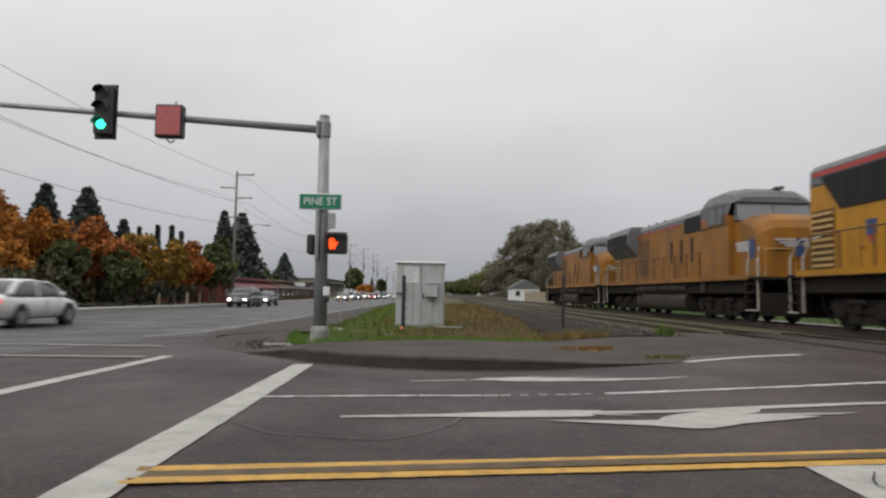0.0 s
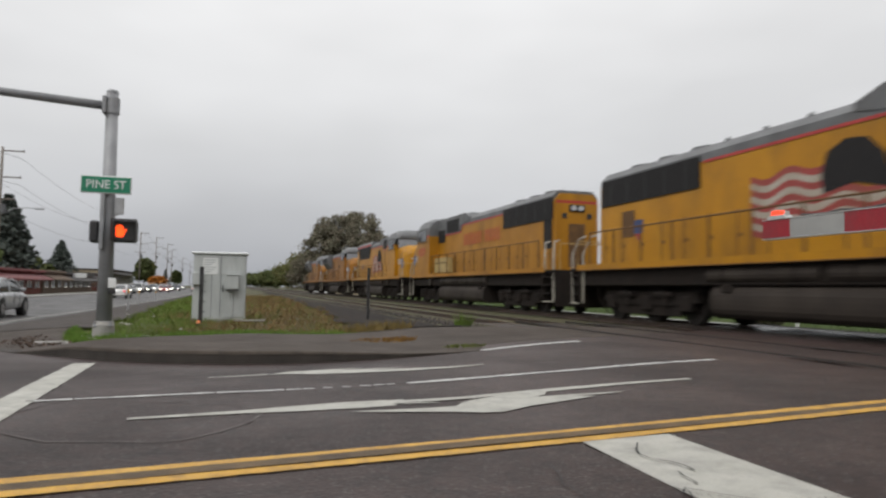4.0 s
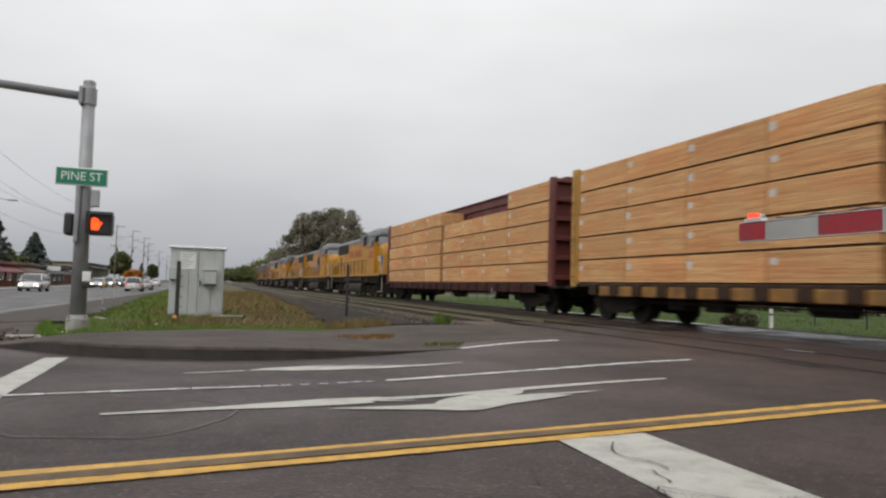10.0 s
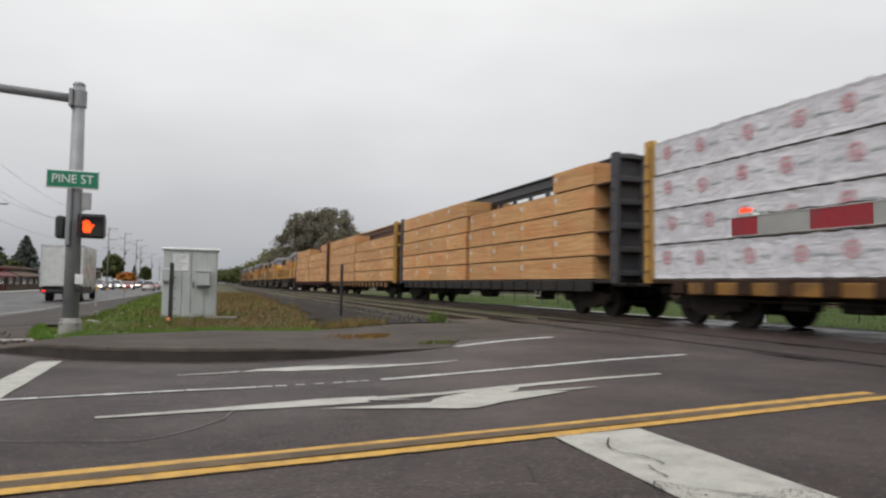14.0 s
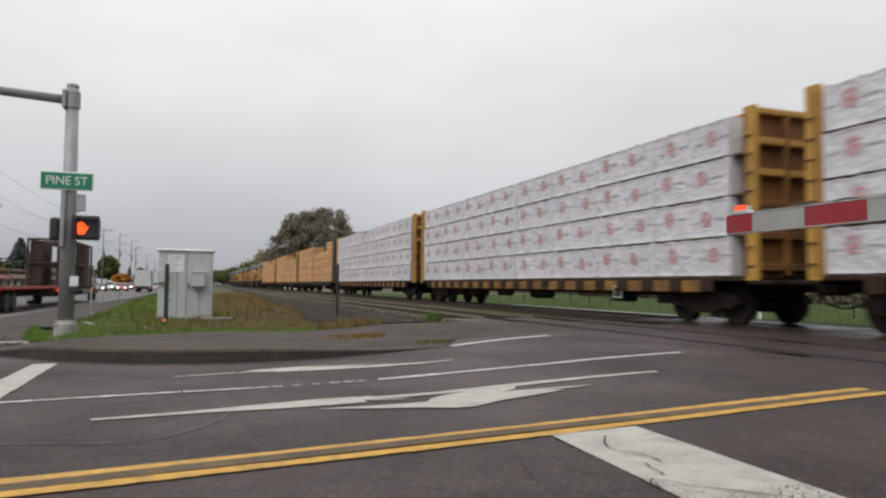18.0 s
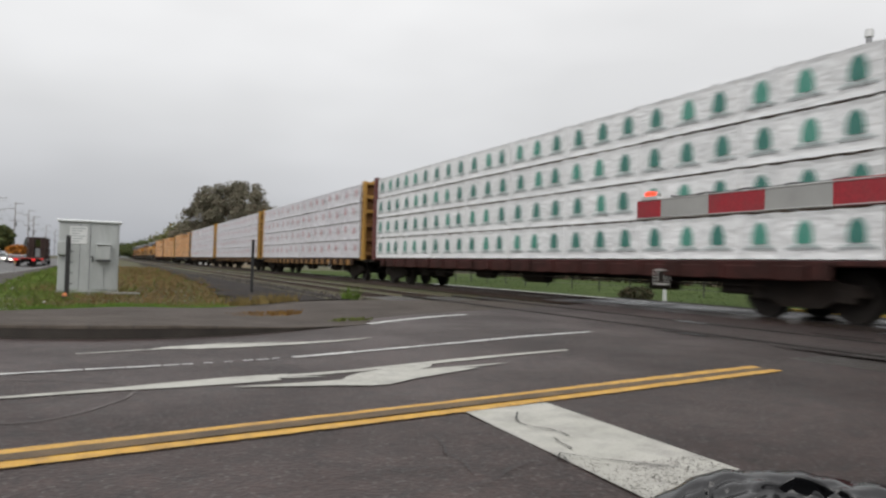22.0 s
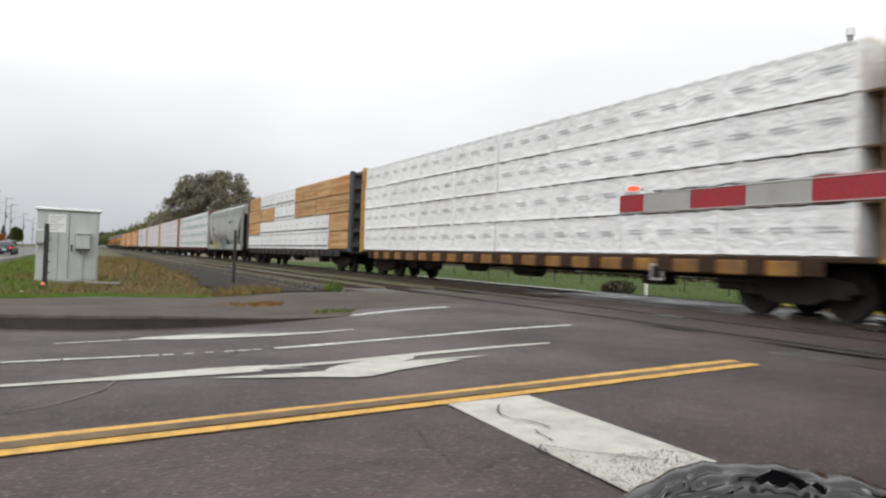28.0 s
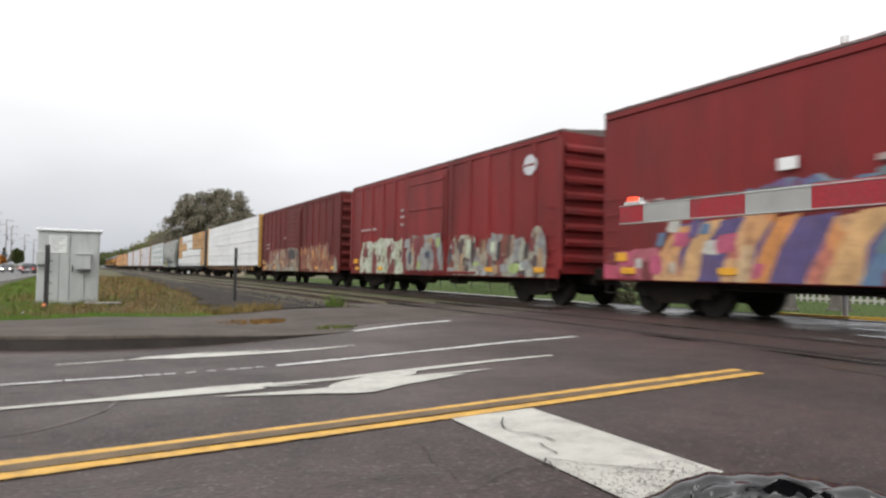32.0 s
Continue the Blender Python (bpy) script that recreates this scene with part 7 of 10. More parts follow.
def blotch(name, cols, size=2.4):
    """Layers of old spray paint that run into one another."""
    m = bpy.data.materials.new("spray_" + name)
    m.use_nodes = True
    nt = m.node_tree
    b = nt.nodes["Principled BSDF"]
    N, L = nt.nodes.new, nt.links.new
    tc, wn, wv, vo, sc, ramp = N("ShaderNodeTexCoord"), N("ShaderNodeTexNoise"), N("ShaderNodeVectorMath"), N("ShaderNodeTexVoronoi"), N("ShaderNodeSeparateColor"), N("ShaderNodeValToRGB")
    mp = N("ShaderNodeMapping")
    mp.inputs["Scale"].default_value = (1, 1.5, 0.8)
    L(tc.outputs["Object"], mp.inputs["Vector"])
    wn.inputs["Scale"].default_value, wn.inputs["Detail"].default_value = 2.2, 4
    L(mp.outputs[0], wn.inputs["Vector"])
    wv.operation = "MULTIPLY_ADD"
    L(wn.outputs["Color"], wv.inputs[0])
    wv.inputs[1].default_value = (0.0, 0.75, 0.75)
    L(mp.outputs[0], wv.inputs[2])
    vo.inputs["Scale"].default_value = size
    L(wv.outputs[0], vo.inputs["Vector"])
    L(vo.outputs["Color"], sc.inputs[0])
    ramp.color_ramp.interpolation = "CONSTANT"
    els = ramp.color_ramp.elements
    for i, c in enumerate(cols):
        e = els[i] if i < 2 else els.new(i / len(cols))
        e.position, e.color = i / len(cols), (*c, 1)
    L(sc.outputs[0], ramp.inputs["Fac"])
    n2, mr, g = N("ShaderNodeTexNoise"), N("ShaderNodeMapRange"), N("ShaderNodeMix")
    n2.inputs["Scale"].default_value, n2.inputs["Detail"].default_value = 5.0, 7
    L(tc.outputs["Object"], n2.inputs["Vector"])
    mr.inputs["From Min"].default_value, mr.inputs["From Max"].default_value, mr.inputs["To Max"].default_value = 0.42, 0.72, 0.65
    L(n2.outputs["Fac"], mr.inputs["Value"])
    g.data_type = "RGBA"
    L(mr.outputs[0], g.inputs["Factor"])
    L(ramp.outputs["Color"], g.inputs["A"])
    g.inputs["B"].default_value = (0.105, 0.035, 0.028, 1)
    L(g.outputs["Result"], b.inputs["Base Color"])
    b.inputs["Roughness"].default_value = 0.6
    return m


def patch(parent, y0, y1, z0, z1, x, mat, seed, rough=0.22):
    """One field of old spray paint with a ragged upper edge and uneven ends."""
    r = random.Random(seed)
    n = max(6, int((y1 - y0) / 0.16))
    top, step = [], z1
    for i in range(n + 1):
        if r.random() < 0.4:
            step = z1 - rough * r.uniform(0, 1.0)
        e = min(1.0, (i + 0.6) / 2.5, (n - i + 0.6) / 2.5)
        top.append(z0 + (step + r.uniform(-0.05, 0.05) - z0) * e ** 0.5)
    ys = [y0 + (y1 - y0) * i / n for i in range(n + 1)]
    mb = MB()
    mb.add([(x, y, z0 + (0.06 if i % 3 == 1 else 0.0) * r.random()) for i, y in enumerate(ys)] + [(x, y + r.uniform(-0.05, 0.05), t) for y, t in zip(ys, top)],
           [(i + 1, i, n + 1 + i, n + 2 + i) for i in range(n)])
    part("graffiti_ground", mb, mat, parent, "faded layers of sprayed paint")


def blocks(parent, y0, y1, z0, z1, x, mats, seed, n, wide=(0.12, 0.4), tall=(0.15, 0.5), lean=0.0, square=0.45):
    """Sprayed blocks and strokes with soft corners, scattered over a field."""
    r = random.Random(seed)
    for k in range(n):
        a, b_ = 0.5 * r.uniform(*wide), 0.5 * r.uniform(*tall)
        cy, cz = y1 - (k + r.uniform(0.2, 0.8)) * (y1 - y0) / n, r.uniform(z0 + b_, max(z0 + b_ + 0.01, z1 - b_))
        ring = []
        for i in range(14):
            t = -2 * math.pi * i / 14
            c, q = math.cos(t), math.sin(t)
            j = r.uniform(0.82, 1.12)
            dy, dz = a * j * math.copysign(abs(c) ** square, c), b_ * j * math.copysign(abs(q) ** square, q)
            ring.append((x - 0.0006 * (k % 5), cy + dy - lean * dz, max(z0, cz + dz)))
        part("graffiti_shape", MB().add(ring, [tuple(range(14))]), mats[k % len(mats)], parent)


SPRAY = dict(cream=spray("cream", (0.46, 0.42, 0.32)), mint=spray("mint", (0.50, 0.56, 0.42)), grey=spray("grey", (0.30, 0.32, 0.32)), white=spray("white", (0.52, 0.52, 0.47)),
             black=spray("black", (0.035, 0.033, 0.035)), brown=spray("brown", (0.15, 0.06, 0.035)), rust=spray("rust", (0.32, 0.12, 0.045)), tan=spray("tan", (0.36, 0.24, 0.14)), orange=spray("orange", (0.58, 0.24, 0.07)),
             apricot=spray("apricot", (0.60, 0.36, 0.16)), purple=spray("purple", (0.10, 0.075, 0.20)), blue=spray("blue", (0.12, 0.21, 0.34)), pink=spray("pink", (0.48, 0.09, 0.17)), wine=spray("wine", (0.18, 0.03, 0.035)),
             lemon=spray("lemon", (0.50, 0.47, 0.05)), lime=spray("lime", (0.34, 0.44, 0.16)), teal=spray("teal", (0.12, 0.19, 0.22)), navy=spray("navy", (0.045, 0.06, 0.10)), pale=spray("pale", (0.40, 0.42, 0.38)))


# ---------------------------------------------------------------- covered hopper
HOPPER_SPRAY = dict(lemony=blotch("lemon_mix", [(0.42, 0.40, 0.07), (0.30, 0.31, 0.28), (0.33, 0.36, 0.20), (0.28, 0.29, 0.27)], 1.8),
                    bluish=blotch("blue_mix", [(0.14, 0.21, 0.26), (0.28, 0.29, 0.28), (0.06, 0.07, 0.09), (0.20, 0.27, 0.31), (0.30, 0.30, 0.29)], 1.7))


def hopper(front, rear):
    T = thing("hopper_car", "light grey covered hopper car with sprayed graffiti", "freight car")
    L2 = 0.5 * (front - rear)
    b = 7.7
    prof = [(-1.28, 1.2), (-1.52, 1.75), (-1.58, 2.6), (-1.54, 3.75), (-1.48, 4.24), (-1.30, 4.47), (-0.8, 4.66), (0.8, 4.66), (1.30, 4.47), (1.48, 4.24), (1.54, 3.75), (1.58, 2.6), (1.52, 1.75), (1.28, 1.2)]
    # body with sloping ends: rings along its length
    mb = MB()
    rings = []
    cut = [(b - 0.02 - 1.95 * (3.76 - z) / 2.56, z) for z in (1.2, 1.48, 1.75, 2.18, 2.6, 3.0, 3.4, 3.65, 3.76)]
    stations = [(-b, 3.84)] + [(-y, z) for y, z in cut[::-1]] + [(-4.0, 1.2), (4.0, 1.2)] + cut + [(b, 3.84)]

    def wide(z):
        half = prof[:7]
        for (xa, za), (xb, zb) in zip(half, half[1:]):
            if z <= zb:
                return -(xa + (xb - xa) * max(0.0, z - za) / (zb - za))
        return 0.8
    for y, zmin in stations:
        rings.append([(px, y, pz) if pz >= zmin else (math.copysign(wide(zmin), px), y, zmin) for px, pz in prof])
    k = len(prof)
    v = [q for rg in rings for q in rg]
    f = [(i * k + j, i * k + (j + 1) % k, (i + 1) * k + (j + 1) % k, (i + 1) * k + j) for i in range(len(rings) - 1) for j in range(k)]
    f += [tuple(range(k)), tuple(range((len(rings) - 1) * k, len(rings) * k))[::-1]]
    part("body", mb.add(v, f), "hopper", T, "smooth grey curved body")
    for s in (-1, 1):
        part("slope_sheet", MB().prism([(s * (b - 1.99), 1.16), (s * (b - 0.06), 3.72), (s * (b - 0.06), 3.65), (s * (b - 1.90), 1.16)], "x", -1.24, 1.24), "slope_dark", T, "dark sloping end sheet with rust stains")
        for x in (-1.3, 1.3):
            part("end_gusset", MB().prism([(s * (b - 1.75), 1.25), (s * (b - 0.1), 1.25), (s * (b - 0.1), 1.36), (s * (b - 1.65), 1.36)], "x", x - 0.05, x + 0.05), "hopper", T)
    part("roof_walk", MB().cbox(-0.66, 0.66, -b + 0.3, b - 0.1, 4.80, 4.86, 0.01), "walk_grating", T, "grey grating walkway along the roof")
    for i in range(10):
        y = -6.7 + i * 13.4 / 9
        part("roof_hatch", MB().cbox(-0.32, 0.32, y - 0.6, y + 0.6, 4.64, 4.745, 0.02), "hopper", T)
        part("walk_bracket", MB().cbox(-0.5, 0.5, y + 0.68, y + 0.74, 4.5, 4.80, 0.01), "hopper", T)
    for s in (-1, 1):
        part("top_cord", MB().cbox(s * 1.40, s * 1.52, -b - 0.1, b + 0.1, 4.20, 4.30, 0.02), "hopper", T)
        part("side_rib", MB().cbox(s * 1.51, s * 1.565, -b + 0.2, b - 0.2, 3.80, 3.84, 0.01).cbox(s * 1.50, s * 1.555, -b + 0.2, b - 0.2, 3.91, 3.95, 0.01).cbox(s * 1.48, s * 1.54, -b + 0.2, b - 0.2, 4.03, 4.07, 0.01), "hopper", T)
        part("side_sill", MB().cbox(s * 1.38, s * 1.57, -b, b, 0.92, 1.33, 0.03), "hopper", T)
        part("sill_rail", MB().box(s * 1.42, s * 1.58, -b, b, 0.84, 0.915), "under", T)
        y = s * b
        # end frame: posts, platform, ladders
        for x in (-1.46, 1.46):
            part("end_post", MB().cbox(x - 0.09, x + 0.09, y - 0.08, y + 0.08, 0.9, 4.15, 0.02), "hopper", T)
            for q in (0.05, 0.39):
                part("ladder_rail", MB().cyl((x * 1.08, y + s * q, 1.0), (x * 1.08, y + s * q, 4.3), 0.018, 5), "hopper", T)
            for k in range(9):
                part("ladder_rung", MB().cyl((x * 1.08, y + s * 0.05, 1.15 + 0.36 * k), (x * 1.08, y + s * 0.39, 1.15 + 0.36 * k), 0.014, 5), "hopper", T)
        part("end_platform", MB().cbox(-1.45, 1.45, y - s * 0.1, y + s * 0.55, 0.98, 1.08, 0.02), "under", T)
        part("end_slope_brace", MB().cbox(-0.12, 0.12, y - s * 0.3, y - s * 0.1, 1.05, 3.5, 0.03), "under", T)
        part("shear_plate", MB().cbox(-1.3, 1.3, y - s * 2.0, y + s * 0.3, 0.86, 0.98, 0.02), "under", T, "dark plate over the truck")
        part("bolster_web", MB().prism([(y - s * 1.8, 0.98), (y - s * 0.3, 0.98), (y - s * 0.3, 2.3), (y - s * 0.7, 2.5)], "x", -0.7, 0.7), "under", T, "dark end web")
        part("brake_reservoir", MB().cyl((-0.6, y - s * 0.05, 1.45), (0.5, y - s * 0.05, 1.45), 0.2, 12), "under", T)
        coupler(T, s * L2, s)
        truck(T, s * (L2 - 2.4), (-0.89, 0.89), 0.46)
    for y in (-3.4, 0.0, 3.4):
        part("outlet", MB().prism([(y - 1.25, 1.2), (y + 1.25, 1.2), (y + 0.50, 0.46), (y - 0.50, 0.46)], "x", -0.95, 0.95), "under", T, "dark hopper outlet")
        part("outlet_gate", MB().cbox(-0.8, 0.8, y - 0.42, y + 0.42, 0.38, 0.46, 0.02), "under", T)
    # reporting marks as plain bars
    for k in range(3):
        part("mark_bar", MB().box(-1.592, -1.57, 5.1 - 0.46 * k, 5.40 - 0.46 * k, 2.60, 2.95), "mark_dark", T)
    for k in range(4):
        part("mark_bar", MB().box(-1.580, -1.55, 4.98 - 0.38 * k, 5.20 - 0.38 * k, 2.05, 2.38), "mark_dark", T)
    part("emblem", MB().box(-1.584, -1.55, -3.25, -2.65, 3.14, 3.22).box(-1.584, -1.55, -3.25, -2.65, 3.26, 3.34).box(-1.584, -1.55, -3.25, -2.95, 3.02, 3.10), "ink", T, "dark painted emblem bars")
    for k in range(2):
        part("data_bar", MB().box(-1.582, -1.55, -4.3 + 0.1 * k, -3.6, 3.10 + 0.16 * k, 3.17 + 0.16 * k), "mark_dark", T)
    part("emblem", MB().box(-1.592, -1.56, -3.2, -2.75, 2.62, 2.92), "mark_r", T)
    S = SPRAY
    patch(T, 1.5, 4.5, 0.94, 1.70, -1.600, HOPPER_SPRAY["lemony"], 31)
    patch(T, -2.4, 1.7, 0.94, 2.05, -1.604, HOPPER_SPRAY["bluish"], 35)
    graffiti(T, 1.6, 4.3, 0.96, 1.80, -1.612, [S["lemon"], S["lemon"], S["lime"]], S["grey"], None, 31, 3)
    graffiti(T, 0.2, 1.6, 0.96, 1.75, -1.616, [S["lemon"], S["pale"]], S["grey"], None, 33, 2)
    graffiti(T, -1.7, 0.2, 0.96, 1.95, -1.616, [S["teal"], S["blue"]], S["navy"], None, 35, 2)
    graffiti(T, -2.3, 3.9, 1.55, 2.30, -1.63, [S["navy"], S["grey"], S["teal"], S["black"], S["rust"]], S["grey"], None, 39, 9, thin=0.5)
    graffiti(T, -2.5, 3.4, 1.15, 2.40, -1.645, [S["navy"], S["teal"], S["black"]], S["grey"], None, 77, 7, lean=0.3, thin=0.2)
    return T


put(hopper(-124.9, -142.6), -124.9, -142.6)


# ---------------------------------------------------------------- boxcars
def boxcar(label, paint, front, rear, half, door, ribs, seed, art, circle=False, plain=False, height=4.60):
    T = thing("boxcar", label, "freight car", "boxcars")
    L2 = 0.5 * (front - rear)
    zb = 0.85
    w = 1.52
    body = MB()
    body.prism([(-w, zb), (-w, height - 0.12), (-w + 0.06, height - 0.02), (w - 0.06, height - 0.02), (w, height - 0.12), (w, zb)], "y", -half, half)
    part("body", body, paint, T, "painted steel boxcar body")
    part("roof", MB().prism([(-w - 0.03, height - 0.06), (0, height + 0.09), (w + 0.03, height - 0.06), (w + 0.03, height - 0.10), (-w - 0.03, height - 0.10)], "y", -half - 0.02, half + 0.02), "boxroof", T, "ridged metal roof")
    for k in range(12):
        y = -half + (k + 0.5) * 2 * half / 12
        part("roof_rib", MB().prism([(-w, height - 0.03), (0, height + 0.12), (w, height - 0.03), (0, height + 0.07)], "y", y - 0.05, y + 0.05), "boxroof", T)
    for s in (-1, 1):
        part("side_sill", MB().cbox(s * (w - 0.02), s * (w + 0.03), -half, half, zb - 0.14, zb + 0.10, 0.01), paint, T)
        part("top_plate", MB().cbox(s * w, s * (w + 0.035), -half, half, height - 0.25, height - 0.12, 0.01), paint, T)
        for k in range(ribs + 1):
            y = -half + k * 2 * half / ribs
            if door and door[1] < y < door[0]:
                continue
            part("side_rib", MB().prism([(w * s, y - 0.13), (w * s + 0.056 * s, y - 0.10), (w * s + 0.056 * s, y + 0.10), (w * s, y + 0.13)] if not plain else [(w * s, y - 0.02), (w * s + 0.008 * s, y - 0.015), (w * s + 0.008 * s, y + 0.015), (w * s, y + 0.02)], "z", zb + 0.1, height - 0.25), paint, T)
        if door:
            d = part("door", MB().cbox(s * w, s * (w + 0.07), door[1], door[0], zb + 0.05, height - 0.35, 0.01), paint, T, "sliding door")
            for k in range(12 if seed % 2 else 4):
                z = zb + 0.35 + k * (height - zb - 1.0) / (11 if seed % 2 else 3)
                part("door_rib", MB().cbox(s * (w + 0.07), s * (w + 0.10), door[1] + 0.1, door[0] - 0.1, z, z + (0.09 if seed % 2 else 0.05), 0.01), paint, d)
            part("door_track", MB().cbox(s * w, s * (w + 0.09), door[1] - 2.0, door[0] + 0.2, zb - 0.06, zb + 0.02, 0.01), paint, T)
            part("lock_bar", MB().cyl((s * (w + 0.11), door[1] + 0.18, zb + 0.1), (s * (w + 0.11), door[1] + 0.18, height - 0.5), 0.02, 6), paint, d)
    for s in (-1, 1):
        e = part("end_wall", MB().box(-w + 0.04, w - 0.04, s * half, s * (half + 0.02), zb, height - 0.1), paint, T)
        for k in range(8):
            z = zb + 0.25 + k * (height - zb - 0.5) / 8
            part("end_corrugation", MB().prism([(s * (half + 0.02), z), (s * (half + 0.13), z + 0.06), (s * (half + 0.13), z + 0.16), (s * (half + 0.02), z + 0.26)], "x", -w + 0.1, w - 0.1), paint, e)
        for k in range(6):
            part("ladder_rung", MB().cyl((-w - 0.07, s * (half - 0.5), 0.75 + 0.37 * k), (-w - 0.07, s * (half - 0.1), 0.75 + 0.37 * k), 0.014, 5), paint, T)
        for k in range(9):
            part("end_ladder_rung", MB().cyl((-w + 0.15, s * (half + 0.17), 0.9 + 0.38 * k), (-w + 0.55, s * (half + 0.17), 0.9 + 0.38 * k), 0.014, 5), paint, T)
        part("sill_step", MB().tube([(-w, s * (half - 0.1), zb - 0.1), (-w, s * (half - 0.1), 0.42), (-w, s * (half - 0.5), 0.42), (-w, s * (half - 0.5), zb - 0.1)], 0.02), "under", T)
        part("cushion_pocket", MB().cbox(-0.35, 0.35, s * half, s * (half + 0.6), 0.68, 1.02, 0.03), "under", T)
        coupler(T, s * L2, s)
        truck(T, s * (half - 1.75), (-0.89, 0.89), 0.46)
    part("underframe", MB().cbox(-0.35, 0.35, -half, half, 0.55, zb, 0.02).cbox(-1.3, 1.3, -0.15, 0.15, 0.6, zb, 0.02).cbox(-1.3, 1.3, -3.2, -2.9, 0.62, zb, 0.02).cbox(-1.3, 1.3, 2.9, 3.2, 0.62, zb, 0.02), "under", T)
    part("brake_rod", MB().cyl((-1.25, -half + 3.2, 0.66), (-1.25, half - 3.2, 0.66), 0.022, 6), "under", T)
    part("train_pipe", MB().cyl((-1.05, -half + 2.8, 0.58), (-1.05, half - 2.8, 0.58), 0.03, 6), "under", T)
    for y in (-2.4, -0.6, 1.2, 2.8):
        part("cross_bearer", MB().prism([(-1.4, zb - 0.12), (-0.3, zb - 0.34), (0.3, zb - 0.34), (1.4, zb - 0.12)], "y", y - 0.05, y + 0.05), "under", T)
    part("brake_cylinder", MB().cyl((-0.9, 0.6, 0.6), (-0.9, 1.6, 0.6), 0.18, 10), "under", T)
    part("brake_valve", MB().cbox(-1.1, -0.7, -1.6, -1.0, 0.45, 0.75, 0.04), "under", T)
    for y in (-half + 0.8, -half + 3.4, half - 0.9, half - 3.6):
        part("reflector", MB().cbox(-w - 0.096, -w - 0.02, y - 0.21, y + 0.21, zb + 0.02, zb + 0.16, 0.004), "reflector", T)
    part("reflector", MB().cbox(-w - 0.096, -w - 0.02, half - 0.85, half - 0.50, zb + 0.30, zb + 0.50, 0.004), "reflector", T)
    if circle:
        part("round_emblem", MB().cyl((-w, -half + 1.32, 3.85), (-w - 0.064, -half + 1.32, 3.85), 0.29, 24), "silver", T, "white painted disc")
        part("emblem_bar", MB().box(-w - 0.068, -w - 0.064, -half + 1.06, -half + 1.58, 3.82, 3.88), paint, T)
    # small stencilled data as plain bars
    for (y, z, n) in ((half - 1.3, 2.55, 4), (2.25, 2.6, 1), (2.25, 2.9, 1), (2.25, 3.15, 1)) if circle else ((half - 1.2, 2.4, 2), (half - 1.2, 2.15, 2), (2.2, 2.7, 1)):
        for k in range(n):
            part("stencil_bar", MB().box(-w - 0.062, -w, y - 0.45 * k - 0.24, y - 0.45 * k, z, z + 0.10), "stencil_dim", T)
    art(T, -w - 0.062, zb + 0.02, SPRAY)
    return T


OLD = dict(
    rusty=blotch("old_rust", [(0.30, 0.11, 0.045), (0.40, 0.33, 0.22), (0.13, 0.022, 0.02), (0.33, 0.24, 0.15), (0.16, 0.05, 0.03)], 2.0),
    creamy=blotch("old_cream", [(0.336, 0.296, 0.216), (0.272, 0.216, 0.144), (0.224, 0.080, 0.040), (0.320, 0.320, 0.256), (0.150, 0.028, 0.025), (0.320, 0.272, 0.200)], 1.8),
    doorpale=blotch("old_pale", [(0.288, 0.264, 0.208), (0.208, 0.160, 0.112), (0.045, 0.035, 0.035), (0.264, 0.256, 0.216), (0.150, 0.050, 0.040)], 1.6),
    amber=blotch("old_amber", [(0.25, 0.080, 0.034), (0.16, 0.036, 0.026), (0.29, 0.15, 0.075), (0.13, 0.022, 0.019), (0.21, 0.062, 0.03), (0.32, 0.25, 0.16)], 2.6),
    minty=blotch("old_mint", [(0.414, 0.468, 0.342), (0.360, 0.405, 0.306), (0.450, 0.486, 0.396), (0.150, 0.030, 0.030)], 2.0),
    pale_low=blotch("old_pale_low", [(0.312, 0.320, 0.262), (0.271, 0.287, 0.230), (0.295, 0.246, 0.172), (0.246, 0.271, 0.221), (0.220, 0.100, 0.060)], 1.5),
    pinkish=blotch("old_pink", [(0.44, 0.07, 0.13), (0.26, 0.03, 0.05), (0.36, 0.10, 0.13), (0.18, 0.025, 0.03)], 1.8),
    peach=blotch("old_peach", [(0.515, 0.304, 0.147), (0.534, 0.230, 0.083), (0.497, 0.350, 0.202), (0.515, 0.276, 0.120), (0.460, 0.156, 0.110)], 1.3),
    bluish=blotch("old_blue", [(0.12, 0.21, 0.32), (0.09, 0.13, 0.24), (0.20, 0.26, 0.30), (0.12, 0.08, 0.19)], 1.6),
    greyish=blotch("old_grey", [(0.188, 0.202, 0.209), (0.260, 0.275, 0.260), (0.160, 0.030, 0.030), (0.200, 0.160, 0.130), (0.303, 0.289, 0.239)], 1.7),
    mixed=blotch("old_mixed", [(0.318, 0.339, 0.275), (0.060, 0.045, 0.050), (0.289, 0.260, 0.196), (0.170, 0.050, 0.035), (0.217, 0.224, 0.224), (0.332, 0.347, 0.303)], 2.2))


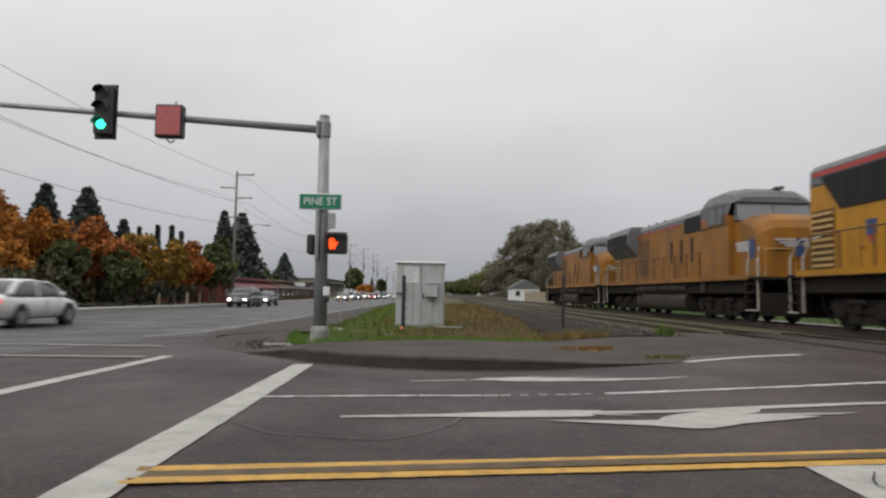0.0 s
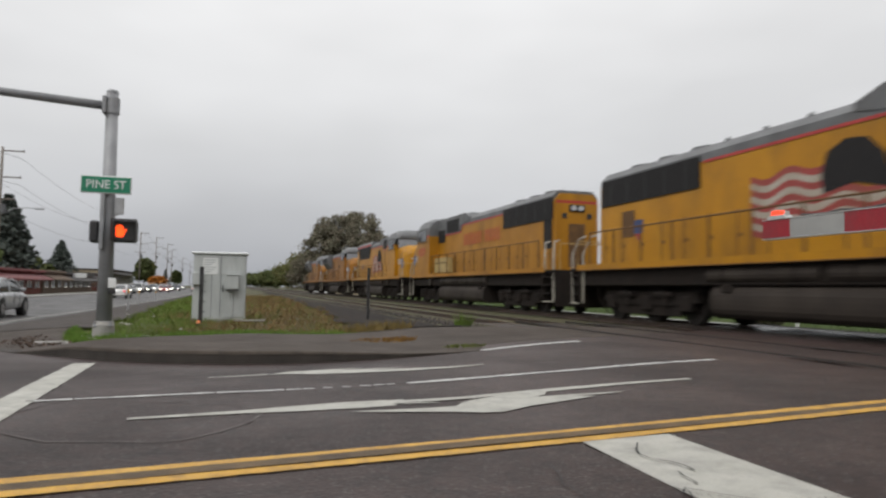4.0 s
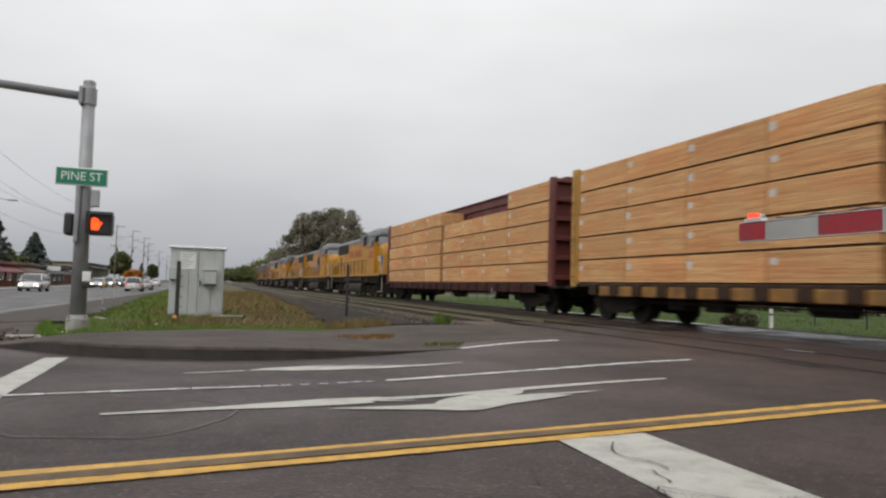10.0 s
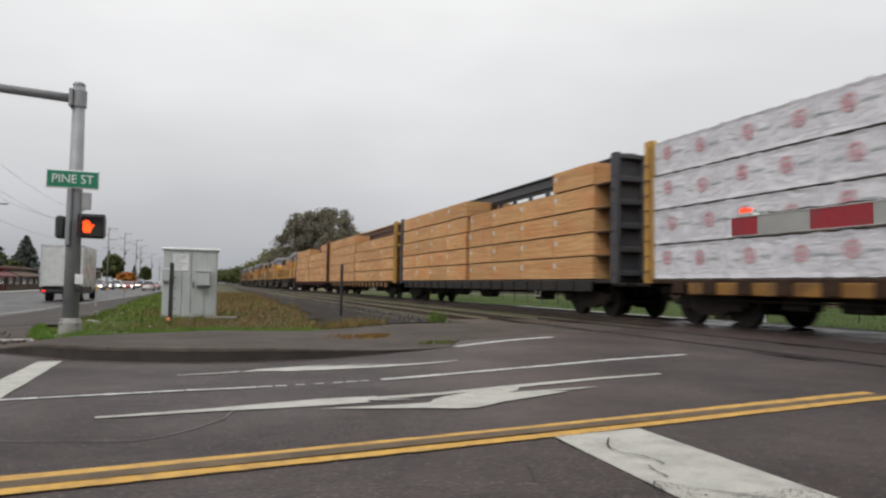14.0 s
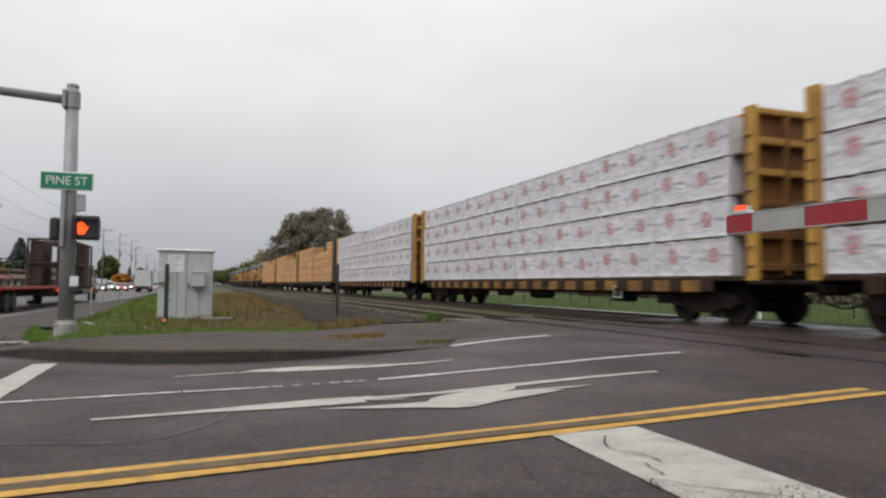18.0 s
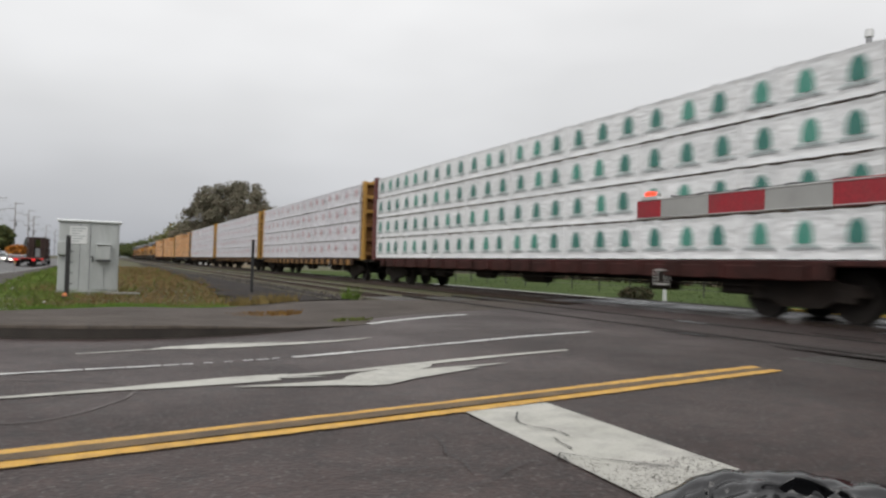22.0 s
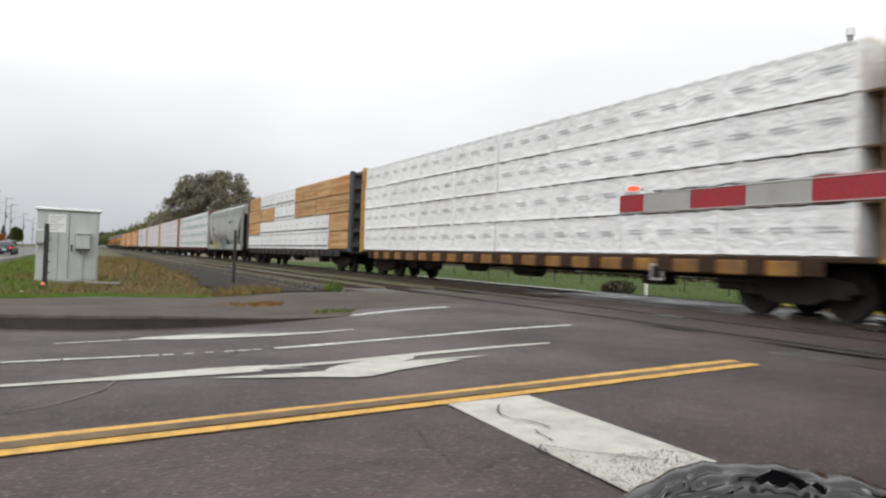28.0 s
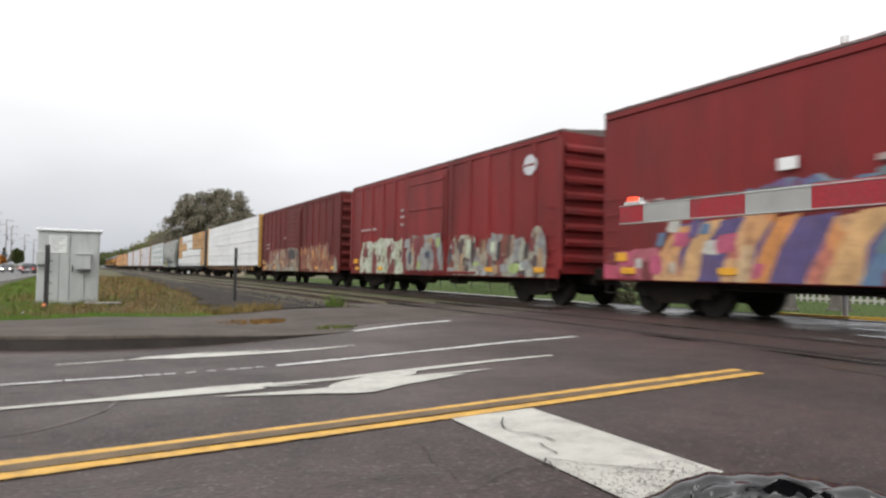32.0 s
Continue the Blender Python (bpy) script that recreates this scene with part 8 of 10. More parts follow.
def art_faded(T, x, z, S):
    low = z - 0.13
    patch(T, 5.7, 7.85, low, 1.20, x, OLD["rusty"], 41, 0.3)
    patch(T, 1.62, 5.9, low, 2.12, x - 0.003, OLD["creamy"], 42, 0.12)
    patch(T, 1.62, 5.9, low, 1.22, x - 0.005, OLD["pale_low"], 142, 0.15)
    patch(T, -1.4, 1.58, z, 2.12, x - 0.06, OLD["doorpale"], 43, 0.1)
    patch(T, -1.4, 1.6, low, z + 0.12, x - 0.062, OLD["pale_low"], 143, 0.05)
    patch(T, -6.7, -1.45, low, 2.28, x - 0.003, OLD["amber"], 45, 0.35)
    patch(T, -7.85, -6.6, low, 1.65, x - 0.006, OLD["creamy"], 47)
    blocks(T, 6.0, 7.7, low, 1.5, x - 0.009, [S["cream"], S["rust"], S["brown"], S["tan"]], 41, 6, (0.12, 0.3), (0.12, 0.4))
    blocks(T, 1.7, 5.8, 1.1, 2.1, x - 0.009, [S["wine"], S["rust"], S["tan"], S["wine"], S["pale"]], 44, 9, (0.15, 0.6), (0.2, 0.55))
    blocks(T, 1.7, 5.8, low, 1.4, x - 0.011, [S["rust"], S["pale"], S["wine"], S["cream"], S["orange"]], 144, 11, (0.1, 0.45), (0.1, 0.3))
    part("graffiti_shape", MB().cbox(x - 0.072, x - 0.066, -0.55, 0.55, 1.42, 1.98, 0.002), S["black"], T, "dark painted block on the door")
    blocks(T, -1.3, 1.5, z + 0.1, 1.9, x - 0.068, [S["rust"], S["tan"], S["brown"], S["orange"], S["cream"]], 48, 8, (0.2, 0.8), (0.1, 0.3))
    blocks(T, -6.6, -1.5, low + 0.1, 2.2, x - 0.009, [S["rust"], S["wine"], S["brown"], S["orange"], S["rust"], S["tan"]], 46, 20, (0.12, 0.4), (0.3, 0.9), 0.15)


def art_pale(T, x, z, S):
    low = z - 0.13
    patch(T, 1.75, 6.55, low, 2.22, x, OLD["minty"], 51, 0.22)
    # letter-like gaps and shadows that let the red through
    blocks(T, 1.9, 6.4, 1.15, 2.2, x - 0.006, [S["wine"], S["brown"]], 151, 8, (0.09, 0.17), (0.20, 0.42), 0.12)
    blocks(T, 1.9, 6.4, 0.95, 1.7, x - 0.008, [S["wine"], S["black"], S["navy"]], 153, 9, (0.05, 0.12), (0.12, 0.3), 0.12)
    patch(T, -1.5, 1.55, z, 2.2, x - 0.06, OLD["greyish"], 52, 0.1)
    blocks(T, -1.4, 1.5, z, 2.1, x - 0.068, [S["grey"], S["navy"], S["tan"], S["wine"], S["lime"], S["grey"]], 152, 12, (0.15, 0.5), (0.2, 0.6), 0.1)
    patch(T, -7.35, -1.7, low, 2.12, x, OLD["mixed"], 53, 0.55)
    blocks(T, -7.2, -1.8, z, 2.05, x - 0.006, [S["black"], S["wine"], S["brown"], S["tan"], S["black"], S["mint"]], 156, 22, (0.1, 0.3), (0.2, 0.6), 0.12)
    blocks(T, -7.2, -1.8, low, 1.2, x - 0.010, [S["grey"], S["tan"], S["grey"], S["lime"]], 157, 10, (0.2, 0.6), (0.12, 0.3))


def art_bright(T, x, z, S):
    low = z - 0.13
    patch(T, 6.3, 8.5, low, 1.55, x, OLD["pinkish"], 61)
    blocks(T, 6.3, 8.3, low, 1.4, x - 0.006, [S["wine"], S["pink"], S["white"]], 161, 6, (0.2, 0.5), (0.15, 0.4))
    patch(T, -7.9, 6.5, low, 2.0, x, S["purple"], 60, 0.3)
    sprayed(T, -7.8, 6.3, low, 1.98, x - 0.006, [OLD["peach"], S["apricot"], S["purple"], OLD["peach"], S["orange"], S["purple"], OLD["peach"], S["apricot"], S["blue"]], -0.62, 62)
    blocks(T, 4.9, 6.8, 1.2, 2.1, x - 0.012, [S["blue"], S["white"], S["pink"], S["purple"]], 66, 7, (0.2, 0.5), (0.2, 0.45), 0.3)
    blocks(T, -7.0, 5.0, low, 1.2, x - 0.012, [S["pink"], S["purple"], S["apricot"], S["wine"]], 67, 14, (0.2, 0.6), (0.15, 0.35), 0.4)
    patch(T, -2.3, 0.6, low, 1.75, x - 0.010, OLD["bluish"], 68, 0.35)
    blocks(T, -7.6, 2.2, z, 1.9, x - 0.014, [S["teal"], S["apricot"], S["rust"], S["blue"], S["orange"], S["cream"]], 64, 15, (0.2, 0.6), (0.3, 0.8), 0.5)
    patch(T, 2.6, 4.7, 2.05, 2.60, x - 0.008, OLD["bluish"], 63, 0.12)
    blocks(T, -3.0, 2.6, 2.1, 2.62, x - 0.008, [S["blue"], S["teal"], S["grey"], S["blue"]], 65, 9, (0.5, 1.0), (0.3, 0.5))
    part("data_plate", MB().cbox(x - 0.012, x, 3.55, 3.93, 2.74, 2.96, 0.004), "sign_w", T, "small white data panel")


put(boxcar("dull red boxcar with a ribbed door and faded graffiti", "boxdark", -191.1, -208.9, 7.95, (1.6, -1.4), 14, 41, art_faded, height=4.71), -191.1, -208.9)
put(boxcar("red boxcar with a white disc and pale green graffiti", "boxred", -208.9, -226.15, 7.8, (1.6, -1.6), 13, 42, art_pale, circle=True, height=4.68), -208.9, -226.15)
put(boxcar("tall smooth dark red boxcar with bright graffiti", "boxred", -226.15, -245.2, 8.6, None, 10, 43, art_bright, plain=True, height=4.75), -226.15, -245.2)


# ---------------------------------------------------------------- the car the view is taken from, at the stop bar
def waiting_car():
    T = thing("waiting_car", "dark glossy car waiting before the stop bar", "car", m=pose(0, 0, 0.45, 0, 0, 9.8))
    rings = []
    for k in range(27):
        x = -2.3 + 4.8 * k / 26
        back, fore = max(0.0, 1 - (x + 2.3) / 0.8), max(0.0, 1 - (2.5 - x) / 1.0)
        w = 0.92 * (1 - 0.10 * back ** 2 - 0.20 * fore ** 2.2)
        top = 0.505 - 0.05 * smooth01((x - 1.2) / 1.2) - 0.12 * fore ** 3 - 0.08 * back ** 3
        low = 0.17 + 0.09 * fore ** 3 + 0.10 * back ** 3
        half = [(w * 0.8, low), (w * 0.97, low + 0.06), (w, 0.5 * (low + top)), (w * 0.98, top - 0.06), (w * 0.90, top), (w * 0.3, top + 0.012)]
        rings.append([(x, -0.78 + a, c) for a, c in half] + [(x, -0.78 - a, c) for a, c in reversed(half)])
    part("body", loft(rings), "mirror_black", T, "glossy black car body", smooth=True)
    part("bonnet_seam", MB().box(0.98, 1.0, -1.55, -0.02, 0.515, 0.520), "black", T)
    for y in (-1.45, -0.11):
        part("head_light", MB().cbox(2.22, 2.36, y - 0.16, y + 0.16, 0.36, 0.43, 0.03), "silver", T, "clear headlight")
        part("tail_light", MB().cbox(-2.30, -2.22, y - 0.18, y + 0.18, 0.36, 0.44, 0.02), "gate_r", T, "red tail light")
    part("steering_wheel", MB().tube([(0.55 + 0.03 * math.sin(a), -0.40 + 0.17 * math.cos(a), 0.66 + 0.16 * math.sin(a)) for a in span(0, 6.2832, 20)], 0.014, 6), "tyre", T)
    part("door", MB().cbox(-0.6, 0.55, 0.14, 0.17, 0.24, 0.50, 0.012), "mirror_black", T)
    part("roof", MB().cbox(-1.3, 0.25, -1.45, 0.12, 1.22, 1.27, 0.02), "mirror_black", T)
    part("headliner", MB().cbox(-1.28, 0.23, -1.43, 0.10, 1.20, 1.218, 0.005), "tyre", T, "dark fabric headliner")
    part("rear_lining", MB().cbox(-1.32, -1.22, -1.43, 0.10, 0.50, 1.20, 0.02), "tyre", T)
    part("far_lining", MB().cbox(-1.22, 0.9, -1.45, -1.40, 0.50, 1.20, 0.02), "tyre", T)
    part("dashboard", MB().cbox(0.62, 0.95, -1.40, 0.02, 0.50, 0.78, 0.05), "tyre", T, "black dashboard")
    part("seat_back", MB().cbox(-0.55, -0.38, -0.62, -0.14, 0.50, 1.10, 0.06), "tyre", T, "black seat back")
    for x in (-1.25, 0.2):
        for y in (-1.42, -0.03):
            part("pillar", MB().cyl((x - (0.35 if x < 0 else -0.75), y, 0.48), (x, y, 1.24), 0.03, 8), "mirror_black", T)
    for x in (-1.45, 1.55):
        for y in (-1.66, 0.10):
            s = 1 if y > -0.5 else -1
            w = part("wheel", MB().cyl((x, y - 0.16 * s, 0.30), (x, y + 0.045 * s, 0.30), 0.30, 24), "tyre", T)
            part("rim", MB().cyl((x, y + 0.045 * s, 0.30), (x, y + 0.055 * s, 0.30), 0.19, 16), "rim", w)
    # door mirror under a loose glossy cover: a nearly level top with sharp folds over a steep near side
    def cover(y_mid, half, top, deep, drop, folds, pit):
        nu, nv = 150, 90
        v = []
        for i in range(nu + 1):
            u = -1 + 2 * i / nu
            y = y_mid + half * u
            end = max(0.0, 1 - abs(u) ** 3.2) ** 0.5
            crest = top - drop * abs(u) ** 2.9 + 0.0013 * math.sin(14 * u + 1) + 0.0007 * math.sin(33 * u)
            for j in range(nv + 1):
                q = j / nv
                if q < 0.2:
                    x, z = 0.075 * end * (1 - q / 0.2) ** 0.6, crest - 0.12 * (1 - q / 0.2) ** 1.6
                elif q < 0.8:
                    w = (q - 0.2) / 0.6
                    x, z = -deep * (0.25 + 0.75 * end) * w, crest - 0.009 * w * w
                    for y0, y1, x0, x1, lift in folds:
                        e = (y - y0) / (y1 - y0)
                        if 0 < e < 1:
                            d = x - (x0 + (x1 - x0) * e + 0.006 * math.sin(9 * e))
                            z -= lift * math.sin(3.14 * e) ** 0.6 * (1 - 1 / (1 + math.exp(-max(-30, min(30, d / 0.0014))))) * math.exp(min(0.0, d) / 0.020)
                    if pit:
                        r2 = ((y - pit[0]) / pit[2]) ** 2 + ((x - pit[1]) / pit[3]) ** 2
                        if r2 < 1:
                            z -= pit[4] * (1 - r2) ** 0.35 * (1 + 0.12 * math.sin(420 * y + 90 * x))
                else:
                    w = (q - 0.8) / 0.2
                    x, z = -deep * (0.25 + 0.75 * end) - 0.014 * math.sin(2.2 * w) + 0.004 * math.sin(24 * u) * w, crest - 0.009 - 0.14 * w ** 1.1
                v.append((x, y, z))
        n = nv + 1
        f = [(i * n + j, i * n + j + 1, (i + 1) * n + j + 1, (i + 1) * n + j) for i in range(nu) for j in range(nv)]
        f += [tuple(range(n))[::-1], tuple(nu * n + j for j in range(n))]
        return MB().add(v, f)
    folds = [(0.19, 0.075, -0.040, -0.008, 0.010), (0.15, 0.03, -0.042, -0.026, 0.009), (0.12, 0.07, -0.012, -0.024, 0.008), (0.085, -0.012, -0.006, -0.002, 0.006),
             (0.012, -0.07, -0.012, -0.004, 0.008), (0.0, -0.085, -0.034, -0.040, 0.008), (0.17, 0.11, -0.02, -0.012, 0.008), (-0.01, -0.09, -0.024, -0.030, 0.009)]
    h = part("door_mirror", cover(0.030, 0.141, 0.1075, 0.044, 0.058, folds, (0.030, -0.024, 0.042, 0.018, 0.012)), "mirror_black", T, "door mirror under a creased glossy black cover", m=pose(0.571, 0.242, 0.566, 0, 0, 34), smooth=True)
    part("mirror_cover_fold", cover(-0.115, 0.078, 0.122, 0.060, 0.018, [(-0.06, -0.10, -0.03, -0.02, 0.008), (-0.05, -0.12, -0.05, -0.045, 0.007), (-0.08, -0.15, -0.012, -0.02, 0.006)], None), "mirror_black", h, m=pose(-0.02, 0.0, 0.0), smooth=True)
    part("mirror_glass", MB().cbox(-0.092, -0.088, -0.09, 0.15, -0.07, 0.02, 0.003), "railtop", h, "silvered mirror glass")
    part("mirror_foot", MB().cbox(0.45, 0.60, 0.06, 0.22, 0.44, 0.54, 0.03), "mirror_black", T)
    return T


waiting_car()


# ---------------------------------------------------------------- road vehicles
CAR_PAINT = {}


def paint_of(name, c):
    if name not in CAR_PAINT:
        CAR_PAINT[name] = pm("car_paint_" + name, c, tuple(0.9 * q for q in c), 2, 0.28, 0.1, bump=0.0, coat=0.5, dirt=tuple(0.5 * q for q in c), dirt_amt=0.25)
    return CAR_PAINT[name]


def frustum(mb, y0, y1, z0, w0, y2, y3, z1, w1):
    v = [(-w0, y0, z0), (w0, y0, z0), (w0, y1, z0), (-w0, y1, z0), (-w1, y2, z1), (w1, y2, z1), (w1, y3, z1), (-w1, y3, z1)]
    return mb.add(v, [(0, 3, 2, 1), (4, 5, 6, 7), (0, 1, 5, 4), (1, 2, 6, 5), (2, 3, 7, 6), (3, 0, 4, 7)])


def auto(kind, colour, rgb, label, lit="tail"):
    """A car, van or pickup built along +y: a rounded body, a glazed cabin that narrows upwards, a bowed roof."""
    P = paint_of(colour, rgb)
    name = {"sedan": "car", "van": "minivan", "suv": "car", "pickup": "pickup_truck"}[kind]
    T = thing(name, label, "pickup" if kind == "pickup" else "car", "traffic on the main road")
    L, W, H = {"sedan": (4.8, 0.92, 1.46), "van": (5.0, 0.98, 1.75), "suv": (4.7, 0.95, 1.72), "pickup": (5.7, 0.98, 1.86)}[kind]
    a, b = -L / 2, L / 2
    belt = {"sedan": 0.95, "van": 1.02, "suv": 1.05, "pickup": 1.15}[kind]
    low = 0.25 if kind != "pickup" else 0.42
    rise = 0.06 if kind == "sedan" else 0.0
    rings = []
    for k in range(25):
        y = a + L * k / 24
        back, fore = max(0.0, 1 - (y - a) / 0.7), max(0.0, 1 - (b - y) / 0.9)
        w = W * (1 - 0.10 * back ** 2.2 - 0.17 * fore ** 2.2)
        top = belt + rise * smooth01((0.9 - y + a) / 0.9) - 0.16 * smooth01((y - b + 1.5) / 1.4) - 0.20 * fore ** 3 - 0.10 * back ** 6
        base = low + 0.12 * fore ** 3 + 0.14 * back ** 3
        rings.append(mirrored(y, [(w * 0.80, base), (w * 0.955, base + 0.08), (w, 0.5 * (base + top)), (w * 0.985, top - 0.16), (w * 0.93, top - 0.04), (w * 0.78, top), (w * 0.3, top + 0.02)]))
    part("body", loft(rings), P, T, smooth=True)
    cab = {"sedan": (a + 0.35, b - 1.25, a + 1.30, b - 2.25), "van": (a + 0.05, b - 0.95, a + 0.30, b - 1.95), "suv": (a + 0.06, b - 1.25, a + 0.45, b - 2.0), "pickup": (a + 2.05, b - 1.45, a + 2.25, b - 2.15)}[kind]
    y0, y1, y2, y3 = cab

    def roof_z(y):
        if y < y2:
            return belt + (H - 0.05 - belt) * math.sin(1.5708 * max(0.0, (y - y0) / (y2 - y0))) ** 0.85
        if y > y3:
            return belt + (H - 0.05 - belt) * math.sin(1.5708 * max(0.0, (y1 - y) / (y1 - y3))) ** 0.85
        return H - 0.05 + 0.05 * math.sin(math.pi * (y - y2) / (y3 - y2))
    glass, top = [], []
    for k in range(21):
        y = y0 + (y1 - y0) * k / 20
        z = max(roof_z(y), belt + 0.01)
        u = (z - belt) / (H - belt)
        wr = W - 0.07 - 0.17 * u
        glass.append(mirrored(y, [(W - 0.09, belt - 0.06), (W - 0.07, belt), (0.5 * (W - 0.07 + wr) + 0.02, belt + 0.55 * (z - belt)), (wr, z - 0.05 * u), (wr - 0.12, z), (0.2, z + 0.012)]))
        if y2 - 0.12 <= y <= y3 + 0.12:
            top.append(mirrored(y, [(wr + 0.004, z - 0.055), (wr + 0.012, z - 0.045), (wr - 0.115, z + 0.012), (0.2, z + 0.024), (0.1, z + 0.02)]))
    part("cabin", loft(glass), "glass", T, "dark glazed cabin", smooth=True)
    part("roof", loft(top), P, T, smooth=True)
    for s in (-1, 1):
        for k, (ya, yb, wide) in enumerate(((y0 + 0.05, y2, 0.075 if kind == "sedan" else 0.06), (0.48 * (y0 + y1), 0.48 * (y2 + y3) + 0.03, 0.035), (y1 - 0.03, y3, 0.04))):
            pts = []
            for e in span(0, 1, 7):
                y = ya + (yb - ya) * e
                z = (belt + (H - 0.08 - belt) * e) if k == 1 else max(belt, min(H - 0.06, roof_z(y) - 0.01))
                pts.append((s * (W - 0.06 - 0.17 * (z - belt) / (H - belt)), y, z))
            part("pillar", MB().tube(pts, wide, 6), P, T)
        part("side_mirror", MB().cbox(s * (W - 0.04), s * (W + 0.16), y1 - 0.45, y1 - 0.30, belt, belt + 0.14, 0.04), P, T)
        tl = MB().cbox(s * (W - 0.36), s * (W - 0.10), a - 0.015, a + 0.10, belt - 0.24, belt - 0.08, 0.03) if kind != "pickup" else MB().cbox(s * (W - 0.24), s * (W - 0.07), a - 0.02, a + 0.10, belt - 0.42, belt - 0.10, 0.02)
        part("tail_light", tl, "tail" if lit == "tail" else "gate_r", T, "red tail light")
        part("head_light", MB().cbox(s * (W - 0.46), s * (W - 0.18), b - 0.14, b + 0.01, belt - 0.44, belt - 0.30, 0.03), "head" if lit == "head" else "silver", T, "headlight")
        part("door_seam", MB().box(s * (W - 0.01), s * (W + 0.004), 0.02, 0.035, low + 0.15, belt - 0.12), "black", T)
        for y in (a + 0.95, b - 0.95):
            r = 0.33 if kind != "pickup" else 0.40
            part("wheel_arch", MB().cyl((s * (W - 0.25), y, r + 0.02), (s * (W + 0.003), y, r + 0.02), r + 0.065, 22), "tyre", T, "dark wheel arch")
            w = part("wheel", MB().cyl((s * (W - 0.22), y, r), (s * (W + 0.012), y, r), r, 20), "tyre", T)
            part("rim", MB().cyl((s * (W + 0.012), y, r), (s * (W + 0.022), y, r), r * 0.62, 14), "rim", w)
    part("rear_bumper", MB().cbox(-W + 0.14, W - 0.14, a - 0.05, a + 0.14, low + 0.08, low + 0.3, 0.05), P if kind != "pickup" else "silver", T)
    part("plate_bar", MB().cbox(-0.26, 0.26, a - 0.02, a + 0.02, low + 0.32, low + 0.46, 0.004), "sign_w", T)
    if kind == "pickup":
        part("bed_opening", MB().box(-W + 0.12, W - 0.12, a + 0.12, a + 1.95, belt - 0.02, belt + 0.006), "black", T, "dark open cargo bed")
        part("tailgate", MB().cbox(-W + 0.18, W - 0.18, a - 0.015, a + 0.03, low + 0.35, belt - 0.02, 0.02), P, T)
    return T


def box_truck():
    T = thing("box_truck", "white box truck with a plain van body", "truck", "traffic on the main road")
    P = paint_of("white_truck", (0.62, 0.63, 0.62))
    part("chassis", MB().cbox(-0.5, 0.5, -3.9, 4.0, 0.55, 0.85, 0.03), "under", T)
    b = part("box", MB().cbox(-1.25, 1.25, -4.0, 2.1, 0.98, 3.75, 0.04), P, T, "tall white cargo box")
    part("rear_frame", MB().cbox(-1.26, -1.14, -4.03, -3.95, 0.95, 3.72, 0.01).cbox(1.14, 1.26, -4.03, -3.95, 0.95, 3.72, 0.01).cbox(-1.26, 1.26, -4.03, -3.95, 3.6, 3.76, 0.01), "silver", b)
    for k in range(5):
        part("door_panel", MB().cbox(-1.12, 1.12, -4.02, -3.99, 1.05 + 0.5 * k, 1.53 + 0.5 * k, 0.01), P, b)
    part("top_rail", MB().box(-1.27, 1.27, -4.0, 2.1, 3.66, 3.72), "silver", b)
    part("cab", MB().prism([(2.2, 0.6), (2.2, 2.45), (3.0, 2.5), (3.6, 1.7), (4.4, 1.5), (4.5, 0.6)], "x", -1.0, 1.0), P, T)
    part("cab_window", MB().prism([(2.5, 1.72), (2.5, 2.3), (2.95, 2.35), (3.4, 1.72)], "x", -1.01, 1.01), "glass", T)
    part("deck_bumper", MB().cbox(-1.2, 1.2, -4.15, -3.95, 0.6, 0.78, 0.02), "black", T)
    part("under_box", MB().cbox(-1.15, 1.15, -3.6, 1.2, 0.5, 0.95, 0.03), "black", T)
    for s in (-1, 1):
        part("tail_light", MB().cbox(s * 0.85, s * 1.1, -4.16, -4.14, 0.63, 0.75, 0.01), "tail", T)
        for y in (-2.4, 3.5):
            w = part("wheel", MB().cyl((s * 0.72, y, 0.48), (s * 1.12, y, 0.48), 0.48, 18), "tyre", T)
            part("rim", MB().cyl((s * 1.12, y, 0.48), (s * 1.13, y, 0.48), 0.26, 12), "sign_w", w)
    return T


M["rackload"] = pm("rack_load_brown", (0.055, 0.028, 0.022), (0.035, 0.02, 0.017), 4, 0.8, bump=0.2)


